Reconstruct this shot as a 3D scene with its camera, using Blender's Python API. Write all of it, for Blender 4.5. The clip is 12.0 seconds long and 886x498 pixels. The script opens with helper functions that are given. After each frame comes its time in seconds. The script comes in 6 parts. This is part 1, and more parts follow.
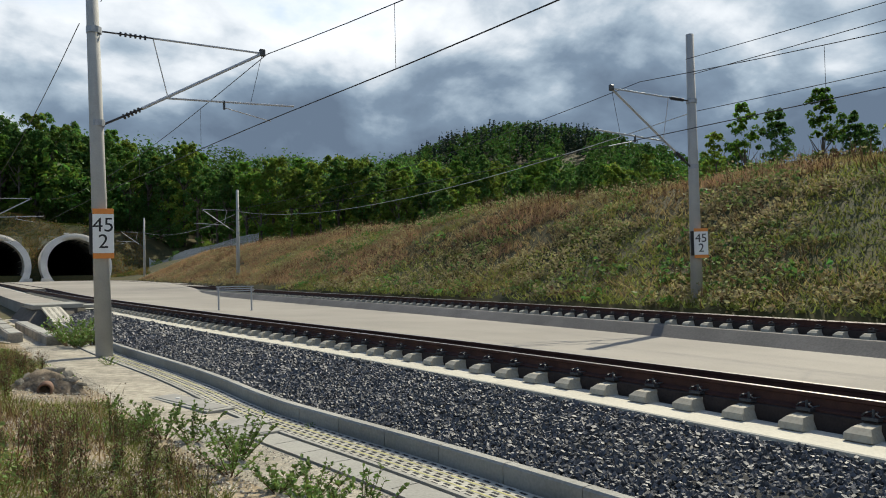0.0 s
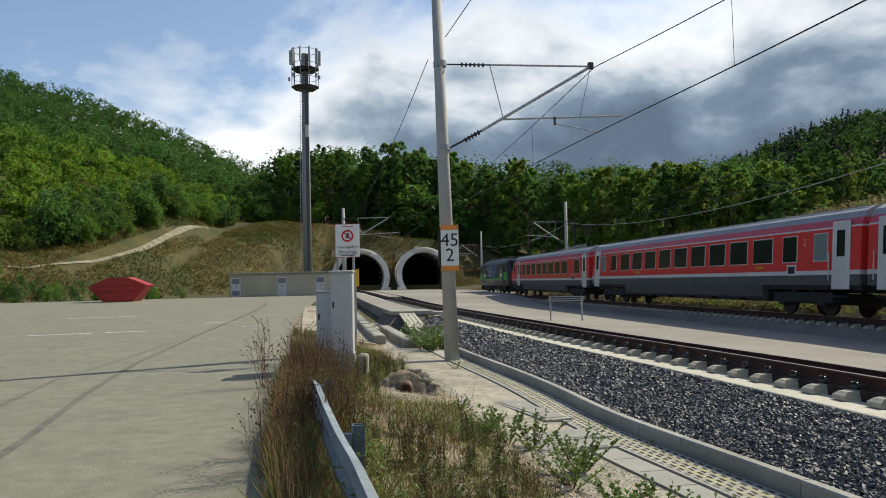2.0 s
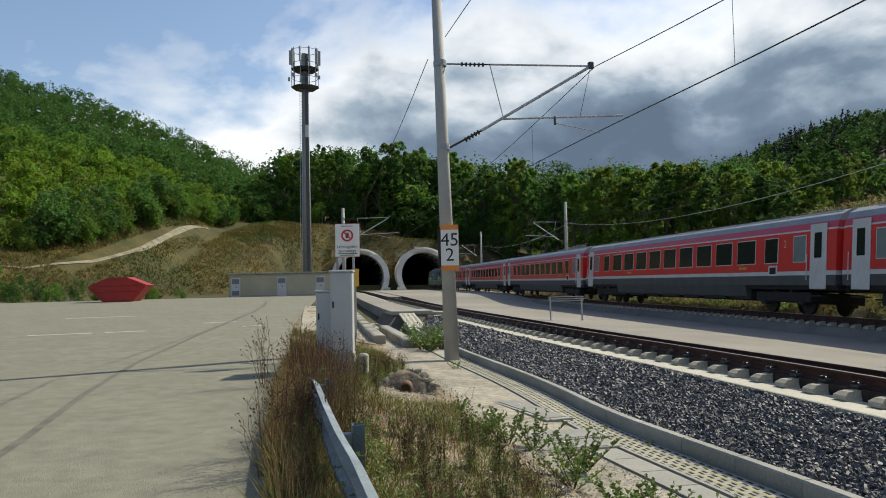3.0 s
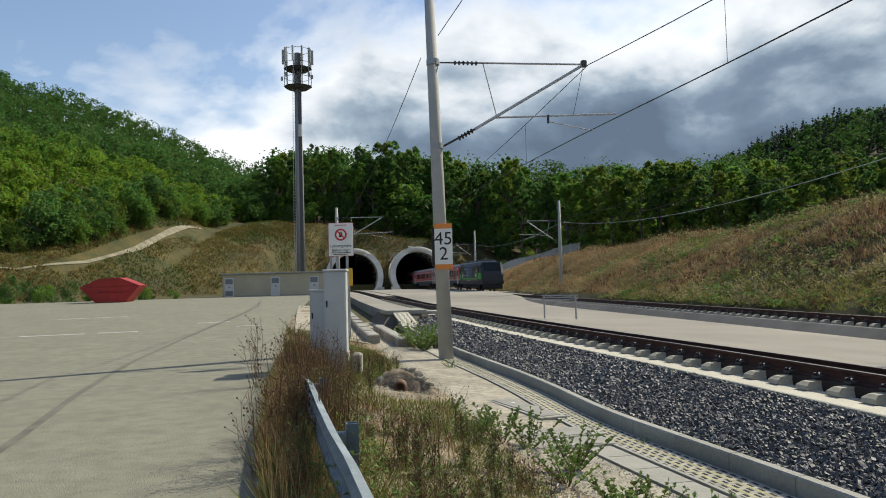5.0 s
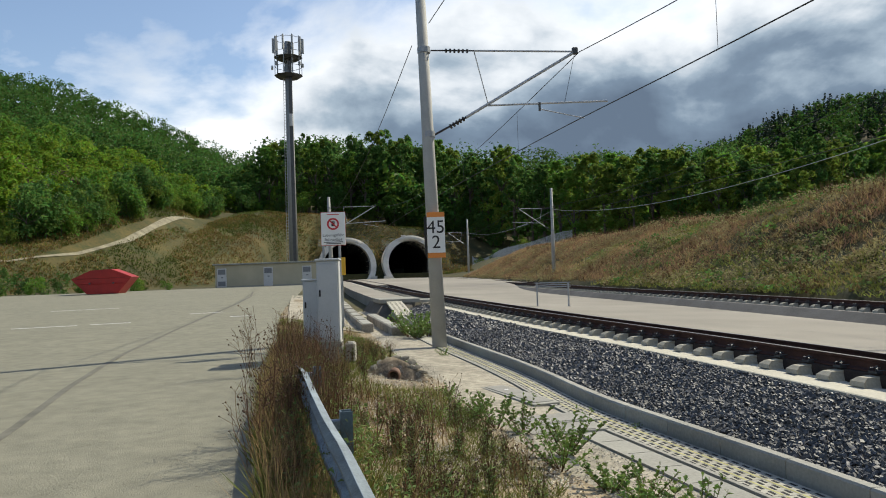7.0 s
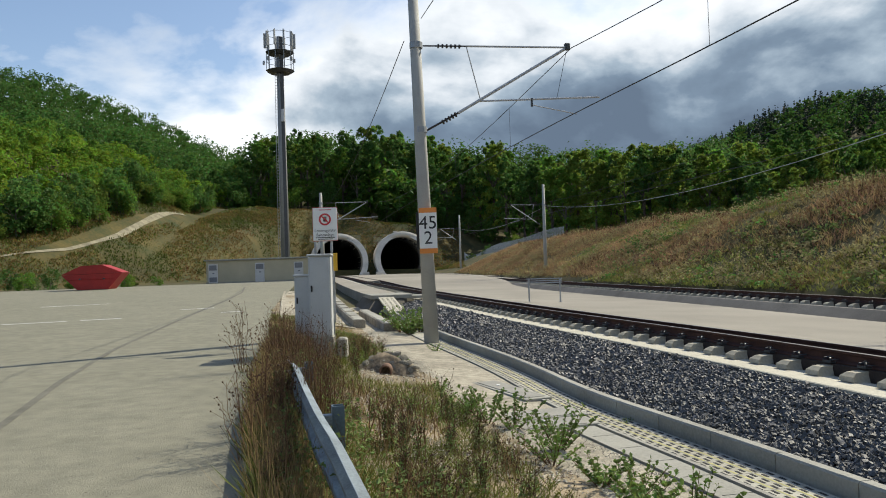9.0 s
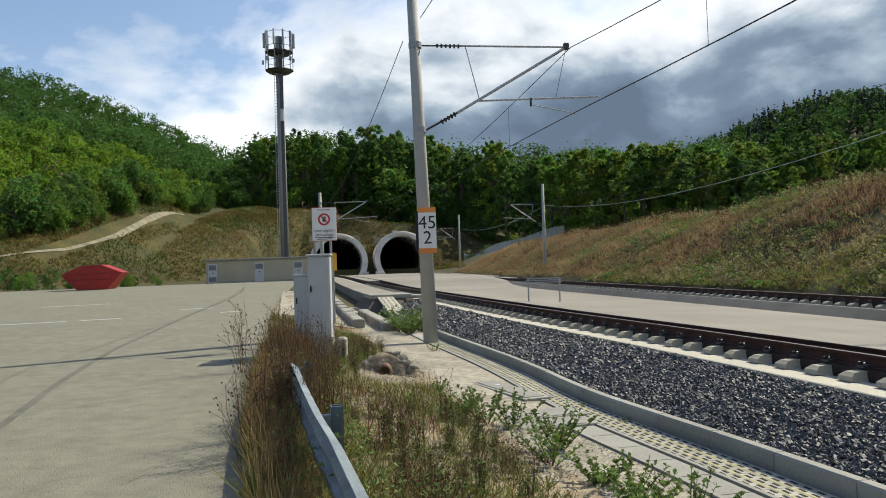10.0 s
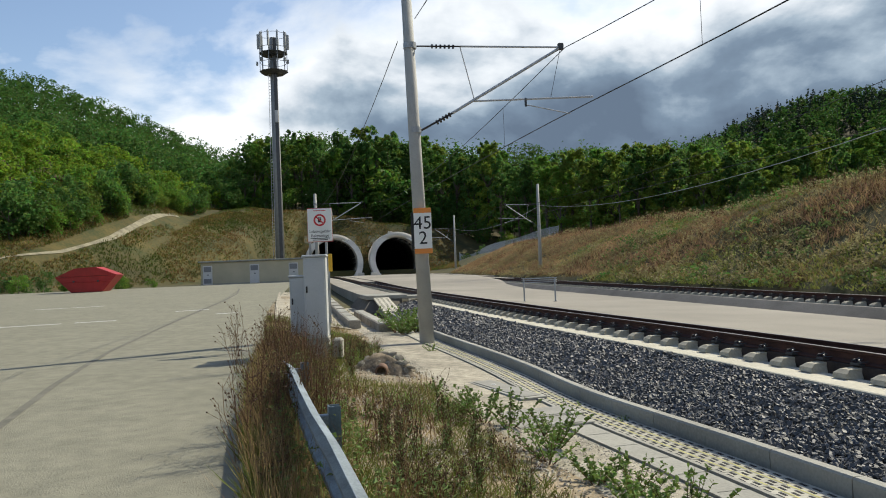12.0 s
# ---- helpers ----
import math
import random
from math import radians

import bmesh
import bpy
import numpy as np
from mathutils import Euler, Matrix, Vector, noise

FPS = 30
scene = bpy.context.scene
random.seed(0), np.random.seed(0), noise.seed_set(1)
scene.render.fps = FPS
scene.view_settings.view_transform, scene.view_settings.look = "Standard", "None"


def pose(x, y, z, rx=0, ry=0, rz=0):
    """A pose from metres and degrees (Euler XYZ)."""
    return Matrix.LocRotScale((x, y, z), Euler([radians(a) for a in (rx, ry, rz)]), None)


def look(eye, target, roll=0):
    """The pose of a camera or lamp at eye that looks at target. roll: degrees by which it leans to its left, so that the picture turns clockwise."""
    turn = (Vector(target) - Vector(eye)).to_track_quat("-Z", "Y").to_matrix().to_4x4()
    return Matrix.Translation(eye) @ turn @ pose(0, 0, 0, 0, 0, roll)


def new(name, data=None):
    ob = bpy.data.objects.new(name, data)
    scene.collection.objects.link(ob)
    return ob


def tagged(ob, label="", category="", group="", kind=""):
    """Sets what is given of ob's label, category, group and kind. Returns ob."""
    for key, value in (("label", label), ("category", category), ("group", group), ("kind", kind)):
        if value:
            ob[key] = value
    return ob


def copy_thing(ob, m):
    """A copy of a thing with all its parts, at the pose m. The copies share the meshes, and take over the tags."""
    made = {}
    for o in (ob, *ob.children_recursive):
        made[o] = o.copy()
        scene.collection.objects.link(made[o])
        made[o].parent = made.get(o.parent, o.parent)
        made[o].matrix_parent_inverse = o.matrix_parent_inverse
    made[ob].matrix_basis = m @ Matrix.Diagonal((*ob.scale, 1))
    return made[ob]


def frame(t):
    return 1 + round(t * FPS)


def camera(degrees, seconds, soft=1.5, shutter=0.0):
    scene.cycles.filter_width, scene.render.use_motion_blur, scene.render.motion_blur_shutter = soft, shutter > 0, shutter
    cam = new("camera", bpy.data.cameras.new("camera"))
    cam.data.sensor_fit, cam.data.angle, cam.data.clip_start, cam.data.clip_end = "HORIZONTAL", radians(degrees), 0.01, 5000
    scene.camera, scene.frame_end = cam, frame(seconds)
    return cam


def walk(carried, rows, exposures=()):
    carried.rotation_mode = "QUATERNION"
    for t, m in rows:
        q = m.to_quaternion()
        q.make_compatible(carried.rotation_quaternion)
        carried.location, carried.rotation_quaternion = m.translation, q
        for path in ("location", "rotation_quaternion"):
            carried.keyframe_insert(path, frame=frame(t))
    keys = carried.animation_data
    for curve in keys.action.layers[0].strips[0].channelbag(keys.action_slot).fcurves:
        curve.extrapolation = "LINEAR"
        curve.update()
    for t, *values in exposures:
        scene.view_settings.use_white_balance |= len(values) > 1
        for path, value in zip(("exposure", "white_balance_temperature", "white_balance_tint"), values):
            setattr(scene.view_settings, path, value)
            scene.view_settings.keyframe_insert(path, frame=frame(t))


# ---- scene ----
cam = camera(62.0, 12.0, soft=1.0)
EYE = 1.6
ROWS = [
    # t, x, y, z, yaw, pitch, roll
    (0.0, 0.10, -0.10, 0.0, -22.98, 1.56, 1.38), (0.1, 0.10, -0.09, 0.01, -15.5, 1.70, 1.20),
    (0.2, 0.09, -0.08, 0.02, -9.5, 1.82, 1.05), (0.3, 0.08, -0.08, 0.03, -5.9, 1.92, 0.92),
    (0.4, 0.07, -0.07, 0.03, -2.8, 2.00, 0.84), (0.5, 0.06, -0.06, 0.04, -0.64, 2.05, 0.79),
    (0.6, 0.04, -0.04, 0.04, 0.80, 2.09, 0.88), (0.8, 0.01, -0.02, 0.05, 1.72, 2.14, 1.04),
    (1.0, -0.01, -0.01, 0.05, 1.89, 2.21, 1.14), (1.5, 0.0, -0.02, 0.047, 2.0, 2.643, 1.28),
    (2.0, 0.0, -0.01, 0.043, 2.03, 2.895, 1.25), (2.5, 0.002, 0.014, 0.042, 2.025, 2.891, 1.32),
    (3.0, -0.005, 0.017, 0.033, 2.014, 2.91, 1.231), (5.0, -0.004, 0.036, 0.022, 1.549, 2.843, 1.48),
    (5.5, -0.01, 0.035, 0.023, 1.532, 2.719, 1.638), (6.0, -0.008, 0.032, 0.015, 1.515, 2.426, 1.738),
    (6.5, 0.001, 0.015, 0.02, 1.349, 2.13, 1.843), (7.0, 0.003, 0.016, 0.015, 1.013, 1.945, 1.992),
    (9.0, 0.002, 0.018, 0.004, 0.391, 1.62, 1.944), (9.5, 0.003, 0.02, 0.007, 0.34, 1.602, 1.874),
    (10.0, 0.01, 0.01, 0.01, 0.356, 1.583, 2.011), (10.5, 0.004, 0.012, 0.011, 0.28, 1.608, 2.119),
    (11.0, 0.01, 0.0, 0.011, 0.086, 1.587, 2.234), (11.5, 0.004, -0.01, 0.009, -0.005, 1.584, 2.236),
    (12.0, 0.0, 0.0, 0.0, 0.0, 1.62, 2.3),
]
walk(cam, [(t, pose(x, y, EYE + z, 90 + p, r, w)) for t, x, y, z, w, p, r in ROWS], [(0.0, 0.0), (0.5, -0.06), (1.0, -0.12), (3.2, -0.13), (5.0, -0.07), (7.0, -0.03), (12.0, 0.0)])

# ---- sky and sun ----
SUN_EL, SUN_X, SUN_Y = 42.0, 0.81, 0.586
world = bpy.data.worlds.new("sky")
scene.world = world
world.use_nodes = True
wn, wl = world.node_tree.nodes, world.node_tree.links
wn.clear()


def wnode(kind, **kw):
    n = wn.new(kind)
    for k, v in kw.items():
        n.inputs[k].default_value = v
    return n


def wmath(op, a, b=0.0, clamp=False):
    n = wn.new("ShaderNodeMath")
    n.operation, n.use_clamp = op, clamp
    for i, v in enumerate((a, b)):
        if isinstance(v, (int, float)):
            n.inputs[i].default_value = v
        else:
            wl.new(v, n.inputs[i])
    return n.outputs[0]


def wramp(fac, stops):
    n = wn.new("ShaderNodeValToRGB")
    while len(n.color_ramp.elements) < len(stops):
        n.color_ramp.elements.new(0.5)
    for e, (p, c) in zip(n.color_ramp.elements, stops):
        e.position, e.color = p, (*c, 1) if isinstance(c, tuple) else (c, c, c, 1)
    wl.new(fac, n.inputs[0])
    return n.outputs[0]


def wmix(fac, a, b):
    n = wn.new("ShaderNodeMix")
    n.data_type = "RGBA"
    for i, v in ((0, fac), (6, a), (7, b)):
        if isinstance(v, (int, float)):
            n.inputs[i].default_value = v
        elif isinstance(v, tuple):
            n.inputs[i].default_value = (*v, 1)
        else:
            wl.new(v, n.inputs[i])
    return n.outputs[2]


sky = wn.new("ShaderNodeTexSky")
sky.sky_type, sky.sun_disc = "NISHITA", False
sky.sun_elevation, sky.sun_rotation = radians(SUN_EL), math.atan2(SUN_X, SUN_Y)
tc = wn.new("ShaderNodeTexCoord")
sep = wn.new("ShaderNodeSeparateXYZ")
wl.new(tc.outputs["Generated"], sep.inputs[0])
# cloud deck: the direction laid out on a flat sheet above the place
up = wmath("MAXIMUM", wmath("ADD", sep.outputs[2], 0.45), 0.08)
comb = wn.new("ShaderNodeCombineXYZ")
wl.new(wmath("DIVIDE", sep.outputs[0], up), comb.inputs[0])
wl.new(wmath("DIVIDE", sep.outputs[1], up), comb.inputs[1])


def wnoise(scale, detail, rough, off, dist=0.0):
    mp = wn.new("ShaderNodeMapping")
    mp.inputs["Location"].default_value = off
    wl.new(comb.outputs[0], mp.inputs[0])
    n = wnode("ShaderNodeTexNoise", Scale=scale, Detail=detail, Roughness=rough, Distortion=dist)
    wl.new(mp.outputs[0], n.inputs["Vector"])
    return n.outputs[0]


big = wnoise(1.9, 9, 0.55, (3.1, 1.7, 0.4), 0.35)
fine = wnoise(4.6, 8, 0.52, (8.1, 2.2, 1.3), 0.15)
X, Z = sep.outputs[0], sep.outputs[2]
# full cover in the east, broken white heaps in the middle, blue gaps high in the west
bias = wmath("ADD", wmath("MULTIPLY", X, 0.42), wmath("MULTIPLY", wmath("SUBTRACT", Z, 0.22), -1.0))
cover = wmath("ADD", wmath("ADD", wmath("MULTIPLY", big, 0.8), wmath("MULTIPLY", fine, 0.35)), wmath("ADD", bias, 0.205))
mask = wramp(cover, [(0.50, 0.0), (0.64, 1.0)])
# a dark shelf of cloud low in the east, bright above
low = wmath("ADD", wmath("ADD", 0.10, wmath("MULTIPLY", X, -0.05)), wmath("MULTIPLY", big, 0.14))
band = wmath("SUBTRACT", 1.0, wmath("DIVIDE", wmath("ABSOLUTE", wmath("SUBTRACT", Z, low)), 0.17), True)
band = wmath("MULTIPLY", band, wmath("ADD", wmath("MULTIPLY", X, 2.8), 0.62, True), True)
depth = wmath("ADD", wmath("MULTIPLY", wmath("SUBTRACT", fine, 0.5), 1.35), wmath("MULTIPLY", wmath("SUBTRACT", big, 0.5), 1.15))
depth = wmath("ADD", wmath("ADD", depth, wmath("MULTIPLY", band, 0.60)), wmath("ADD", wmath("MULTIPLY", X, 0.20), wmath("ADD", 0.255, wmath("MULTIPLY", wmath("SUBTRACT", 1.0, wmath("DIVIDE", wmath("ABSOLUTE", wmath("SUBTRACT", X, 0.42)), 0.34), True), 0.24))))
shade = wramp(depth, [(0.12, (1.12, 1.15, 1.17)), (0.36, (0.80, 0.86, 0.92)), (0.54, (0.41, 0.51, 0.61)), (0.70, (0.22, 0.30, 0.40)), (0.95, (0.145, 0.20, 0.28))])
skyc = wn.new("ShaderNodeVectorMath")
skyc.operation = "SCALE"
skyc.inputs[3].default_value = 0.16
wl.new(sky.outputs[0], skyc.inputs[0])
haze = wmix(wmath("MULTIPLY", wmath("SUBTRACT", 0.26, sep.outputs[2]), 1.2, True), skyc.outputs[0], (0.75, 0.80, 0.86))
bg = wnode("ShaderNodeBackground", Strength=1.0)
wl.new(wmix(mask, haze, shade), bg.inputs[0])
wl.new(bg.outputs[0], wn.new("ShaderNodeOutputWorld").inputs[0])

sun = new("sun", bpy.data.lights.new("sun", "SUN"))
sun.data.energy, sun.data.angle, sun.data.color = 5.7, radians(0.5), (1.0, 0.93, 0.75)
sun.matrix_world = look((60, 60, 60), Vector((60, 60, 60)) - Vector((SUN_X * math.cos(radians(SUN_EL)), SUN_Y * math.cos(radians(SUN_EL)), math.sin(radians(SUN_EL)))))

# ---- materials ----
MATS = {}


def mat(name, base, rough=0.7, metal=0.0, var=0.25, scale=3.0, fine_scale=40.0, bump=0.15, dark=None, rand=0.0, spec=0.4, transl=0.0, stain=0.0):
    """A surface with two scales of colour variation, bump, and a little spread from piece to piece."""
    if name in MATS:
        return MATS[name]
    m = MATS[name] = bpy.data.materials.new(name)
    m.use_nodes = True
    n, l = m.node_tree.nodes, m.node_tree.links
    b = n["Principled BSDF"]
    b.inputs["Roughness"].default_value, b.inputs["Metallic"].default_value = rough, metal
    b.inputs["Specular IOR Level"].default_value = spec
    co = n.new("ShaderNodeTexCoord")
    n1, n2 = n.new("ShaderNodeTexNoise"), n.new("ShaderNodeTexNoise")
    for t, s, d in ((n1, scale, 5.0), (n2, fine_scale, 3.0)):
        t.inputs["Scale"].default_value, t.inputs["Detail"].default_value = s, d
        l.new(co.outputs["Object"], t.inputs["Vector"])
    dark = dark or tuple(c * (1 - var * 1.6) for c in base)
    mx = n.new("ShaderNodeMix")
    mx.data_type = "RGBA"
    mx.inputs[6].default_value, mx.inputs[7].default_value = (*dark, 1), (*base, 1)
    rp = n.new("ShaderNodeMapRange")
    rp.inputs[1].default_value, rp.inputs[2].default_value = 0.34, 0.62
    add = n.new("ShaderNodeMath")
    add.operation = "MULTIPLY_ADD"
    add.inputs[1].default_value, add.inputs[2].default_value = 0.45, 0.0
    l.new(n2.outputs[0], add.inputs[0])
    mid = n.new("ShaderNodeMath")
    mid.operation = "MULTIPLY_ADD"
    mid.inputs[1].default_value = 0.55
    l.new(n1.outputs[0], mid.inputs[0])
    l.new(add.outputs[0], mid.inputs[2])
    l.new(mid.outputs[0], rp.inputs[0])
    l.new(rp.outputs[0], mx.inputs[0])
    col = mx.outputs[2]
    if rand:
        hs = n.new("ShaderNodeHueSaturation")
        inf, geo = n.new("ShaderNodeObjectInfo"), n.new("ShaderNodeNewGeometry")
        sm = n.new("ShaderNodeMath")
        sm.operation = "ADD"
        l.new(inf.outputs["Random"], sm.inputs[0])
        l.new(geo.outputs["Random Per Island"], sm.inputs[1])
        mr = n.new("ShaderNodeMapRange")
        mr.inputs[2].default_value = 2.0
        mr.inputs[3].default_value, mr.inputs[4].default_value = 1 - rand, 1 + rand
        l.new(sm.outputs[0], mr.inputs[0])
        l.new(mr.outputs[0], hs.inputs["Value"])
        hr = n.new("ShaderNodeMapRange")
        hr.inputs[3].default_value, hr.inputs[4].default_value = 0.5 - rand * 0.06, 0.5 + rand * 0.06
        l.new(geo.outputs["Random Per Island"], hr.inputs[0])
        l.new(hr.outputs[0], hs.inputs["Hue"])
        l.new(col, hs.inputs["Color"])
        col = hs.outputs[0]
    if stain:
        n3 = n.new("ShaderNodeTexNoise")
        n3.inputs["Scale"].default_value, n3.inputs["Detail"].default_value = scale * 0.22, 6.0
        l.new(co.outputs["Object"], n3.inputs["Vector"])
        r3 = n.new("ShaderNodeMapRange")
        r3.inputs[1].default_value, r3.inputs[2].default_value, r3.inputs[3].default_value = 0.40, 0.60, 1 - stain
        l.new(n3.outputs[0], r3.inputs[0])
        vs = n.new("ShaderNodeVectorMath")
        vs.operation = "SCALE"
        l.new(col, vs.inputs[0])
        l.new(r3.outputs[0], vs.inputs[3])
        col = vs.outputs[0]
    l.new(col, b.inputs["Base Color"])
    if bump:
        bp = n.new("ShaderNodeBump")
        bp.inputs["Strength"].default_value, bp.inputs["Distance"].default_value = bump, 0.02
        l.new(mid.outputs[0], bp.inputs["Height"])
        l.new(bp.outputs[0], b.inputs["Normal"])
    if transl:
        tr = n.new("ShaderNodeBsdfTranslucent")
        l.new(col, tr.inputs[0])
        ms = n.new("ShaderNodeMixShader")
        ms.inputs[0].default_value = transl
        l.new(b.outputs[0], ms.inputs[1])
        l.new(tr.outputs[0], ms.inputs[2])
        l.new(ms.outputs[0], n["Material Output"].inputs[0])
    return m


M_ASPH = mat("asphalt", (0.242, 0.233, 0.175), 0.9, var=0.20, scale=3.5, fine_scale=70, bump=1.0, stain=0.08)
M_LINE = mat("road_paint", (0.62, 0.62, 0.60), 0.7, var=0.25, scale=4, fine_scale=30)
M_SEAM = mat("bitumen_seam", (0.165, 0.158, 0.125), 0.85, var=0.3)
M_SLAB = mat("slab_concrete", (0.305, 0.280, 0.238), 0.9, var=0.14, scale=0.35, fine_scale=25, bump=0.2, stain=0.18)
M_CONC = mat("concrete", (0.37, 0.36, 0.315), 0.85, var=0.2, scale=1.2, fine_scale=30, bump=0.25, rand=0.08, stain=0.15)
M_WALLC = mat("weathered_concrete", (0.20, 0.185, 0.165), 0.9, var=0.25, scale=0.8, fine_scale=18, bump=0.3, stain=0.25)
M_PALE = mat("pale_concrete", (0.52, 0.49, 0.40), 0.85, var=0.15, scale=1.0, fine_scale=30, bump=0.2, rand=0.06)
M_PORT = mat("portal_concrete", (0.80, 0.75, 0.66), 0.85, var=0.16, scale=0.5, fine_scale=12, bump=0.2, stain=0.15)
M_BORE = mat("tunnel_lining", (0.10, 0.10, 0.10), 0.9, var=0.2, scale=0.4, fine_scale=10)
M_MAST = mat("spun_concrete", (0.40, 0.40, 0.38), 0.8, var=0.12, scale=2, fine_scale=35, bump=0.15)
M_RAIL = mat("rusty_rail_steel", (0.085, 0.038, 0.028), 0.7, 0.3, var=0.3, scale=6, fine_scale=60)
M_RTOP = mat("running_surface", (0.30, 0.28, 0.27), 0.35, 0.9, var=0.15)
M_BALL = mat("ballast_stone", (0.088, 0.089, 0.093), 0.6, var=0.3, scale=9, fine_scale=60, rand=0.95)
M_GRAV = mat("pale_gravel", (0.47, 0.425, 0.335), 0.95, var=0.34, scale=7.0, fine_scale=55, bump=1.0, stain=0.25)
M_SOIL = mat("dry_soil", (0.24, 0.19, 0.13), 0.95, var=0.35, scale=1.2, fine_scale=25, bump=0.7, stain=0.25)
M_STEEL = mat("galvanised_steel", (0.36, 0.38, 0.40), 0.5, 0.7, var=0.18, scale=4, fine_scale=40)
M_DSTEEL = mat("dark_steel", (0.09, 0.095, 0.10), 0.5, 0.6, var=0.2)
M_WIRE = mat("copper_wire", (0.06, 0.06, 0.06), 0.6, 0.5, var=0.1)
M_LIGHTST = mat("light_grey_steel", (0.50, 0.51, 0.52), 0.5, 0.3, var=0.1)
M_INSUL = mat("insulator", (0.05, 0.045, 0.045), 0.4, var=0.2)


# ---- geometry helpers ----
def quick(name, verts, faces, material, smooth=False):
    """A mesh object from arrays; faces all of one size."""
    v, f = np.asarray(verts, dtype=np.float32).reshape(-1, 3), np.asarray(faces, dtype=np.int32)
    me = bpy.data.meshes.new(name)
    k = f.shape[1]
    me.vertices.add(len(v))
    me.vertices.foreach_set("co", v.ravel())
    me.loops.add(f.size)
    me.loops.foreach_set("vertex_index", f.ravel())
    me.polygons.add(len(f))
    me.polygons.foreach_set("loop_start", np.arange(0, f.size, k, dtype=np.int32))
    me.polygons.foreach_set("use_smooth", np.full(len(f), smooth, dtype=bool))
    me.update(calc_edges=True)
    for x in material if isinstance(material, (list, tuple)) else (material,):
        me.materials.append(x)
    return new(name, me)


def hang(ob, parent, label=""):
    ob.parent = parent
    return tagged(ob, label)


def part(name, bm, material, parent=None, label="", smooth=False):
    me = bpy.data.meshes.new(name)
    bmesh.ops.recalc_face_normals(bm, faces=bm.faces)
    if smooth:
        for f in bm.faces:
            f.smooth = True
    bm.to_mesh(me)
    bm.free()
    me.materials.append(material)
    ob = new(name, me)
    if parent:
        ob.parent = parent
    return tagged(ob, label)


def box(size, at=(0, 0, 0), bev=0.0, m=None, bm=None):
    bm = bm or bmesh.new()
    vs = bmesh.ops.create_cube(bm, size=1, matrix=(m or Matrix()) @ Matrix.Translation(at) @ Matrix.Diagonal((*size, 1)))["verts"]
    if bev:
        es = list({e for v in vs for e in v.link_edges})
        bmesh.ops.bevel(bm, geom=es, offset=bev, segments=1, affect="EDGES")
    return bm


def tube(p0, p1, r0, r1=None, seg=8, bm=None):
    bm = bm or bmesh.new()
    a, b = Vector(p0), Vector(p1)
    d = b - a
    m = Matrix.Translation((a + b) / 2) @ d.to_track_quat("Z", "Y").to_matrix().to_4x4()
    bmesh.ops.create_cone(bm, cap_ends=True, segments=seg, radius1=r0, radius2=r0 if r1 is None else r1, depth=d.length, matrix=m)
    return bm


def prism(outline, y0, y1, bm=None, axis="y"):
    """An outline in (x, z) drawn out along y."""
    bm = bm or bmesh.new()
    a = [bm.verts.new((x, y0, z)) for x, z in outline]
    b = [bm.verts.new((x, y1, z)) for x, z in outline]
    bm.faces.new(a)
    bm.faces.new(b[::-1])
    n = len(a)
    for i in range(n):
        bm.faces.new((a[i], b[i], b[(i + 1) % n], a[(i + 1) % n]))
    return bm


def empty(name, at=(0, 0, 0), label="", category="", group="", kind=""):
    ob = new(name)
    ob.matrix_basis = at if isinstance(at, Matrix) else Matrix.Translation(at)
    return tagged(ob, label, category, group, kind)


def smoothstep(a, b, x):
    t = np.clip((np.asarray(x, dtype=float) - a) / (b - a), 0, 1)
    return t * t * (3 - 2 * t)


# ---- lines of the plan ----
def spline(knots):
    """A smooth x(y) through the knots, straight beyond both ends."""
    ky, kx = np.array(knots, dtype=float).T
    s = np.gradient(kx, ky)
    def at(y):
        y = np.asarray(y, dtype=float)
        i = np.clip(np.searchsorted(ky, y) - 1, 0, len(ky) - 2)
        h = ky[i + 1] - ky[i]
        t = np.clip((y - ky[i]) / h, 0, 1)
        x = (2 * t**3 - 3 * t**2 + 1) * kx[i] + (t**3 - 2 * t**2 + t) * h * s[i] + (-2 * t**3 + 3 * t**2) * kx[i + 1] + (t**3 - t**2) * h * s[i + 1]
        return x + np.where(y < ky[0], (y - ky[0]) * s[0], 0) + np.where(y > ky[-1], (y - ky[-1]) * s[-1], 0)
    return at


NEAR = spline([(-40, 13.8), (-10, 9.7), (4.9, 7.35), (12.7, 5.7), (22.3, 3.3), (32, 1.1), (60, -4.7), (100, -12.2), (150, -21.5), (230, -36)])
FAR = spline([(-60, 25.5), (0, 18.1), (23, 15.1), (31.3, 13.75), (42.6, 11.75), (59.3, 8.9), (78.7, 5.95), (102.6, 2.2), (127.7, -2.1), (150, -6.3), (170, -10.2), (215, -17.5), (290, -28)])
LOT = spline([(-40, 9.0), (0, -0.10), (5.4, -1.42), (7.3, -1.95), (10.6, -2.76), (14.2, -3.56), (26, -6.3), (50, -10.6), (80, -15.5)])
PORTAL_Y = 170.0


def zt(y):
    return 0.007 * np.clip(y, -60, 125)


def sink(y):
    """How much lower the far track lies than the near one."""
    return 0.2 * (1 - smoothstep(90, 160, y))


def cant(path, y):
    """How much lower the right rail lies than the left one in the curve."""
    return (0.12 if path is FAR else 0.17) * (1 - smoothstep(50, 76, y))


def zlot(y):
    return 0.022 * np.clip(np.asarray(y, dtype=float) - 16, 0, 45)


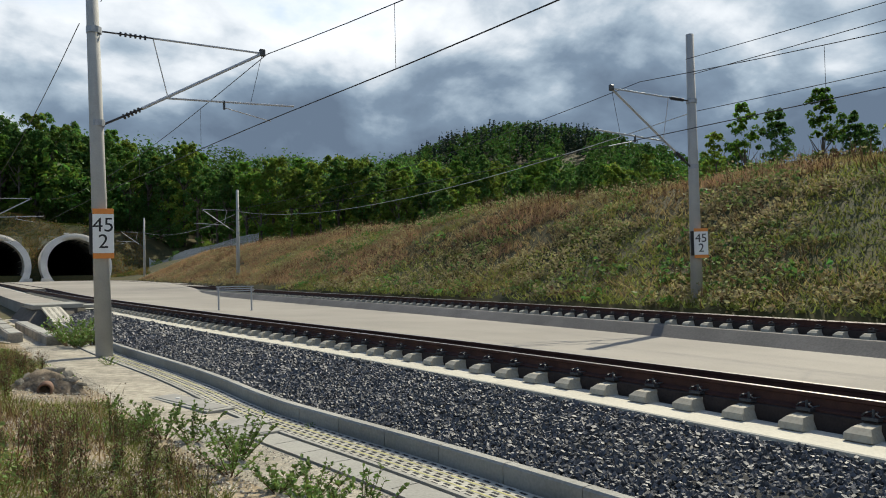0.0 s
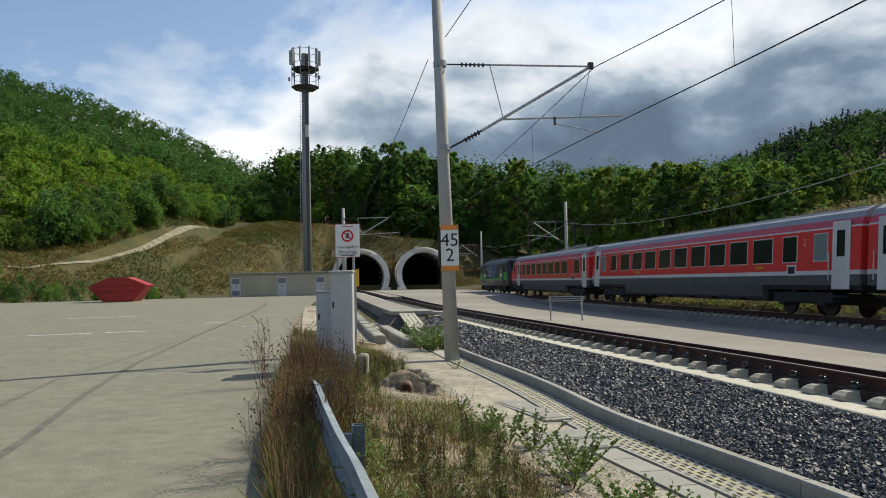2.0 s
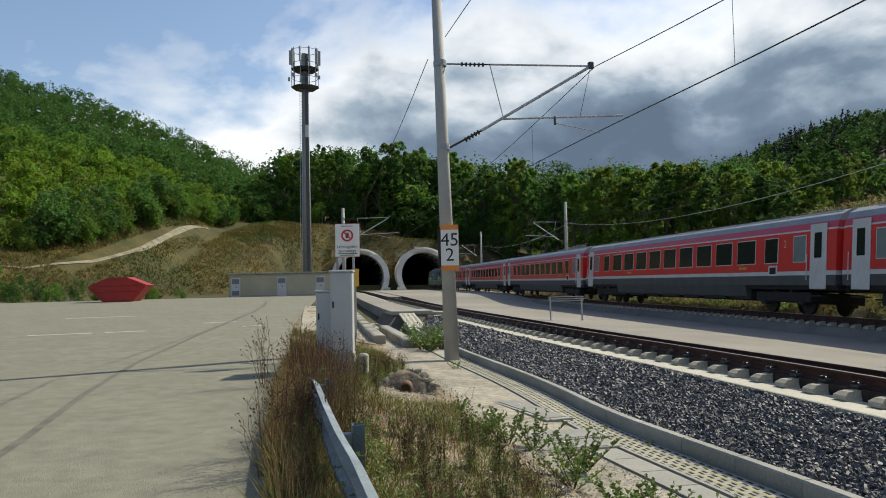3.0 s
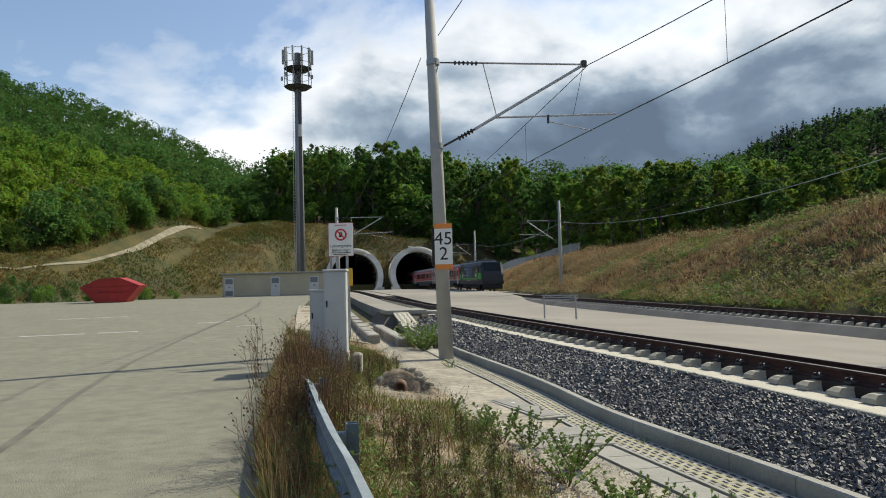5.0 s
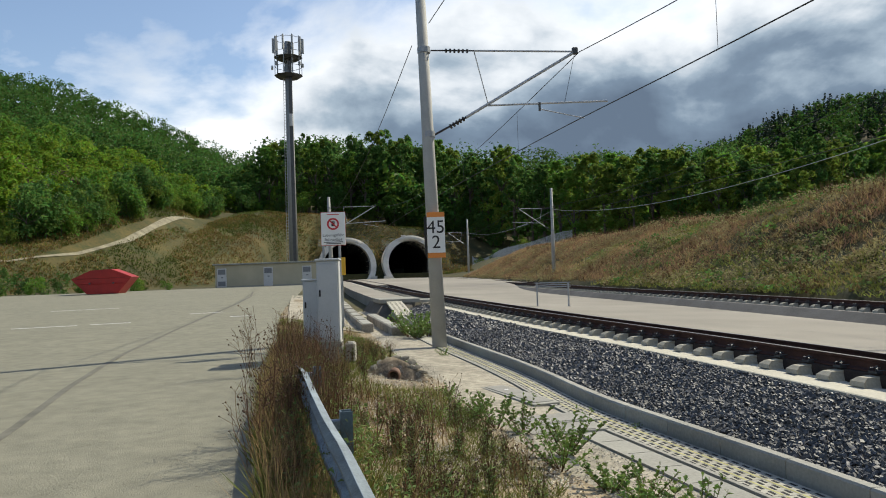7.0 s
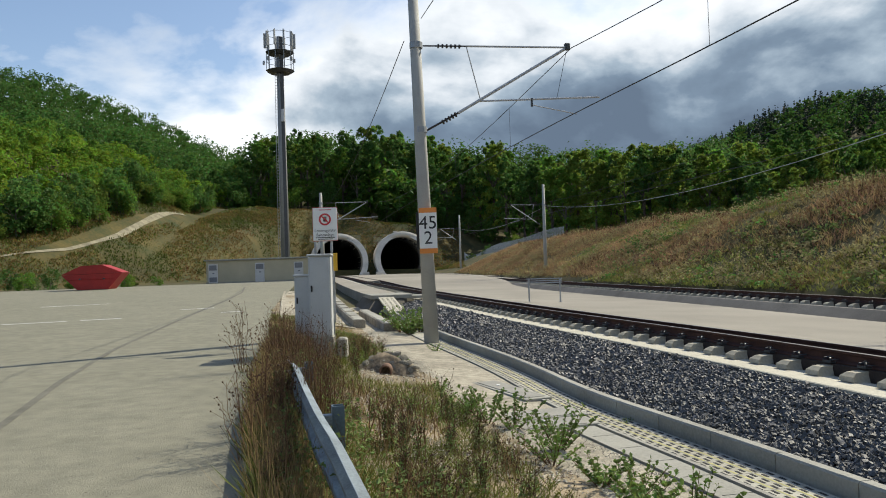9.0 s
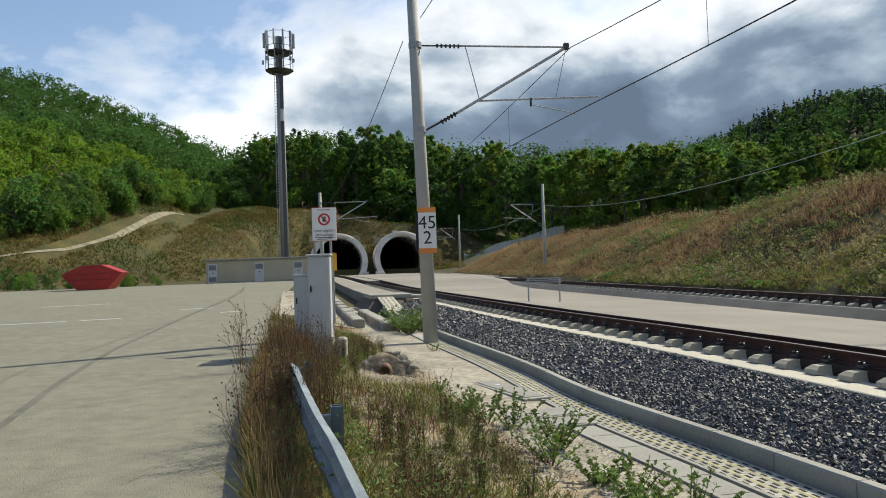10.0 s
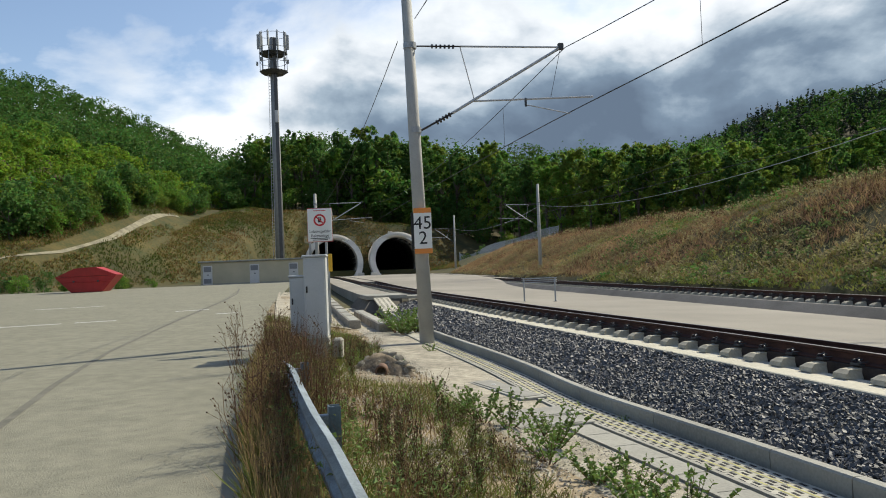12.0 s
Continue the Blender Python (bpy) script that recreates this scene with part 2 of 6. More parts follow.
def along(path, y, off, z=0.0):
    """The point beside the path at y, off metres to its right, z above the track's level."""
    d = (path(y + 0.05) - path(y - 0.05)) / 0.1
    k = 1 / np.sqrt(1 + d * d)
    return np.stack([path(y) + off * k, y - off * d * k, zt(y) - (sink(y) if path is FAR else 0) + z + 0 * y], -1)


def strip(name, path, ys, profile, material, closed=False, parent=None, label="", kind="", smooth=False, level=None):
    """A profile of (offset, height) swept along a path."""
    ys = np.asarray(ys, dtype=float)
    rows = np.stack([along(path, ys, np.asarray(o(ys) if callable(o) else o + 0 * ys), 0 * ys + (z(ys) if callable(z) else z)) for o, z in profile], 1)
    if level is not None:
        rows[:, :, 2] -= zt(ys)[:, None]
        rows[:, :, 2] += level(ys)[:, None]
    n, k = rows.shape[:2]
    f = []
    for i in range(n - 1):
        for j in range(k if closed else k - 1):
            a, b = i * k + j, i * k + (j + 1) % k
            f.append((a, b, b + k, a + k))
    ob = quick(name, rows.reshape(-1, 3), f, material, smooth)
    if closed:
        bm = bmesh.new()
        bm.from_mesh(ob.data)
        bm.verts.ensure_lookup_table()
        bm.faces.new([bm.verts[j] for j in range(k)])
        bm.faces.new([bm.verts[(n - 1) * k + j] for j in range(k)])
        bmesh.ops.recalc_face_normals(bm, faces=bm.faces)
        bm.to_mesh(ob.data)
        bm.free()
    if parent:
        ob.parent = parent
    return tagged(ob, label, kind=kind)


def yaw_at(path, y):
    return math.degrees(math.atan2(-(float(path(y + 0.5)) - float(path(y - 0.5))), 1.0))


# ---- ground ----
TUNNELS = ((float(NEAR(PORTAL_Y)), NEAR), (float(FAR(PORTAL_Y)) - 0.4, FAR))


def ground_z(x, y):
    x, y = np.asarray(x, dtype=float), np.asarray(y, dtype=float)
    o = x - NEAR(y)
    base = zt(y) - 0.56 - 0.45 * smoothstep(-2.0, -0.5, o)
    q = x - FAR(y)
    # verge between walkway and lot
    lw = smoothstep(0, 1, (o + 5.2) / np.minimum(LOT(y) - NEAR(y) + 5.2, -0.5))
    verge = (1 - lw) * (zt(y) - 0.535 + 0.25 * smoothstep(24, 40, y)) + lw * (zlot(y) - 0.03)
    z = np.where(o < -5.2, verge, base)
    lot = zlot(y) - 0.06
    z = np.where(x < LOT(y), lot, z)
    # bank beyond the far track
    amp = 5.7 - 0.7 * smoothstep(46, 92, y) - 2.8 * smoothstep(112, 170, y)
    lump = 0.35 * np.sin(x * 0.31 + y * 0.17) + 0.25 * np.sin(y * 0.23 - x * 0.12)
    bank = zt(y) - sink(y) - 0.15 + (amp + lump * smoothstep(2, 8, q)) * smoothstep(-1.0, 13.5, q - 1.0) * 1.0
    bank = bank + np.clip(q - 13, 0, 400) * 0.035
    z = np.where(q > 2.0, np.maximum(bank, base), z)
    # knoll over the portals, rising behind the lot
    crest = np.interp(x, [-60, -40, -28, -10, 2], [18.6, 18.0, 16.2, 12.8, 11.0]) + 0.3 * np.sin(x * 0.5)
    k0 = np.interp(x, [-90, -60, -40, -34, -2, 6, 30], [62, 84, 118, 166, 166, 170, 170])
    k1 = np.interp(x, [-90, -60, -40, -33, -2, 10, 30], [160, 178, 182, 182, 182, 200, 212])
    kn = (crest - 0.9) * np.clip((y - k0) / (k1 - k0), 0, 1) ** 0.85
    kn = kn + np.clip(y - k1, 0, 500) * 0.055
    kz = np.where(y > k0, 0.95 + kn, -5)
    z = np.maximum(z, kz)
    # wooded hill in the west, wooded hill in the east
    u = -x
    plane = -24.6 + 0.19 * u + 0.2133 * y
    saddle = np.interp(u, [25, 50, 60, 66, 78, 93, 115, 170, 330], [-9, 13, 16.5, 19, 26, 31, 35, 46, 76])
    ridge = np.interp(u, [25, 60, 94, 119, 144, 170, 199, 230, 330], [-9, 14, 34, 47, 59, 70, 79, 88, 108])
    k = smoothstep(105, 185, y)
    west = np.where(y < 190, plane * (1 - k) + saddle * k, saddle + (ridge - saddle) * np.clip((y - 190) / 140, 0, 1) - 0.12 * np.clip(y - 330, 0, 600))
    west = west * smoothstep(25, 60, u) - 9 * (1 - smoothstep(25, 60, u))
    z = np.where(u > 25, np.maximum(z, west), z)
    east = 50 * np.exp(-(((x - 258) / np.where(x < 258, 100, 135)) ** 2 + ((y - 480) / 160) ** 2))
    z = z + east * smoothstep(110, 260, np.hypot(x, y))
    rear = 30 * smoothstep(260, 700, np.hypot(x, y))
    return z + rear * (y < 150) + 14 * smoothstep(200, 420, y) * (np.abs(x) < 900)


def grid_axis(stops):
    out = []
    for a, b, s in stops:
        out += list(np.arange(a, b, s))
    return np.array(out + [stops[-1][1]])


M_MEADOW = mat("dry_meadow", (0.112, 0.087, 0.026), 0.95, var=0.3, scale=0.22, fine_scale=2.2, bump=1.0, dark=(0.026, 0.042, 0.010), stain=0.4)


def make_ground():
    gx = grid_axis([(-2500, -700, 200), (-700, -240, 30), (-240, -60, 8), (-60, -40, 3), (-40, -14, 1.5), (-14, 22, 0.6), (22, 50, 1.5), (50, 120, 6), (120, 700, 25), (700, 2500, 200)])
    gy = grid_axis([(-2500, -500, 200), (-500, -60, 40), (-60, -6, 4), (-6, 60, 0.8), (60, 158, 2), (158, 194, 0.9), (194, 240, 5), (240, 800, 25), (800, 2600, 200)])
    X, Y = np.meshgrid(gx, gy, indexing="ij")
    Z = ground_z(X, Y)
    nx, ny = X.shape
    idx = np.arange(nx * ny).reshape(nx, ny)
    f = np.stack([idx[:-1, :-1], idx[1:, :-1], idx[1:, 1:], idx[:-1, 1:]], -1).reshape(-1, 4)
    cx, cy = (X[:-1, :-1] + X[1:, 1:]) / 2, (Y[:-1, :-1] + Y[1:, 1:]) / 2
    zmin = np.minimum(Z[:-1, :-1], Z[1:, 1:])
    keep = np.ones(cx.shape, bool)
    for _, path in TUNNELS:
        keep &= ~((np.abs(cx - path(cy)) < 6.0) & (cy > PORTAL_Y - 3.4) & (zmin < 10.4))
    ob = quick("ground", np.stack([X, Y, Z], -1).reshape(-1, 3), f[keep.ravel()], M_MEADOW, True)
    tagged(ob, "dry late-summer meadow and soil rising to wooded hills", "ground", kind="structure")


make_ground()
# ---- lot ----
def make_lot():
    ys = grid_axis([(-40, 74, 1.0)])
    rows = []
    for y in ys:
        xl = -70.0 if y < 40 else -70 + (y - 40) * 1.25
        xr = float(LOT(y))
        rows.append([(xl + (xr - xl) * k / 24, y, float(zlot(y)) - 0.02 * (k == 24)) for k in range(25)])
    n, k = len(ys), 25
    f = [(i * k + j, i * k + j + 1, (i + 1) * k + j + 1, (i + 1) * k + j) for i in range(n - 1) for j in range(k - 1)]
    tagged(quick("pavement", np.array(rows), f, M_ASPH, True), "grey worn asphalt yard with faint tyre marks", "asphalt yard", kind="structure")
    def mark(name, pts, w, material, label, lift):
        p = np.array(pts, dtype=float)
        d = np.gradient(p, axis=0)
        nrm = np.stack([-d[:, 1], d[:, 0]], -1) / np.linalg.norm(d, axis=1)[:, None] * w / 2
        v = [(*q, float(zlot(q[1])) + lift) for a, b in zip(p - nrm, p + nrm) for q in (a, b)]
        tagged(quick(name, v, [(2 * i, 2 * i + 1, 2 * i + 3, 2 * i + 2) for i in range(len(p) - 1)], material), label, "marking", kind="structure")
    mark("seam", [(-4.4, 6.0), (-5.2, 8.6), (-6.28, 11.8), (-7.2, 14.9), (-7.75, 17), (-8.9, 23.4), (-10.0, 30), (-11.1, 37), (-12.6, 45), (-14.6, 52.7)], 0.12, M_SEAM, "dark bitumen joint across the yard", 0.005)
    for a, b in (((-15.6, 25.6), (-13.6, 26.2)), ((-13.2, 26.35), (-11.9, 26.75)), ((-11.1, 30.5), (-9.9, 31.05)), ((-8.7, 28.1), (-7.9, 28.35)), ((-20, 36), (-17, 37)), ((-21, 26.2), (-17.5, 25.8))):
        mark("marking", [a, ((a[0] + b[0]) / 2, (a[1] + b[1]) / 2), b], 0.22, M_LINE, "worn white paint line on the asphalt", 0.006)


make_lot()


def make_litter():
    """Dark crumbs and dry leaves blown on the asphalt, thicker near the weeds."""
    rng = np.random.default_rng(17)
    n = 1500
    y = rng.uniform(3.0, 15, n)
    x = LOT(y) - 0.03 - rng.exponential(0.75, n)
    p = np.stack([x, y, zlot(y) + 0.006], -1)
    a = rng.uniform(0, 6.283, n)
    s = rng.uniform(0.004, 0.013, (n, 1))
    u = np.stack([np.cos(a), np.sin(a), 0 * a], -1) * s
    w = np.stack([-np.sin(a), np.cos(a), 0.25 + 0 * a], -1) * s * 0.5
    v = np.stack([p - u, p - w * (1, 1, 0), p + u, p + w], 1)
    tagged(quick("litter", v.reshape(-1, 3), np.arange(4 * n).reshape(n, 4), mat("dark_litter", (0.12, 0.10, 0.07), 0.9, rand=0.5)), "dark crumbs and dry leaves on the asphalt", "litter", kind="stuff")


make_litter()


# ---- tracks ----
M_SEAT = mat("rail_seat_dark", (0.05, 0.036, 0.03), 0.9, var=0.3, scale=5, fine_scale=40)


def sleeper_mesh():
    me = bpy.data.meshes.new("sleeper")
    bm = bmesh.new()
    for s in (-1, 1):
        # a low block with chamfered ends under each rail
        prof = [(-0.16, -0.15), (0.11, -0.15), (0.10, -0.085), (0.03, -0.028), (-0.16, 0.004), (-0.16, -0.05)]
        a = [bm.verts.new((s * (1.05 + x), -0.14, z)) for x, z in prof]
        b = [bm.verts.new((s * (1.05 + x), 0.14, z)) for x, z in prof]
        for v in a + b:
            v.co.y *= 0.92 if v.co.z < -0.06 else 0.62
        bm.faces.new(a), bm.faces.new(b[::-1])
        for i in range(6):
            bm.faces.new((a[i], b[i], b[(i + 1) % 6], a[(i + 1) % 6]))
    bmesh.ops.recalc_face_normals(bm, faces=bm.faces)
    bm.to_mesh(me)
    bm.free()
    me.materials.append(mat("sleeper_concrete", (0.42, 0.385, 0.30), 0.85, var=0.2, scale=4, fine_scale=30, rand=0.12))
    return me


def clip_mesh():
    """A bent spring clip with its bolt on the outer side of each rail."""
    bm = bmesh.new()
    for s in (-1, 1):
        x = s * 0.755
        pts = [(0.06, -0.10, 0.09), (0.15, -0.085, 0.075), (0.17, -0.05, 0.10), (0.09, -0.03, 0.115), (0.07, 0.0, 0.105), (0.09, 0.03, 0.115), (0.17, 0.05, 0.10), (0.15, 0.085, 0.075), (0.06, 0.10, 0.09)]
        p = [(x + s * a, b, c) for a, b, c in pts]
        for q, r in zip(p, p[1:]):
            tube(q, r, 0.008, seg=5, bm=bm)
        tube((x + s * 0.115, 0, 0.03), (x + s * 0.115, 0, 0.135), 0.014, seg=6, bm=bm)
        box((0.10, 0.15, 0.03), (x + s * 0.13, 0, 0.045), bm=bm)
    me = bpy.data.meshes.new("rail_clip")
    bm.to_mesh(me)
    bm.free()
    me.materials.append(M_DSTEEL)
    return me


RAILP = [(-0.075, 0.04), (0.075, 0.04), (0.075, 0.06), (0.015, 0.085), (0.012, 0.165), (0.036, 0.18), (0.036, 0.212), (-0.036, 0.212), (-0.036, 0.18), (-0.012, 0.165), (-0.015, 0.085), (-0.075, 0.06)]


def make_track(path, y0, y1, s0, s1, label):
    track = empty("railway_track", (0, 0, 0), label, "railway track", "two tracks", "structure")
    ys = grid_axis([(y0, 0, 4), (0, 60, 1.0), (60, y1, 3.0)])
    low = lambda s, z: (lambda y: z - cant(path, y) * (s > 0))
    for s in (-1, 1):
        r = strip("rail", path, ys, [(s * 0.755 + o, low(s, z)) for o, z in RAILP], M_RAIL, True, track, "rust-brown steel rail")
        strip("rail_head", path, ys, [(s * 0.755 - 0.030, low(s, 0.214)), (s * 0.755 + 0.030, low(s, 0.214)), (s * 0.755 + 0.030, low(s, 0.217)), (s * 0.755 - 0.030, low(s, 0.217))], M_RTOP, True, r, "bright running surface")
    for s in (-1, 1):
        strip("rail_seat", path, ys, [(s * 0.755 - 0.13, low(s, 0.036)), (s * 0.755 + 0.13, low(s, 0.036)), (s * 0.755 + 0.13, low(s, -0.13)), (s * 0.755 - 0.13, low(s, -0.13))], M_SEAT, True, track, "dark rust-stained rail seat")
    sm, cm = sleeper_mesh(), clip_mesh()
    y = s0
    while y < s1:
        c = float(cant(path, y))
        m = Matrix.Translation(along(path, y, 0.0, -c / 2)) @ pose(0, 0, 0, 0, math.degrees(c / 1.51), yaw_at(path, y))
        so = hang(new("sleeper", sm), track)
        so.matrix_basis = m
        if y < 40:
            c = hang(new("rail_clip", cm), so)
        y += 0.65 * math.cos(math.radians(yaw_at(path, y)))
    return track


Y_NEAR = grid_axis([(-40, 0, 4), (0, 60, 1.0), (60, 169, 3)])
make_track(NEAR, -40, 330, -6, 72, "rust-brown rails on concrete sleepers cast into a slab")
make_track(FAR, -60, 330, 6, 92, "rust-brown rails on a raised concrete slab beside a bank")
# rust brown taken darker: shade between the rails is put into the colour
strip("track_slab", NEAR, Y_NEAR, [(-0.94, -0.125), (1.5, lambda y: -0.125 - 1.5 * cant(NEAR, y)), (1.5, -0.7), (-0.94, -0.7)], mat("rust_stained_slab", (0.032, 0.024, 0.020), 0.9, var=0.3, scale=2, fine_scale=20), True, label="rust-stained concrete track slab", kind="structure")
strip("track_slab_edge", NEAR, Y_NEAR, [(-1.54, -0.125), (-1.52, -0.115), (-0.95, -0.115), (-0.95, -0.6), (-1.54, -0.6)], M_PALE, True, label="pale cream concrete slab edge", kind="structure")
# the bed between the tracks: low, then ramped up to the rail tops for road vehicles
ys_bed = grid_axis([(-40, 0, 4), (0, 168, 1.0)])


def make_bed():
    cols = 14
    v = []
    for y in ys_bed:
        a, b = along(NEAR, y, 1.42 - 0.9 * float(smoothstep(66, 74, y))), along(FAR, y, -1.95 + 0.9 * float(smoothstep(66, 74, y)))
        for k in range(cols):
            p = a + (b - a) * k / (cols - 1)
            t = k / (cols - 1)
            v.append((p[0], p[1], float(zt(y)) + (1 - t) * (-0.25 + 0.42 * float(smoothstep(62, 82, y))) + t * (-0.60 + 0.77 * float(smoothstep(58, 86, y)))))
    n = len(ys_bed)
    f = [(i * cols + j, i * cols + j + 1, (i + 1) * cols + j + 1, (i + 1) * cols + j) for i in range(n - 1) for j in range(cols - 1)]
    tagged(quick("concrete_bed", v, f, M_SLAB, True), "pale beige concrete slab between the two tracks", "concrete slab", kind="structure")


make_bed()
strip("far_track_slab", FAR, grid_axis([(-60, 0, 4), (0, 169, 1.5)]), [(-1.50, -0.10), (1.9, lambda y: -0.10 - 1.6 * cant(FAR, y)), (1.9, -0.7), (-2.05, -0.7), (-1.98, -0.45)], M_WALLC, True, label="weathered grey concrete upstand carrying the far track", kind="structure")
# rail-level paving within and beside the tracks near the portals
for path in (NEAR, FAR):
    ysp = grid_axis([(75, 169, 2)])
    strip("track_paving", path, ysp, [(-0.66, 0.17), (0.66, 0.17), (0.66, -0.1), (-0.66, -0.1)], M_SLAB, True, label="beige concrete paving between the rails", kind="structure")
strip("track_paving_right", FAR, grid_axis([(91, 169, 2)]), [(0.82, 0.17), (3.0, 0.17), (3.0, -0.2), (0.82, -0.2)], M_SLAB, True, label="beige concrete paving beside the rails", kind="structure")
strip("track_paving_left", NEAR, grid_axis([(39, 169, 2)]), [(-3.6, 0.06), (-1.82, 0.06), (-1.82, -0.6), (-3.6, -0.6)], M_SLAB, True, label="beige concrete walkway beside the rails", kind="structure")

# ---- kerb, ballast, walkway ----
koff = spline([(-12, -3.50), (6.9, -3.60), (8.5, -3.71), (10, -3.84), (11.7, -3.95), (12.8, -3.93), (14.3, -3.84), (16, -3.77), (21, -3.72), (37, -3.46)])
BALLAST_END = 37.0


def make_ballast():
    # near-black sheet: the shade in the gaps between stones is its colour
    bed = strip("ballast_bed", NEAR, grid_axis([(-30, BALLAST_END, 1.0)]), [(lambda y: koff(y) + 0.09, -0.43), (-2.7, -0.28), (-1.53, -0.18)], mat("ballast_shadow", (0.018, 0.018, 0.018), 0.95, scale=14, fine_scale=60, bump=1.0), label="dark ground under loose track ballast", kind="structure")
    rng = np.random.default_rng(4)
    cube = np.array([(x, y, z) for x in (-1, 1) for y in (-1, 1) for z in (-1, 1)], dtype=float)
    quads = np.array([(0, 1, 3, 2), (4, 6, 7, 5), (0, 4, 5, 1), (2, 3, 7, 6), (0, 2, 6, 4), (1, 5, 7, 3)])
    V, F = [], []
    for y0, y1, n, s in ((2.0, 7, 14000, 0.0215), (7, 13, 17000, 0.0225), (13, 22, 12000, 0.031), (22, 37, 6000, 0.048), (-6, 2.0, 1200, 0.05)):
        y = rng.uniform(y0, y1, n)
        w = rng.uniform(0, 1, n)
        o = (koff(y) + 0.12) * (1 - w) + -1.58 * w
        z = -0.405 + 0.225 * w + rng.uniform(-0.03, 0.045, n)
        p = along(NEAR, y, o, z)
        sc = s * rng.uniform(0.45, 1.5, (n, 1, 3))
        v = cube[None] * sc * rng.uniform(0.55, 1.0, (n, 8, 1))
        q = rng.normal(size=(n, 4))
        q /= np.linalg.norm(q, axis=1)[:, None]
        a, b, c, d = q.T
        R = np.stack([1 - 2 * (c * c + d * d), 2 * (b * c - a * d), 2 * (b * d + a * c), 2 * (b * c + a * d), 1 - 2 * (b * b + d * d), 2 * (c * d - a * b), 2 * (b * d - a * c), 2 * (c * d + a * b), 1 - 2 * (b * b + c * c)], -1).reshape(n, 3, 3)
        v = np.einsum("nij,nkj->nki", R, v) + p[:, None, :]
        base = sum(len(x) for x in V)
        V.append(v.reshape(-1, 3))
        F.append((np.arange(n)[:, None, None] * 8 + quads[None] + base).reshape(-1, 4))
    tagged(quick("ballast", np.concatenate(V), np.concatenate(F), M_BALL), "loose dark grey crushed-stone track ballast", "ballast", kind="stuff")


make_ballast()


def make_kerb():
    kerb = empty("kerb", (0, 0, 0), "grey precast concrete kerb holding back the ballast", "kerb", kind="structure")
    y, L = -12.0, 1.0
    while y < BALLAST_END - 1:
        ys = np.array([y + 0.006, y + L / 2, y + L - 0.006])
        strip("kerb_stone", NEAR, ys, [(koff, -0.335), (lambda q: koff(q) + 0.10, -0.335), (lambda q: koff(q) + 0.10, -0.70), (lambda q: koff(q) - 0.02, -0.70), (lambda q: koff(q) - 0.02, -0.355)], M_CONC, True, kerb)
        y += L


make_kerb()


def make_walkway():
    way = empty("walkway", (0, 0, 0), "narrow path of slotted covers and grey slabs beside the kerb", "walkway", kind="structure")
    strip("bed", NEAR, grid_axis([(-12, 36, 1.0)]), [(lambda y: koff(y) - 1.06, -0.5700), (lambda y: koff(y) - 0.02, -0.5700)], mat("dark_joint", (0.06, 0.06, 0.055), 0.9), parent=way)
    m_cov = mat("cover_concrete", (0.47, 0.45, 0.38), 0.85, var=0.25, scale=3, fine_scale=30, rand=0.10, stain=0.15)
    m_yel = mat("yellow_paint", (0.60, 0.56, 0.16), 0.7, var=0.4, scale=8, fine_scale=30)
    m_slot = mat("slot_dark", (0.02, 0.02, 0.02), 0.9)
    y = 1.5
    while y < 30:
        c = strip("cover", NEAR, np.array([y + 0.006, y + 0.494]), [(lambda q: koff(q) - 0.58, -0.5100), (lambda q: koff(q) - 0.07, -0.5100), (lambda q: koff(q) - 0.07, -0.5650), (lambda q: koff(q) - 0.58, -0.5650)], m_cov, True, way)
        if y < 22:
            # rows of slots in each cover, in two bands with yellow lines between
            bm = bmesh.new()
            for j, o in enumerate((-0.535, -0.47, -0.375, -0.31, -0.215, -0.13)):
                for i in range(3):
                    yy = y + 0.085 + i * 0.165 + 0.04 * (j % 2 - 0.5)
                    p = along(NEAR, np.float64(yy), float(koff(yy)) + o, -0.5085)
                    box((0.030, 0.095, 0.003), (0, 0, 0), bm=bm, m=Matrix.Translation(p) @ pose(0, 0, 0, 0, 0, yaw_at(NEAR, yy)))
            tagged(hang(part("slots", bm, m_slot), c), "dark drainage slots", kind="stuff")
            for o in (-0.425, -0.262):
                strip("stripe", NEAR, np.array([y + 0.02, y + 0.48]), [(lambda q: koff(q) + o - 0.009, -0.5065), (lambda q: koff(q) + o + 0.009, -0.5065)], m_yel, parent=c, label="thin yellow safety line")
        y += 0.5
    y = 1.5
    while y < 10.4:
        strip("slab", NEAR, np.array([y + 0.008, y + 0.592]), [(lambda q: koff(q) - 0.95, -0.5150), (lambda q: koff(q) - 0.64, -0.5150), (lambda q: koff(q) - 0.64, -0.5750), (lambda q: koff(q) - 0.95, -0.5750)], M_CONC, True, way)
        y += 0.6
    for o in (-1.02, -0.605):
        strip("edging", NEAR, grid_axis([(1.5, 10.5 if o < -1 else 24.5, 1.0)]), [(lambda q: koff(q) + o, -0.5000), (lambda q: koff(q) + o + 0.05, -0.5000), (lambda q: koff(q) + o + 0.05, -0.5750), (lambda q: koff(q) + o, -0.5750)], M_CONC, True, way, "thin concrete edging")
    # a strip of pale gravel beside the path
    n = grid_axis([(0, 40, 0.8)])
    strip("gravel_strip", NEAR, n, [(lambda q: koff(q) - 2.6 - 0.5 * np.sin(q * 0.7) - 0.25 * np.sin(q * 2.1), -0.5350), (lambda q: koff(q) - 1.7, -0.4750), (lambda q: koff(q) - 1.03 + 0.41 * smoothstep(10.3, 11.2, q), -0.5250)], M_GRAV, label="pale gravel beside the path", kind="structure")


make_walkway()


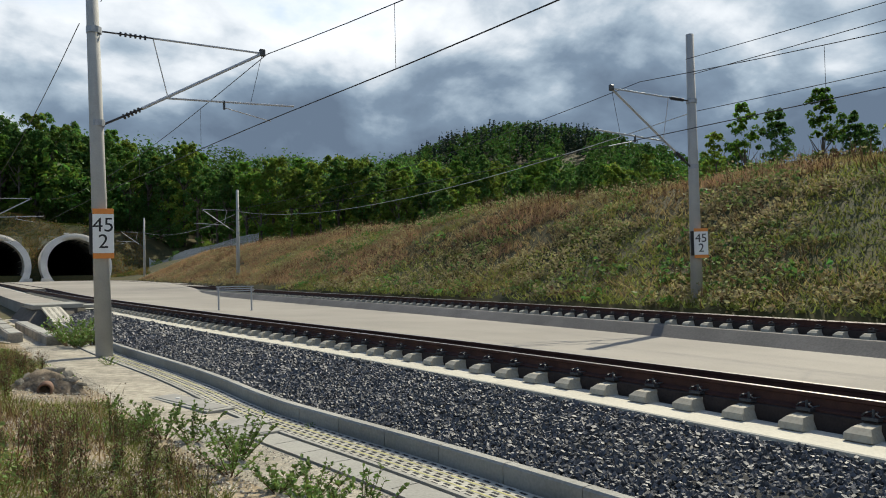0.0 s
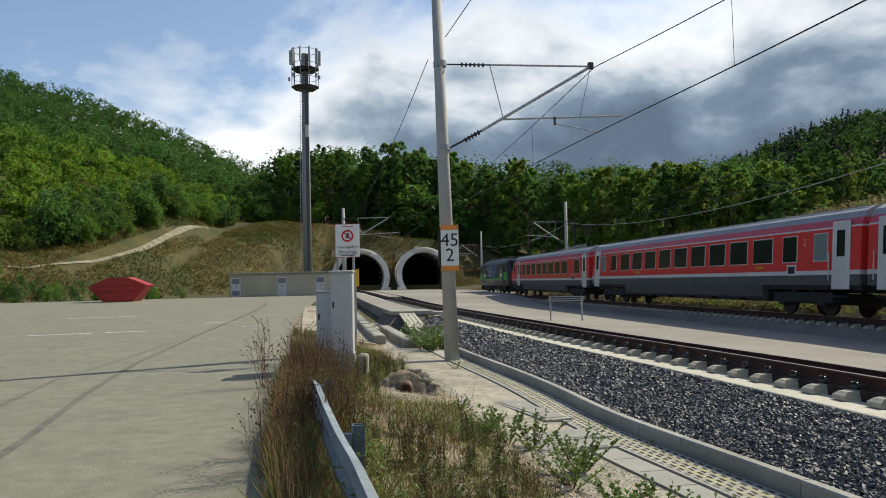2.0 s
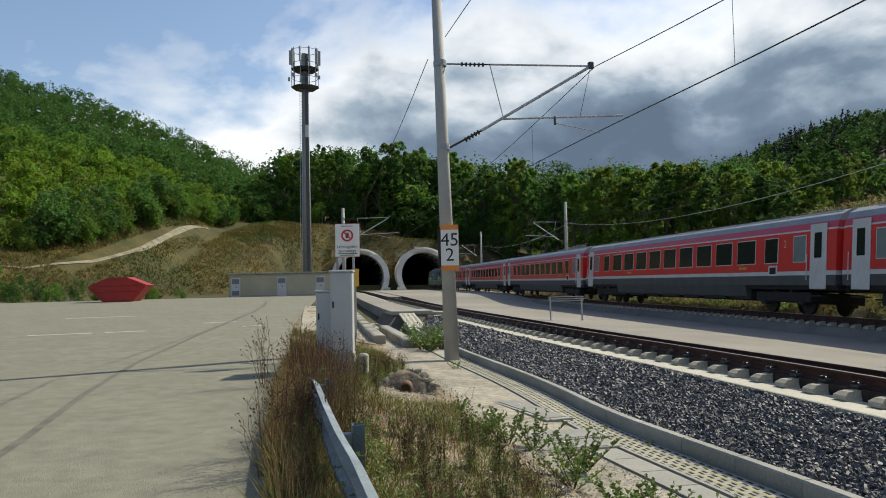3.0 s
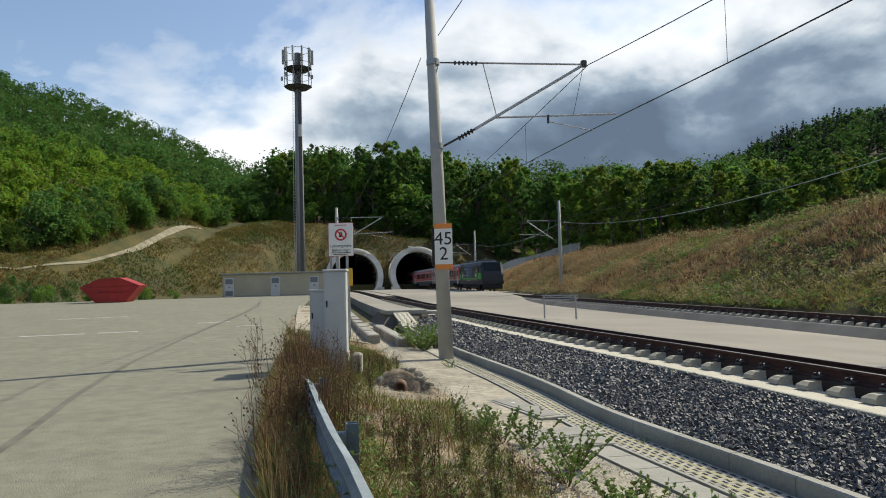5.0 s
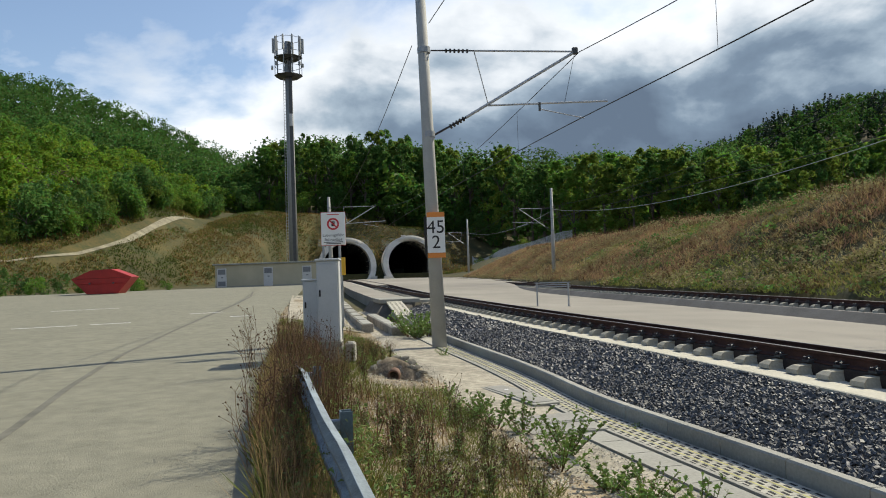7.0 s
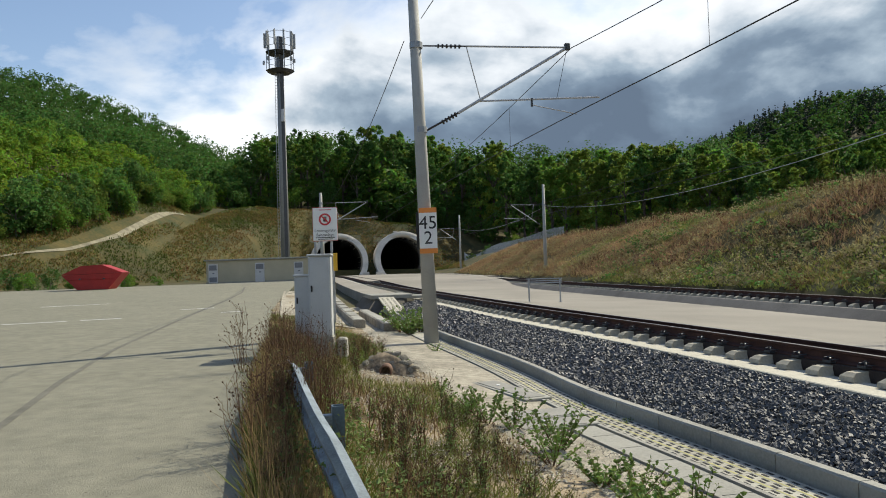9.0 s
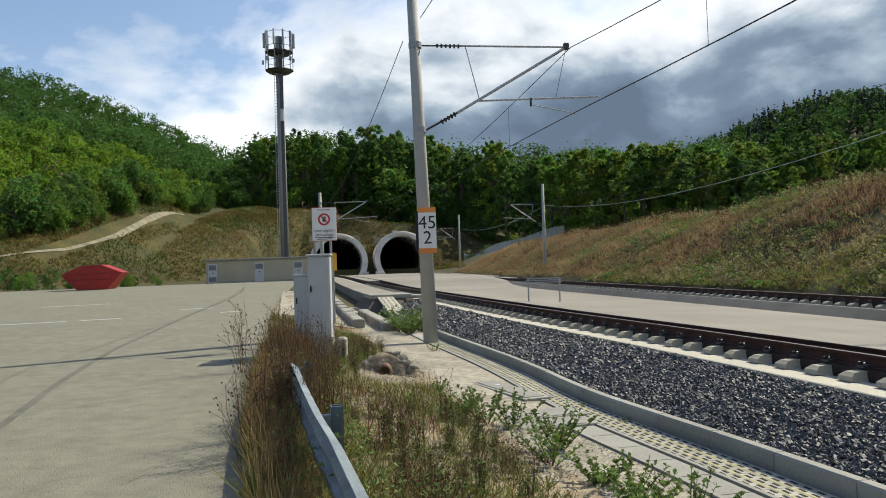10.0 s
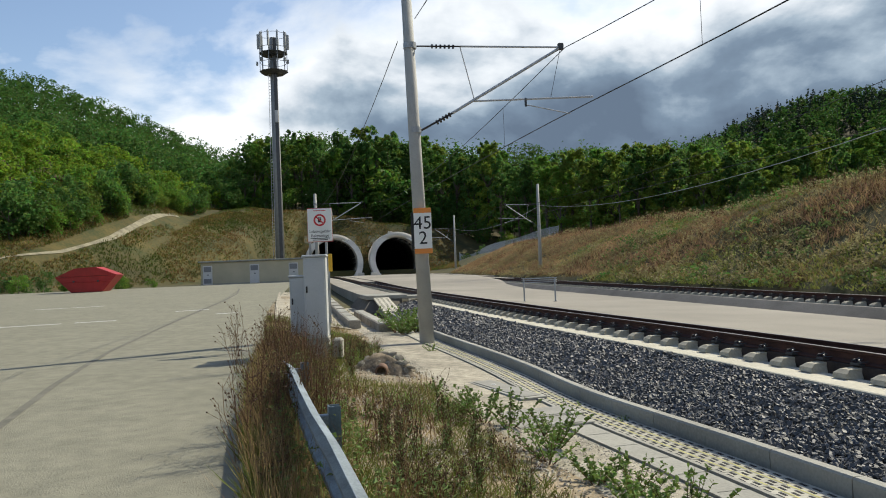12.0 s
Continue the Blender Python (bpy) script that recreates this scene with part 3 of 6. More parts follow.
# ---- tunnels ----
def make_portals():
    for i, (xc, path) in enumerate(TUNNELS):
        yaw = yaw_at(path, PORTAL_Y)
        z0 = float(zt(PORTAL_Y)) + 0.0
        def ring(ri, ro, y0, y1, cz):
            bm = bmesh.new()
            rows = []
            for k in range(29):
                a = radians(-40) + radians(260) * k / 28
                rows.append([bm.verts.new((r * math.cos(a), y + (0.45 * max(cz + r * math.sin(a), 0) if y < -2.7 else 0), max(cz + r * math.sin(a), -0.3))) for r, y in ((ri, y0), (ro, y0), (ro, y1), (ri, y1))])
            for p, q in zip(rows, rows[1:]):
                for j in range(4):
                    bm.faces.new((p[j], p[(j + 1) % 4], q[(j + 1) % 4], q[j]))
            return bm
        por = empty("tunnel_portal", Matrix.Translation((xc, PORTAL_Y, z0)) @ pose(0, 0, 0, 0, 0, yaw), "pale concrete arched railway tunnel mouth in a grassy slope", "tunnel portal", "pair of tunnel portals", "structure")
        part("arch", ring(5.35, 6.38, -2.65, 15.0, 3.35), M_PORT, por, "pale concrete collar", True)
        part("arch_front", ring(5.30, 6.50, -6.4, 2.2, 3.35), M_PORT, por, "pale concrete arch face")
        for s in (-1, 1):
            part("foot", box((1.3, 1.2, 1.0), (s * 5.85, -6.0, 0.3), 0.05), M_PORT, por, "concrete arch foot")
        part("crown_block", box((1.0, 0.5, 0.30), (-1.5, -1.7, 9.80), 0.03), M_PORT, por)
        # the bore runs on into the hill
        ysb = grid_axis([(PORTAL_Y - 1.5, 330, 5), (330, 900, 40)])
        prof = [(5.34 * math.cos(radians(-40 + 260 * k / 20)), max(3.35 + 5.34 * math.sin(radians(-40 + 260 * k / 20)), -0.25)) for k in range(21)]
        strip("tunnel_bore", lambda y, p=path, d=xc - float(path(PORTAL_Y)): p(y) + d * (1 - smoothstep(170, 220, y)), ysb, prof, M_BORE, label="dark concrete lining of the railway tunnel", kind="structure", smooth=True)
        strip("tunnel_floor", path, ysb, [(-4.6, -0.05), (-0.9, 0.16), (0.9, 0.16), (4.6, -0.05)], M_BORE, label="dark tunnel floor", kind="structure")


make_portals()


def make_verge():
    ys = grid_axis([(-6, 40, 0.4)])
    rows = []
    for y in ys:
        a, b = float(LOT(y)) - 0.05, float(NEAR(y)) - 4.9
        for k in range(13):
            x = a + (b - a) * k / 12
            rows.append((x, y, float(ground_z(x, y)) + 0.022 + 0.02 * noise.noise(Vector((x * 1.7, y * 1.7, 0)))))
    f = [(i * 13 + j, i * 13 + j + 1, i * 13 + j + 14, i * 13 + j + 13) for i in range(len(ys) - 1) for j in range(12)]
    tagged(quick("verge", rows, f, mat("stony_soil", (0.34, 0.27, 0.18), 0.95, var=0.35, scale=1.6, fine_scale=30, bump=1.0, dark=(0.085, 0.07, 0.038)), True), "dry stony soil of the verge", "verge", kind="structure")
    rng = np.random.default_rng(9)
    n = 20000
    y = 3.5 + 21 * rng.uniform(0, 1, n) ** 1.9
    o = koff(y) - 1.06 + 0.36 * smoothstep(10.4, 11.2, y) - 2.9 * rng.uniform(0, 1, n) ** 1.4
    p = along(NEAR, y, o, -0.5)
    p[:, 2] = np.maximum(ground_z(p[:, 0], p[:, 1]) + 0.022, zt(y) + np.interp(o - koff(y), [-2.6, -1.7, -1.03], [-0.54, -0.475, -0.525]))
    octa = np.array([(1, 0, 0), (-1, 0, 0), (0, 1, 0), (0, -1, 0), (0, 0, 1), (0, 0, -1)], dtype=float)
    tris = np.array([(0, 2, 4), (2, 1, 4), (1, 3, 4), (3, 0, 4), (2, 0, 5), (1, 2, 5), (3, 1, 5), (0, 3, 5)])
    v = octa[None] * rng.uniform(0.009, 0.022, (n, 1, 3)) * (1, 1, 0.55) * rng.uniform(0.6, 1.0, (n, 6, 1)) + rng.normal(0, 0.004, (n, 6, 3)) + p[:, None]
    m = 9000
    ys = 3.5 + 17 * rng.uniform(0, 1, m) ** 1.4
    xs = LOT(ys) + 0.45 + (NEAR(ys) - 5.4 - LOT(ys) - 0.45) * rng.uniform(0, 1, m) ** 0.7
    keep = np.sin(xs * 2.3 + ys * 0.9) + np.sin(ys * 1.9 - xs * 1.2) + rng.normal(0, 0.4, m) > 0.35
    q = np.stack([xs, ys, ground_z(xs, ys) + 0.035], -1)[keep]
    v = np.concatenate([v, octa[None] * rng.uniform(0.010, 0.030, (len(q), 1, 3)) * (1, 1, 0.6) * rng.uniform(0.6, 1.0, (len(q), 6, 1)) + q[:, None]])
    n = len(v)
    tagged(quick("gravel", v.reshape(-1, 3), (np.arange(n)[:, None, None] * 6 + tris[None]).reshape(-1, 3), mat("pale_pebbles", (0.58, 0.53, 0.44), 0.9, var=0.2, rand=0.4)), "loose pale gravel pebbles beside the path", "gravel", kind="stuff")


make_verge()
# ---- overhead line ----
M_PLATE = mat("white_plate", (0.78, 0.78, 0.76), 0.5, var=0.05, bump=0.0)
M_ORANGE = mat("orange_band", (0.75, 0.26, 0.05), 0.5, var=0.08, bump=0.0)
M_BLACK = mat("black_paint", (0.015, 0.015, 0.016), 0.5, var=0.1, bump=0.0)


def lettering(text, size, m, material, parent, name="lettering", label="", shear=0.0):
    cu = bpy.data.curves.new(name, "FONT")
    cu.body, cu.size, cu.align_x, cu.align_y, cu.extrude, cu.shear = text, size, "CENTER", "CENTER", 0.001, shear
    cu.materials.append(material)
    ob = new(name, cu)
    ob.parent = parent
    ob.matrix_basis = m
    return tagged(ob, label)


def km_plate(at, w, h, yaw, label):
    """A kilometre plate facing -y, numbers 45 over 2."""
    p = empty("kilometre_sign", Matrix.Translation(at) @ pose(0, 0, 0, 0, 0, yaw), label, "sign", "kilometre signs")
    b = h * 0.11
    part("plate", box((w, 0.02, h - 2 * b), (0, 0, h / 2), 0.004), M_PLATE, p)
    for z in (b / 2, h - b / 2):
        part("band", box((w, 0.022, b - 0.004), (0, 0, z), 0.004), M_ORANGE, p, "orange reflective band")
    for t, z in (("45", 0.66), ("2", 0.33)):
        lettering(t, h * 0.40, Matrix.Translation((0, -0.013, z * h)) @ pose(0, 0, 0, 90, 0, 0), M_BLACK, p, "number", "black number")
    part("side_box", box((0.10, 0.12, h * 0.82), (-w / 2 - 0.03, 0.10, h * 0.5), 0.01), M_BLACK, p, "black edge of the plate behind")
    for z in (h * 0.2, h * 0.8):
        part("clamp", box((0.38, 0.30, 0.05), (0.0, 0.17, z), 0.01), M_STEEL, p, "steel clamp")
    return p


def make_mast(x, y, z0, h, side, yaw, k, lean=0.0, r0=0.21, r1=0.135, label="", drop=0.0):
    """A concrete mast; its cantilever reaches k times 4.2 m towards side along local x. Local heights start at the track level."""
    mast = empty("catenary_mast", Matrix.Translation((x, y, z0)) @ pose(0, 0, 0, 0, 0, yaw), label or "tapered grey concrete overhead-line mast with steel cantilever", "mast", "overhead-line masts")
    tip = math.tan(radians(lean)) * h
    part("pole", tube((0, 0, -0.3), (tip, 0, h), r0, r1, 16), M_MAST, mast, "tapered round concrete pole", True)
    part("footing", tube((0, 0, -0.4), (0, 0, 0.06), r0 + 0.10, r0 + 0.08, 12), M_CONC, mast, "concrete footing")
    g = float(zt(y)) - z0 - drop
    at = lambda L, z: Vector((side * L * k if L > 0.3 else side * L, 0, z + g))
    t1 = Vector((tip * 0.85, 0, 0))
    part("top_tube", tube(at(1.25, 7.68), at(4.2, 7.72), 0.028), M_LIGHTST, mast, "horizontal steel top tube")
    bm = tube(at(0.14, 7.66) + t1 * 0.6, at(1.25, 7.68), 0.022)
    for i in range(6):
        q = at(0.45 + i * 0.12, 7.665)
        tube(q - Vector((0.02, 0, 0)), q + Vector((0.02, 0, 0)), 0.06, bm=bm)
    part("top_insulator", bm, M_INSUL, mast, "ribbed dark insulator")
    part("cantilever_tube", tube(at(0.95, 5.80), at(4.23, 7.72), 0.042), M_LIGHTST, mast, "sloping steel cantilever tube")
    bm = tube(at(0.14, 5.32) + t1 * 0.4, at(0.95, 5.80), 0.03)
    for i in range(5):
        q = at(0.5 + i * 0.09, 5.54 + i * 0.052)
        tube(q, q + Vector((side * 0.03, 0, 0.015)), 0.07, bm=bm)
    part("lower_insulator", bm, M_INSUL, mast, "ribbed dark insulator")
    part("strut", tube(at(1.25, 7.66), at(1.6, 6.18), 0.016), M_LIGHTST, mast, "thin steel strut")
    part("registration_tube", tube(at(1.58, 6.14), at(5.15, 6.30), 0.028), M_LIGHTST, mast, "nearly level steel registration tube")
    part("steady_arm", tube(at(3.1, 6.05), at(4.43, 5.80), 0.016), M_LIGHTST, mast, "short steady arm at the contact wire")
    part("arm_joint", tube(at(3.1, 6.24), at(3.1, 6.0), 0.035), M_DSTEEL, mast, "dark arm joint")
    part("suspension_wire", tube(at(4.2, 7.65), at(3.85, 6.24), 0.007, seg=5), M_WIRE, mast, "thin hanger wire")
    part("node", box((0.16, 0.12, 0.2), at(4.22, 7.74), 0.02), M_DSTEEL, mast, "dark clamp at the tube end")
    for z in (7.66, 5.32):
        part("bracket", tube((tip * z / h, 0, z + g - 0.08), (tip * z / h, 0, z + g + 0.08), r0 - 0.03, r0 - 0.03, 14), M_STEEL, mast, "steel band round the mast")
    return mast


MAST_A = make_mast(-0.5, 20.2, -0.55, 10.6, 1, 11.5, 1.0, lean=-1.3)
km_plate((-0.50, 19.93, 2.06), 0.48, 1.24, 0, "white kilometre plate with orange bands on the concrete mast")
make_mast(18.5, 20.4, -0.2, 9.95, -1, 8, 0.90, lean=0.4, r0=0.22, drop=0.45)
km_plate((18.45, 20.05, 1.77), 0.48, 1.04, -24, "small white kilometre plate with orange bands on a mast")
make_mast(10.45, 79, 0.3, 10.1, -1, 9, 0.85, lean=0.3, r0=0.22)
make_mast(2.2, 125.5, 0.62, 10.2, -1, 10, 0.80)
make_mast(-11.5, 68, 0.3, 8.8, 1, 10, 1.0, lean=-0.4)
make_mast(10.7, -32, -0.6, 10.4, 1, 7, 1.0)
make_mast(25.6, -33, -0.5, 9.7, -1, 6, 0.80)


def wire(name, pts, r, label, parent=None, material=None):
    cu = bpy.data.curves.new(name, "CURVE")
    cu.dimensions, cu.bevel_depth, cu.bevel_resolution = "3D", r, 1
    sp = cu.splines.new("POLY")
    sp.points.add(len(pts) - 1)
    for p, q in zip(sp.points, pts):
        p.co = (*q, 1)
    cu.materials.append(material or M_WIRE)
    ob = new(name, cu)
    if parent:
        ob.parent = parent
        return tagged(ob, label)
    return tagged(ob, label, "wire", "overhead wires")


def make_wires():
    def run(path, stations, off):
        cw = [tuple(along(path, np.float64(y), off, 5.80)) for y in np.arange(stations[0], stations[-1], 2.0)]
        lead = wire("contact_wire", cw, 0.014, "dark copper contact wire over the track")
        for a, b in zip(stations, stations[1:]):
            ys = np.linspace(a, b, 25)
            sag = 7.70 - 1.15 * (1 - ((ys - (a + b) / 2) / ((b - a) / 2)) ** 2)
            wire("messenger_wire", [tuple(along(path, np.float64(y), off, s)) for y, s in zip(ys, sag)], 0.012, "sagging dark messenger wire")
            for t in (0.12, 0.3, 0.5, 0.7, 0.88):
                y = a + (b - a) * t
                s = 7.70 - 1.15 * (1 - (2 * t - 1) ** 2)
                wire("dropper", [tuple(along(path, np.float64(y), off, s)), tuple(along(path, np.float64(y), off, 5.80))], 0.006, "thin dropper wire", lead)
    run(NEAR, [-32, 21.0, 68.5, 115, 169], 0.15)
    run(FAR, [-33, 19.6, 79, 125.5, 169], 0.1)
    # return wires on the outer side of both mast rows
    def span(a, b, sag, r=0.012, material=None):
        a, b = Vector(a), Vector(b)
        wire("return_wire", [tuple(a.lerp(b, t) - Vector((0, 0, sag * 4 * t * (1 - t)))) for t in np.linspace(0, 1, 17)], r, "sagging return wire between masts", material=material)
    span((-1.0, 20.2, 7.95), (-11.8, 68, 7.6), 1.2)
    span((10.4, -32, 7.8), (-0.5, 20.0, 8.5), 1.0)
    span((-11.8, 68, 7.6), (-18, 112, 7.9), 0.9)
    span((18.7, 20.4, 7.0), (10.7, 79, 8.1), 1.5, 0.017, M_LIGHTST)
    span((26.0, -33, 7.9), (18.7, 20.4, 7.0), 0.6)
    span((10.7, 79, 8.1), (2.5, 125.5, 8.4), 1.1, 0.017, M_LIGHTST)
    span((18.3, 20.0, 8.2), (25.4, -33, 8.9), 0.4)
    span((18.0, 20.0, 8.7), (25.0, -33, 9.2), 0.6)


make_wires()


# ---- yard edge: cabinets, sign, guard rail ----
def make_cabinets():
    m_cab = mat("cabinet_grey", (0.50, 0.52, 0.53), 0.5, var=0.08, scale=3, fine_scale=50, bump=0.05, stain=0.08)
    for x, y, w, d, h, lab, base in ((-2.61, 15.1, 0.45, 0.42, 1.62, "tall pale grey steel signalling cabinet on a concrete base", 0.42), (-2.98, 15.35, 0.40, 0.34, 1.22, "lower pale grey steel cabinet on a concrete base", 0.42)):
        c = empty("signalling_cabinet", Matrix.Translation((x, y, -0.08)) @ pose(0, 0, 0, 0, 0, 4), lab, "cabinet", "trackside cabinets")
        part("base", box((w + 0.04, d + 0.04, base), (0, 0, base / 2), 0.012), M_CONC, c, "stained concrete base")
        part("body", box((w, d, h), (0, 0, base + h / 2), 0.012), m_cab, c)
        part("roof", box((w + 0.05, d + 0.06, 0.05), (0, 0, base + h + 0.026), 0.015), m_cab, c, "overhanging sheet roof")
        part("door", box((w - 0.06, 0.018, h - 0.10), (0, -d / 2 - 0.008, base + h / 2), 0.004), m_cab, c, "flush steel door")
        part("lock", box((0.03, 0.03, 0.13), (-w * 0.36, -d / 2 - 0.03, base + h * 0.6), 0.005), M_BLACK, c, "black lever lock")
        for i in range(3):
            part("hinge", box((0.025, 0.03, 0.08), (w * 0.46, -d / 2 - 0.02, base + h * (0.2 + 0.3 * i)), 0.004), m_cab, c)
    st = empty("concrete_block", (-2.22, 15.2, -0.12), "small rough concrete block in the weeds", "block")
    part("block", box((0.22, 0.3, 0.42), (0, 0, 0.2), 0.04), M_CONC, st)


make_cabinets()


def make_marker_board():
    b = empty("marker_board", (-4.02, 26.0, float(ground_z(-4.02, 26.0))), "narrow yellow marker board on a steel post", "sign")
    part("post", tube((0, 0.03, -0.2), (0, 0.03, 2.5), 0.03, seg=8), M_STEEL, b, "galvanised steel post")
    part("board", box((0.26, 0.02, 0.62), (0, 0, 2.20), 0.01), mat("yellow_board", (0.72, 0.42, 0.03), 0.5, var=0.08, bump=0.0), b, "yellow board")


make_marker_board()


def make_warning_sign():
    s = empty("warning_sign", Matrix.Translation((-2.80, 17.0, 0.03)) @ pose(0, 0, 0, 0, 0, 3), "white warning board with a red ring on two steel posts", "sign")
    part("board", box((0.56, 0.02, 0.76), (0, 0, 2.72), 0.01), M_PLATE, s, "white board")
    part("border", prism([(-0.285, 2.33), (0.285, 2.33), (0.285, 3.11), (-0.285, 3.11)], 0.002, 0.010), mat("red_paint", (0.55, 0.03, 0.04), 0.5, var=0.1, bump=0), s, "thin red border")
    bm = bmesh.new()
    rr = []
    for k in range(32):
        a = 2 * math.pi * k / 32
        rr.append([bm.verts.new((r * math.cos(a), y, 2.83 + r * math.sin(a))) for r, y in ((0.10, -0.012), (0.14, -0.012), (0.14, -0.016), (0.10, -0.016))])
    for k in range(32):
        p, q = rr[k], rr[(k + 1) % 32]
        for j in range(4):
            bm.faces.new((p[j], p[(j + 1) % 4], q[(j + 1) % 4], q[j]))
    box((0.25, 0.004, 0.03), (0, 0, 0), bm=bm, m=Matrix.Translation((0, -0.0165, 2.83)) @ pose(0, 0, 0, 0, 45, 0))
    part("ring", bm, mat("red_paint", (0.5, 0.03, 0.04)), s, "red prohibition ring")
    bm = box((0.075, 0.004, 0.075), (0, -0.013, 2.815), 0.0)
    for i in range(4):
        box((0.014, 0.004, 0.05), (-0.028 + i * 0.019, -0.013, 2.87), bm=bm)
    part("palm_symbol", bm, M_BLACK, s, "black stop symbol")
    lettering("Lebensgefahr", 0.092, Matrix.Translation((0, -0.012, 2.57)) @ pose(0, 0, 0, 90, 0, 0), M_BLACK, s)
    lettering("Bahnanlage", 0.092, Matrix.Translation((0, -0.012, 2.47)) @ pose(0, 0, 0, 90, 0, 0), M_BLACK, s)
    for z, w in ((3.05, 0.28), (2.41, 0.44), (2.375, 0.34)):
        part("text_bar", box((w, 0.003, 0.016), (0, -0.0115, z)), M_BLACK if z < 3 else mat("red_paint", (0.5, 0.03, 0.04)), s, "line of small print")
    for x in (-0.24, 0.13):
        part("post", tube((x, 0.04, -0.4), (x, 0.04, 3.05), 0.03, seg=10), M_STEEL, s, "galvanised steel post")


make_warning_sign()

RAILLINE = [(-2.01, 9.30), (-1.66, 8.01), (-1.26, 6.49), (-0.96, 5.38), (-0.70, 4.50), (-0.39, 3.33), (-0.12, 2.34), (0.19, 1.23), (0.53, 0.0), (1.05, -1.9)]


def make_guardrail():
    m_zinc = mat("zinc_guardrail", (0.30, 0.36, 0.42), 0.48, 0.55, var=0.35, scale=4, fine_scale=60, bump=0.1)
    g = empty("guard_rail", (0, 0, 0), "weathered galvanised steel guard rail in tall weeds", "guard rail")
    p = np.array(RAILLINE)
    seg = np.concatenate([[0], np.cumsum(np.hypot(*np.diff(p, axis=0).T))])
    s = np.linspace(0, seg[-1], 60)
    px, py = np.interp(s, seg, p[:, 0]), np.interp(s, seg, p[:, 1])
    tx, ty = np.gradient(px, s), np.gradient(py, s)
    prof = [(-0.00, 0.00), (0.012, 0.035), (0.075, 0.06), (0.075, 0.115), (0.012, 0.145), (0.012, 0.175), (0.075, 0.205), (0.075, 0.26), (0.012, 0.285), (0.0, 0.315)]
    prof = prof + [(o - 0.006, z) for o, z in prof[::-1]]
    drop = np.interp(s, [0, 0.9, seg[-1]], [0.06, 0.0, 0.0])
    V = [(px[i] - ty[i] * (o - 0.04), py[i] + tx[i] * (o - 0.04), 0.295 + z - drop[i]) for i in range(60) for o, z in prof]
    k = len(prof)
    F = [(i * k + j, i * k + (j + 1) % k, (i + 1) * k + (j + 1) % k, (i + 1) * k + j) for i in range(59) for j in range(k)]
    hang(quick("beam", V, F, m_zinc, True), g, "W-profile steel beam")
    for d in (0.4, 3.5, 8.2):
        x, y = float(np.interp(d, seg, p[:, 0])), float(np.interp(d, seg, p[:, 1]))
        z = float(ground_z(x + 0.2, y))
        c = Matrix.Translation((x + 0.19, y + 0.03, 0)) @ pose(0, 0, 0, 0, 0, 15)
        bm = bmesh.new()
        for sx, sy, ox, oy in ((0.012, 0.10, -0.045, 0), (0.09, 0.012, 0, -0.045), (0.09, 0.012, 0, 0.045)):
            box((sx, sy, 0.55 - z + 0.4), (ox, oy, (0.55 + z - 0.4) / 2), bm=bm, m=c)
        part("post", bm, mat("blue_grey_post", (0.13, 0.18, 0.22), 0.5, 0.5, var=0.3, scale=4), g, "blue-grey channel-section steel post")
        part("spacer", box((0.14, 0.06, 0.09), (-0.10, 0, 0.44), 0.008, m=c), m_zinc, g)


make_guardrail()


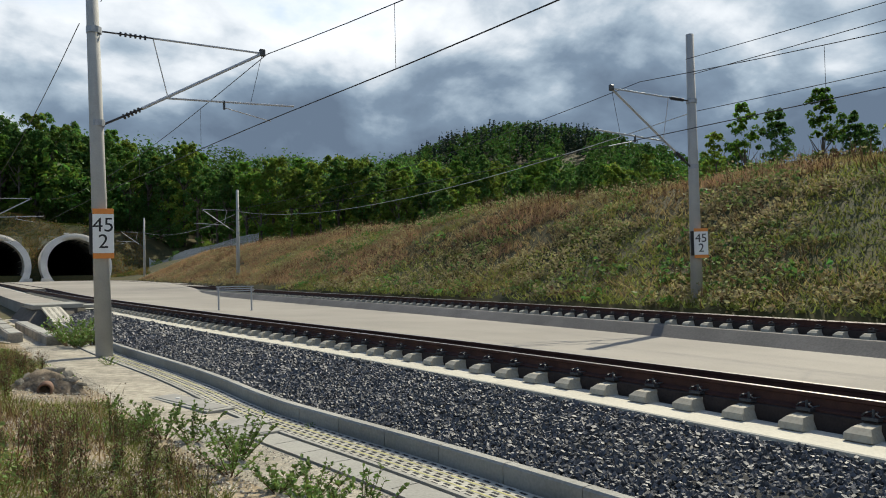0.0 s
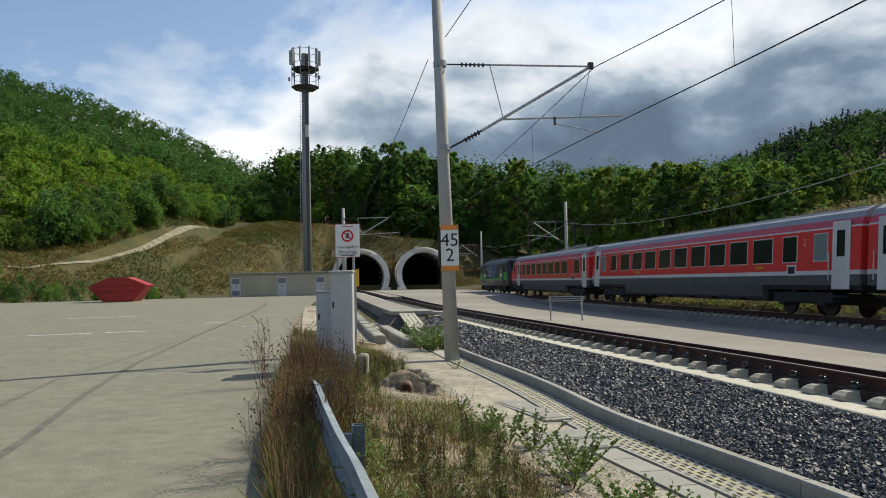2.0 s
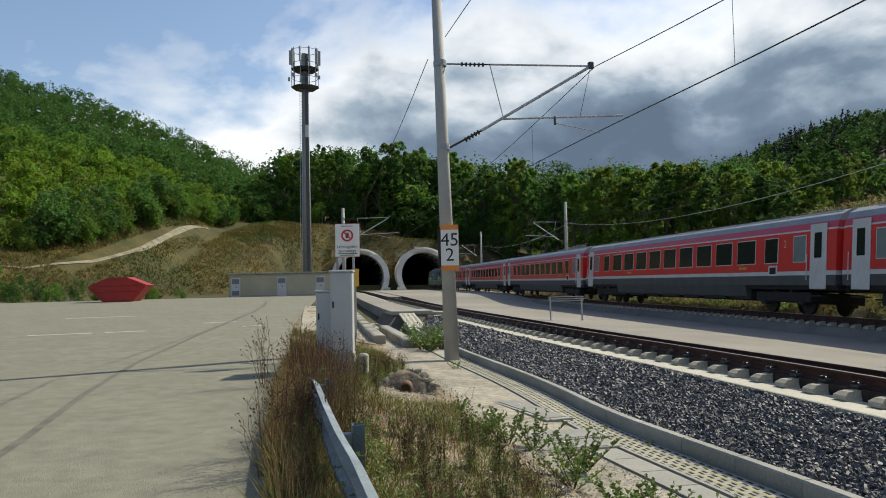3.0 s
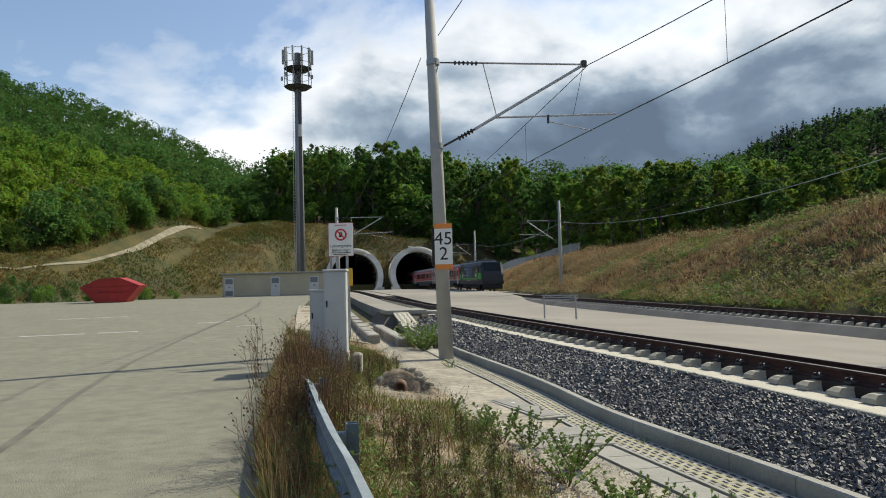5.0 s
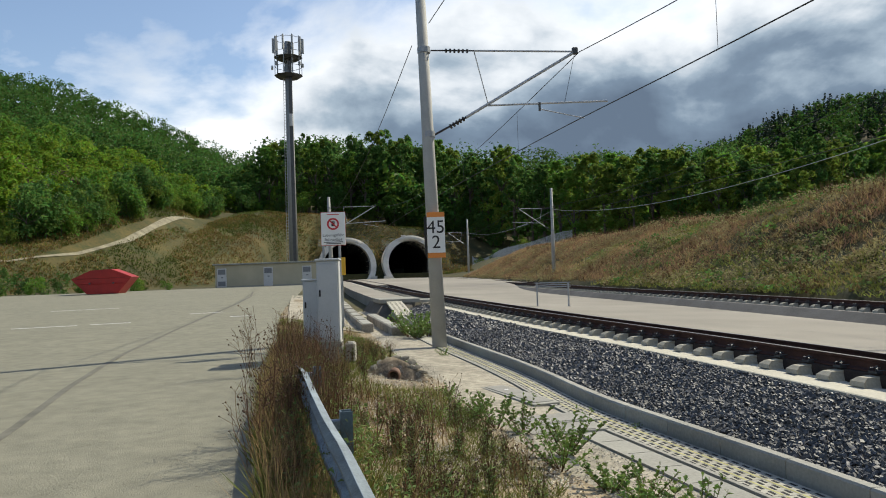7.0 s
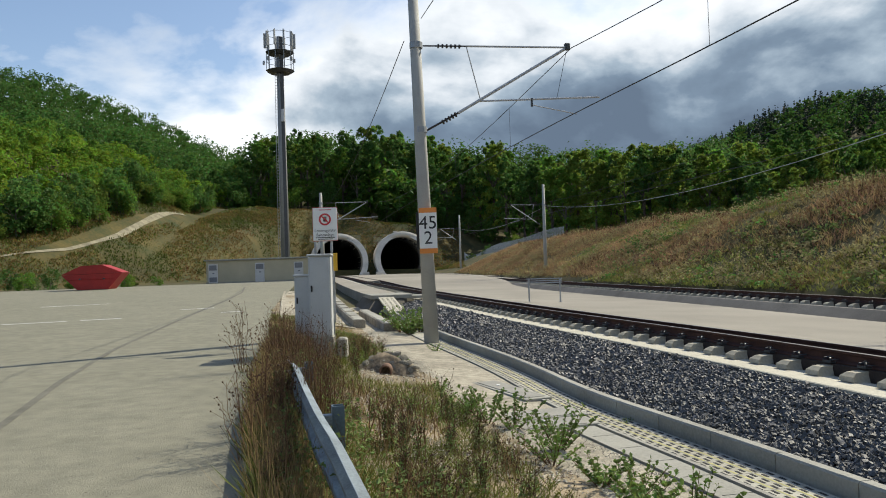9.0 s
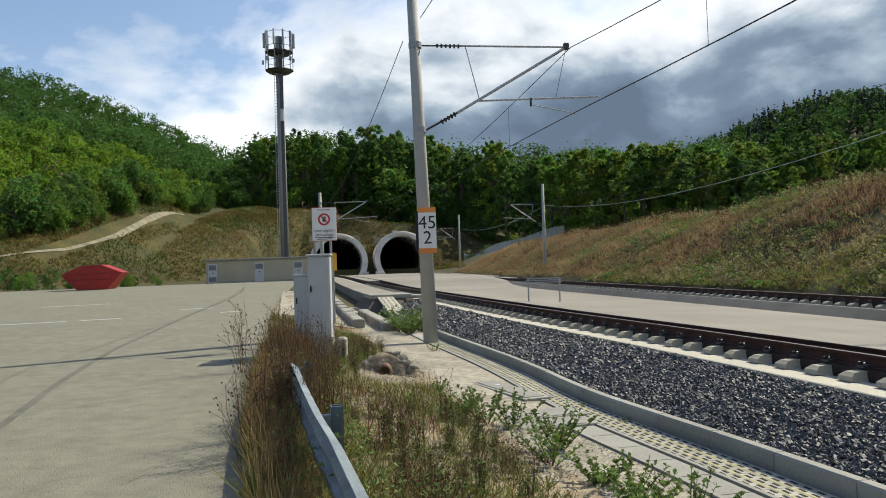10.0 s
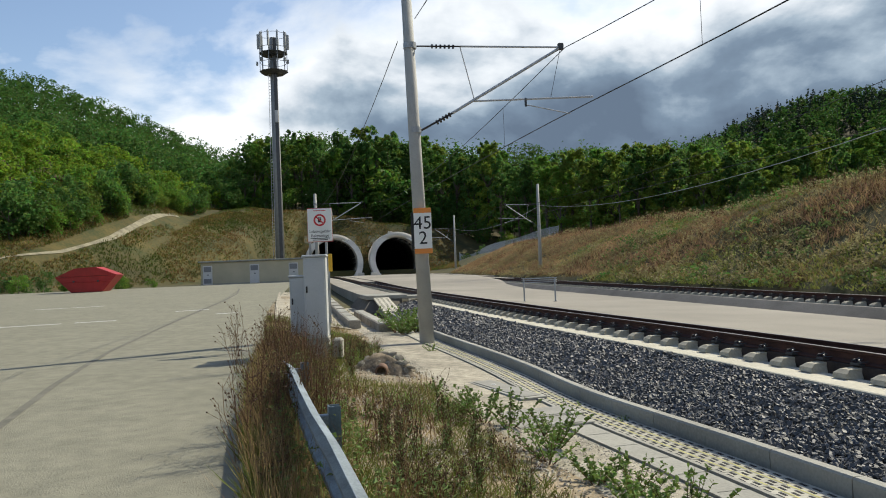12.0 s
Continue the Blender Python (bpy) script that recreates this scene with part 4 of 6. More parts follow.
# ---- pipe, stone head wall, troughs and abutment ----
def make_outfall():
    o = empty("drain_outfall", (-1.2, 13.5, -0.27), "clay drain pipe in a rough rubble head wall", "drain")
    bm = bmesh.new()
    rr = []
    for k in range(20):
        a = 2 * math.pi * k / 20
        rr.append([bm.verts.new((r * math.cos(a), y, 0.06 + r * math.sin(a))) for r, y in ((0.085, -0.02), (0.115, -0.02), (0.115, 0.7), (0.085, 0.7))])
    for k in range(20):
        p, q = rr[k], rr[(k + 1) % 20]
        for j in range(4):
            bm.faces.new((p[j], p[(j + 1) % 4], q[(j + 1) % 4], q[j]))
    part("pipe", bm, mat("clay_pipe", (0.22, 0.13, 0.09), 0.8, var=0.25), o, "brown clay pipe end", True)
    # added black disc closes the pipe and paints the shade inside it
    part("pipe_inside", tube((0, 0.25, 0.06), (0, 0.3, 0.06), 0.088, seg=20), mat("slot_dark", (0.02, 0.02, 0.02)), o, "dark inside of the pipe")
    # the mortared slope behind the pipe
    mound = []
    for i in range(15):
        x = -0.85 + i * 0.115
        k = max(0.0, 1 - ((x + 0.05) / 0.82) ** 2)
        for j in range(8):
            z = min(j, 6) / 6 * 0.44 * k
            mound.append((x, 0.07 + 0.9 * z + (1.3 if j == 7 else 0.0) + 0.03 * math.sin(i * 2.1 + j), -0.35 if j in (0, 7) else z - 0.10 - 0.15 * (1 - k) + 0.02 * math.sin(i * 1.3 + 2 * j)))
    hang(quick("mortar_slope", mound, [(i * 8 + j, (i + 1) * 8 + j, (i + 1) * 8 + j + 1, i * 8 + j + 1) for i in range(14) for j in range(7)], mat("earthy_mortar", (0.27, 0.215, 0.15), 0.95, var=0.45, scale=7, fine_scale=30, bump=0.6), True), o, "earthy mortar slope")
    rng = random.Random(5)
    m_st = mat("rubble_stone", (0.27, 0.235, 0.185), 0.9, var=0.3, scale=6, fine_scale=40, bump=0.6, rand=0.3)
    spots = [(0.26 * math.cos(a) * k, 0.06 + 0.26 * math.sin(a) * k) for k in (1.0, 1.75) for a in np.linspace(0.1, 3.0, 6 if k == 1 else 9)]
    spots += [(rng.uniform(-0.6, 0.6), rng.uniform(-0.1, 0.30)) for _ in range(9)]
    for x, z in spots:
        bm = bmesh.new()
        bmesh.ops.create_icosphere(bm, subdivisions=1, radius=1)
        sx, sy, sz = rng.uniform(0.06, 0.13), rng.uniform(0.05, 0.09), rng.uniform(0.016, 0.030)
        for v in bm.verts:
            v.co *= rng.uniform(0.62, 1.15)
            v.co = Vector((v.co.x * sx, v.co.y * sy, v.co.z * sz))
        bmesh.ops.transform(bm, matrix=Matrix.Translation((x, 0.17 + max(0, z) * 0.65, z * 0.72 - 0.03)) @ pose(0, 0, 0, 48 + rng.uniform(-8, 8), rng.uniform(-25, 25), 0), verts=bm.verts)
        part("stone", bm, m_st, o)


make_outfall()


def make_abutment():
    # end of the raised walkway: cover slab, sloped wing, perforated ramp cover and two trough lines
    a = empty("abutment", Matrix.Translation(along(NEAR, np.float64(37.5), -2.6, 0.0)) @ pose(0, 0, 0, 0, 0, yaw_at(NEAR, 37.5)), "weathered concrete abutment with a thick cover slab", "abutment", kind="structure")
    part("cover_slab", box((2.0, 3.2, 0.20), (-0.35, 0.6, 0.12), 0.02), M_CONC, a, "thick concrete cover slab")
    part("cover_slab", box((0.9, 1.4, 0.16), (1.15, 0.1, 0.05), 0.02), M_CONC, a)
    bm = bmesh.new()
    lo = [bm.verts.new(p) for p in ((-2.0, -2.6, -0.85), (0.15, -2.3, -0.85), (0.6, 4.0, -0.85), (-2.0, 4.0, -0.85))]
    hi = [bm.verts.new(p) for p in ((-1.15, -0.95, 0.02), (0.25, -0.95, 0.02), (0.5, 4.0, 0.02), (-1.3, 4.0, 0.02))]
    for f in (lo[::-1], hi, *[(lo[k], lo[(k + 1) % 4], hi[(k + 1) % 4], hi[k]) for k in range(4)]):
        bm.faces.new(f)
    part("wing_wall", bm, mat("stained_wing_concrete", (0.155, 0.138, 0.112), 0.9, var=0.35, scale=1.5, fine_scale=18, bump=0.3, stain=0.35), a, "sloping dark stained concrete wing")
    r = empty("ramp_cover", Matrix.Translation(along(NEAR, np.float64(33.2), -3.30, 0.0)) @ pose(0, 0, 0, 6.5, 0, yaw_at(NEAR, 33) - 1), "perforated concrete ramp cover over a cable trough", "trough cover")
    part("cover", box((0.75, 7.6, 0.08), (0, -0.4, -0.28), 0.01), M_PALE, r)
    bm = bmesh.new()
    for i in range(30):
        for j in range(3):
            box((0.11, 0.07, 0.004), (-0.22 + j * 0.22, -4.0 + i * 0.245, -0.2375), bm=bm)
    tagged(part("slots", bm, mat("slot_dark", (0.02, 0.02, 0.02)), r), "dark slots", kind="stuff")
    m_tr = mat("trough_concrete", (0.43, 0.385, 0.31), 0.9, var=0.35, scale=2, fine_scale=25, rand=0.15, stain=0.4)
    for off, y0, y1, lab in ((-4.72, 25, 32, "concrete cable trough stepping up the slope"), (-5.55, 26.5, 46, "concrete edge beam along the slope")):
        t = empty("cable_trough", (0, 0, 0), lab, "cable trough", "trough lines")
        y = y0
        while y < y1:
            p = along(NEAR, np.float64(y), off, 0)
            gz = float(ground_z(p[0], p[1]))
            c = Matrix.Translation((p[0], p[1], gz + 0.14)) @ pose(0, 0, 0, 0.8, 0, yaw_at(NEAR, y))
            part("trough_unit", box((0.42 if off > -6 else 0.2, 1.96, 0.36), (0, 1.0, 0), 0.015, m=c), m_tr, t)
            if off > -6:
                part("lid", box((0.30, 1.9, 0.02), (0.0, 1.0, 0.185), 0.0, m=c), M_CONC, t, "flush trough lid")
            y += 2.0
    # a smooth concrete apron between the trough lines
    n = grid_axis([(26, 47, 1.0)])
    v = []
    for y in n:
        for off in (-8.2, -7.1, -5.7):
            p = along(NEAR, y, off, 0)
            v.append((p[0], p[1], float(ground_z(p[0], p[1])) + 0.05))
    f = [(3 * i + j, 3 * i + j + 1, 3 * i + 4 + j, 3 * i + 3 + j) for i in range(len(n) - 1) for j in range(2)]
    tagged(quick("apron", v, f, M_GRAV), "pale gravel slope beside the troughs", "apron", kind="structure")


make_abutment()
def make_hatches():
    # concrete hatches set in the gravel beside the path
    for y, o, w, l, turn in ((13.3, -4.75, 0.46, 2.0, 9), (11.25, -4.98, 1.25, 0.55, 4), (10.65, -5.05, 1.2, 0.5, 4)):
        h = empty("inspection_cover", Matrix.Translation(along(NEAR, np.float64(y), o, -0.52)) @ pose(0, 0, 0, 0, 0, yaw_at(NEAR, y) + turn), "pale concrete inspection cover set in gravel", "cover", "inspection covers")
        part("frame", box((w, l, 0.05), (0, 0, 0.01), 0.008), M_CONC, h, "concrete frame")
        part("plate", box((w * 0.72, l * 0.9, 0.03), (0, 0, 0.03), 0.005), mat("cover_plate", (0.30, 0.29, 0.26), 0.8, var=0.2), h, "darker flush plate")
        part("lifting_eye", tube((0, l * 0.2, 0.04), (0, l * 0.2, 0.055), 0.035, seg=10), M_PLATE, h)


make_hatches()


def make_barrier_frame():
    c = (np.array([3.9, 36.0]) + np.array([5.35, 35.4])) / 2
    b = empty("barrier_frame", Matrix.Translation((c[0], c[1], float(zt(36)) - 0.37)) @ pose(0, 0, 0, 0, 0, -22), "low grey steel barrier frame standing on the slab", "barrier")
    for x in (-0.77, 0.77):
        part("post", box((0.07, 0.07, 1.15), (x, 0, 0.575), 0.008), M_STEEL, b, "grey steel post")
        part("foot_plate", box((0.18, 0.18, 0.015), (x, 0, 0.008)), M_STEEL, b)
    for z in (1.13, 1.03, 0.94):
        part("bar", box((1.75, 0.06, 0.045), (0, 0, z), 0.006), M_STEEL, b, "horizontal steel bar")


make_barrier_frame()


# ---- service building, skip, antenna mast ----
def make_building():
    m_wall = mat("beige_render", (0.52, 0.47, 0.34), 0.85, var=0.10, scale=0.8, fine_scale=20, bump=0.1, stain=0.1)
    m_door = mat("pale_door", (0.60, 0.60, 0.60), 0.5, var=0.08)
    m_vent = mat("vent_grey", (0.22, 0.23, 0.25), 0.6, 0.3, var=0.1)
    b = empty("service_building", (-20.4, 82, 0.93), "low beige flat-roofed service building with grey doors", "building")
    part("wall", box((11.4, 5.0, 2.45), (0, 0, 1.22), 0.02), m_wall, b, "beige rendered wall")
    part("roof", box((11.8, 5.4, 0.16), (0, 0, 2.53), 0.02), mat("roof_edge", (0.35, 0.36, 0.33), 0.7), b, "flat grey roof slab")
    part("plinth", box((11.44, 5.04, 0.18), (0, 0, 0.09), 0.0), M_CONC, b, "concrete plinth")
    for x in (-4.95, 0.1, 4.3):
        d = part("door", box((1.0, 0.06, 2.05), (x, -2.53, 1.08), 0.01), m_door, b, "pale grey steel door")
        part("vent", box((0.8, 0.05, 0.55), (x, -2.57, 1.72), 0.01), m_vent, d, "grey louvred vent")
        part("handle", box((0.22, 0.05, 0.12), (x + 0.05, -2.58, 1.12), 0.01), m_vent, d, "dark lock plate")
    part("vent", box((0.8, 0.05, 0.5), (-4.95, -2.57, 0.45), 0.01), m_vent, b, "lower grey vent")


make_building()


def make_skip():
    m_red = mat("red_skip_paint", (0.42, 0.022, 0.018), 0.55, var=0.2, scale=1.5, fine_scale=15, stain=0.2)
    s = empty("waste_skip", Matrix.Translation((-28.7, 60, 0.98)) @ pose(0, 0, 0, 0, 0, 6), "closed red steel waste skip with a sloping lid", "skip")
    bm = prism([(-1.15, 0.0), (1.25, 0.0), (2.35, 1.28), (-2.35, 1.2)], -0.95, 0.95)
    part("tub", bm, m_red, s, "tapered red steel tub")
    bm = prism([(-2.38, 1.22), (2.38, 1.30), (0.75, 1.98), (-0.85, 1.90)], -0.97, 0.97)
    part("lid", bm, m_red, s, "sloping red lid")
    part("rim", box((3.7, 2.02, 0.07), (0.05, 0, 0.82), 0.02), m_red, s, "folded steel rim")
    for x in (-0.9, 0.95):
        part("lifting_lug", tube((x, -1.12, 0.85), (x, -0.93, 0.85), 0.07, seg=10), M_DSTEEL, s)
    for x in (-1.1, 1.1):
        part("skid", box((0.12, 1.8, 0.1), (x, 0, 0.03)), M_DSTEEL, s)


make_skip()


def make_antenna():
    x, y = -20.9, 95.0
    z0 = float(ground_z(x, y)) - 0.3
    a = empty("antenna_mast", (x, y, z0), "tall slender grey steel radio mast with two antenna rings", "antenna mast")
    top = 33.2 - z0
    part("shaft", tube((0, 0, 0), (0, 0, top - 0.6), 0.62, 0.40, 16), mat("mast_grey", (0.28, 0.29, 0.29), 0.6, 0.2, var=0.12), a, "tapered grey shaft", True)
    bm = box((0.42, 0.16, top - 1.5), (0.30, -0.50, top / 2), 0.0)
    part("cable_duct", bm, M_DSTEEL, a, "dark cable duct on the shaft")
    bm = bmesh.new()
    for sx in (-0.78, -0.48):
        tube((sx, -0.42, 1), (sx * 0.80, -0.28, top - 3), 0.03, bm=bm, seg=5)
    for i in range(70):
        z = 1.5 + i * (top - 5) / 70
        k = 1 - 0.2 * i / 70
        tube((-0.78 * k, -0.42 * k, z), (-0.48 * k, -0.42 * k, z), 0.02, bm=bm, seg=4)
    part("ladder", bm, M_LIGHTST, a, "pale steel ladder")
    for z in (top - 2.7, top - 5.1):
        bm = bmesh.new()
        bmesh.ops.create_cone(bm, cap_ends=True, segments=10, radius1=1.35, radius2=1.85, depth=0.32, matrix=Matrix.Translation((0, 0, z - 0.14)))
        part("platform", bm, M_DSTEEL, a, "dark ten-sided platform")
    for k in range(10):
        g = 2 * math.pi * (k + 0.3) / 10
        c, s_ = math.cos(g), math.sin(g)
        part("ring_post", tube((1.72 * c, 1.72 * s_, top - 5.0), (1.72 * c, 1.72 * s_, top), 0.045, seg=6), M_STEEL, a, "thin steel post")
        part("antenna_panel", box((0.36, 0.16, 1.95), (1.86, 0, top - 1.15), 0.03, m=pose(0, 0, 0, 0, 0, math.degrees(g))), mat("antenna_grey", (0.33, 0.35, 0.37), 0.5, var=0.08), a, "grey antenna panel")
        if k % 3 == 0:
            part("radio_unit", box((0.35, 0.2, 0.5), (1.8, 0, top - 3.7), 0.03, m=pose(0, 0, 0, 0, 0, math.degrees(g))), mat("antenna_grey", (0.33, 0.35, 0.37)), a)
        g2 = 2 * math.pi * (k + 1.3) / 10
        for z in (top - 0.25, top - 2.0, top - 3.9):
            part("ring_bar", tube((1.72 * c, 1.72 * s_, z), (1.72 * math.cos(g2), 1.72 * math.sin(g2), z), 0.03, seg=5), M_DSTEEL, a)
    part("dish", tube((-1.9, -0.6, top - 4.1), (-2.05, -0.68, top - 4.1), 0.28, seg=14), M_LIGHTST, a, "small pale dish antenna")
    part("equipment_box", box((0.4, 0.35, 1.6), (0.3, -0.6, top - 11), 0.03), M_LIGHTST, a, "pale box on the shaft")


make_antenna()


def make_fence():
    f = empty("mesh_fence", (0, 0, 0), "grey steel mesh fence along the bank", "fence")
    p = [(4.0, 173), (5.7, 163), (8.5, 152), (12.0, 140), (16.5, 130), (20.5, 122)]
    seg = np.concatenate([[0], np.cumsum(np.hypot(*np.diff(np.array(p), axis=0).T))])
    m_f = mat("fence_grey", (0.40, 0.43, 0.46), 0.6, 0.2, var=0.1)
    d = 0.0
    last = None
    while d < seg[-1]:
        x, y = float(np.interp(d, seg, [q[0] for q in p])), float(np.interp(d, seg, [q[1] for q in p]))
        z = float(ground_z(x, y))
        part("post", tube((x, y, z - 0.3), (x, y, z + 2.2), 0.05, seg=6), m_f, f)
        if last:
            bm = bmesh.new()
            a, b = Vector(last), Vector((x, y, z))
            for k in range(22):
                q = a.lerp(b, (k + 0.5) / 22)
                box((0.035, 0.035, 1.95), q + Vector((0, 0, 1.1)), bm=bm)
            for h in (0.2, 1.1, 2.05):
                tube(a + Vector((0, 0, h)), b + Vector((0, 0, h)), 0.03, bm=bm, seg=4)
            tagged(part("panel", bm, m_f, f), "welded mesh panel", kind="stuff")
        last = (x, y, z)
        d += 2.6


make_fence()
# ---- foliage ----
RNG = np.random.default_rng(11)
M_LEAF = mat("beech_leaves", (0.155, 0.285, 0.042), 0.6, var=0.35, scale=0.12, fine_scale=1.2, bump=0, rand=0.55, spec=0.2, transl=0.5)
M_LEAFD = mat("dark_leaves", (0.118, 0.232, 0.055), 0.6, var=0.35, scale=0.12, fine_scale=1.2, bump=0, rand=0.5, spec=0.2, transl=0.5)
M_LEAFY = mat("yellowing_leaves", (0.21, 0.30, 0.05), 0.6, var=0.3, scale=0.12, fine_scale=1.2, bump=0, rand=0.5, spec=0.2, transl=0.5)
M_OLD = mat("old_wood_leaves", (0.078, 0.165, 0.034), 0.6, var=0.35, scale=0.12, fine_scale=1.2, bump=0, rand=0.5, spec=0.2, transl=0.42)
M_NEEDLE = mat("spruce_needles", (0.03, 0.055, 0.03), 0.7, var=0.3, scale=0.2, fine_scale=2, bump=0, rand=0.4, spec=0.2, transl=0.1)
M_BARK = mat("bark", (0.13, 0.11, 0.09), 0.9, var=0.35, scale=2, fine_scale=18, bump=0.6)
M_DRY = mat("dry_grass", (0.42, 0.32, 0.145), 0.9, var=0.3, scale=0.3, fine_scale=3, bump=0, rand=0.5, transl=0.35, spec=0.15)
M_RUST = mat("reddish_dry_grass", (0.45, 0.29, 0.17), 0.9, var=0.3, scale=0.3, fine_scale=3, bump=0, rand=0.5, transl=0.3, spec=0.15)
M_GREEN = mat("green_grass", (0.25, 0.275, 0.065), 0.8, var=0.35, scale=0.3, fine_scale=3, bump=0, rand=0.5, transl=0.35, spec=0.15)
M_STALK = mat("brown_stalks", (0.17, 0.10, 0.055), 0.9, var=0.3, scale=3, fine_scale=20, bump=0, rand=0.5, transl=0.15, spec=0.15)
M_STRAW = mat("straw_stalks", (0.36, 0.25, 0.12), 0.9, var=0.3, scale=3, fine_scale=20, bump=0, rand=0.4, transl=0.25, spec=0.15)
M_SHRUB = mat("shrub_leaves", (0.19, 0.29, 0.07), 0.5, var=0.25, scale=3, fine_scale=20, bump=0, rand=0.4, transl=0.35, spec=0.3)
M_WEEDL = mat("weed_leaves", (0.17, 0.23, 0.07), 0.7, var=0.3, scale=3, fine_scale=20, bump=0, rand=0.5, transl=0.3, spec=0.2)


def leaf_quads(p, size, rng, out=None):
    """Bent leaf-clump quads at the points p, turned roughly outward where that direction is given."""
    n = len(p)
    a = rng.normal(size=(n, 3))
    a[:, 2] *= 0.6
    b = rng.normal(size=(n, 3))
    if out is not None:
        face = out + rng.normal(0, 0.38, (n, 3))
        face /= np.linalg.norm(face, axis=1)[:, None]
        a -= (a * face).sum(1)[:, None] * face
        b = np.cross(face, a)
    a /= np.linalg.norm(a, axis=1)[:, None]
    b -= (a * b).sum(1)[:, None] * a
    b /= np.linalg.norm(b, axis=1)[:, None]
    s = size * rng.uniform(0.55, 1.3, (n, 1))
    c = np.cross(a, b) * s * 0.25
    v = np.stack([p - a * s - c, p - b * s * 0.6 + c, p + a * s - c, p + b * s * 0.6 + c], 1)
    return v.reshape(-1, 3), np.arange(n * 4).reshape(n, 4)


def crown_points(n, h, w, rng, base=0.25, lobes=24):
    """Points in many small overlapping sprays, which together make an uneven, fairly full crown."""
    t = np.sort(rng.uniform(0, 1, lobes)) ** 0.85
    cz = (base + 0.05 + (0.90 - base) * t) * h
    prof = np.clip(np.sin((0.12 + 0.78 * t) * math.pi), 0.0, 1) ** 0.55
    ang = rng.uniform(0, 2 * math.pi, lobes)
    rad = np.sqrt(rng.uniform(0.02, 1.0, lobes)) * prof * w * 0.40 * rng.uniform(0.8, 1.15, lobes)
    c = np.stack([rad * np.cos(ang), rad * np.sin(ang), cz], -1)
    r = rng.uniform(0.6, 1.3, lobes) * (0.45 + 0.55 * prof) * w * 0.92 / math.sqrt(max(lobes, 6))
    k = rng.integers(0, lobes, n)
    d = rng.normal(size=(n, 3))
    d /= np.linalg.norm(d, axis=1)[:, None]
    d[:, 2] = np.where(d[:, 2] < -0.3, -d[:, 2], d[:, 2])
    return c[k] + d * r[k][:, None] * rng.uniform(0.5, 1.0, (n, 1)) * np.array([1, 1, 1.15]), d


def tree(name, h, w, n, size, material, seed, base=0.2, label=""):
    rng = np.random.default_rng(seed)
    t = empty(name, (0, 0, 0), label, "tree", "trees of the wood")
    bm = tube((0, 0, -0.6), (rng.uniform(-0.3, 0.3), 0, h * 0.55), h * 0.016, h * 0.008, 7)
    for i in range(6):
        a = rng.uniform(0, 6.28)
        z = h * rng.uniform(0.25, 0.55)
        tube((0, 0, z), (math.cos(a) * w * 0.33, math.sin(a) * w * 0.33, z + h * rng.uniform(0.12, 0.3)), h * 0.006, h * 0.002, 5, bm)
    part("trunk", bm, M_BARK, t, "grey bark trunk with limbs")
    p, d = crown_points(n, h, w, rng, base, 22 if h < 8 else 60)
    v, f = leaf_quads(p, size, rng, d)
    hang(quick("crown", v, f, material), t, "uneven leafy crown")
    return t


def spruce(h, w, n, seed):
    rng = np.random.default_rng(seed)
    z = h * (1 - np.sqrt(rng.uniform(0, 1, n)) * 0.92)
    r = (1 - z / h) * w / 2 * rng.uniform(0.55, 1.1, n)
    a = rng.uniform(0, 6.283, n)
    return np.stack([r * np.cos(a), r * np.sin(a), z], -1)


def west_edge(y):
    """How far west the meadow reaches before the wood begins."""
    return np.interp(y, [70, 95, 105, 120, 133, 148, 162, 182], [78, 62, 59, 58, 58.5, 60, 59, 50])


def wood_top(x, y):
    """The height that the wood's canopy reaches above a place."""
    return 1.6 + y / 195 * (np.interp(np.asarray(x) * 195 / np.asarray(y), [-75, -60, -53, -49, -40, -19, -10, 17, 55, 85, 107, 150, 220, 330], [31, 31, 34, 40, 41.5, 40.5, 39, 34.5, 34.5, 33, 36, 37, 36, 34]) - 1.6)


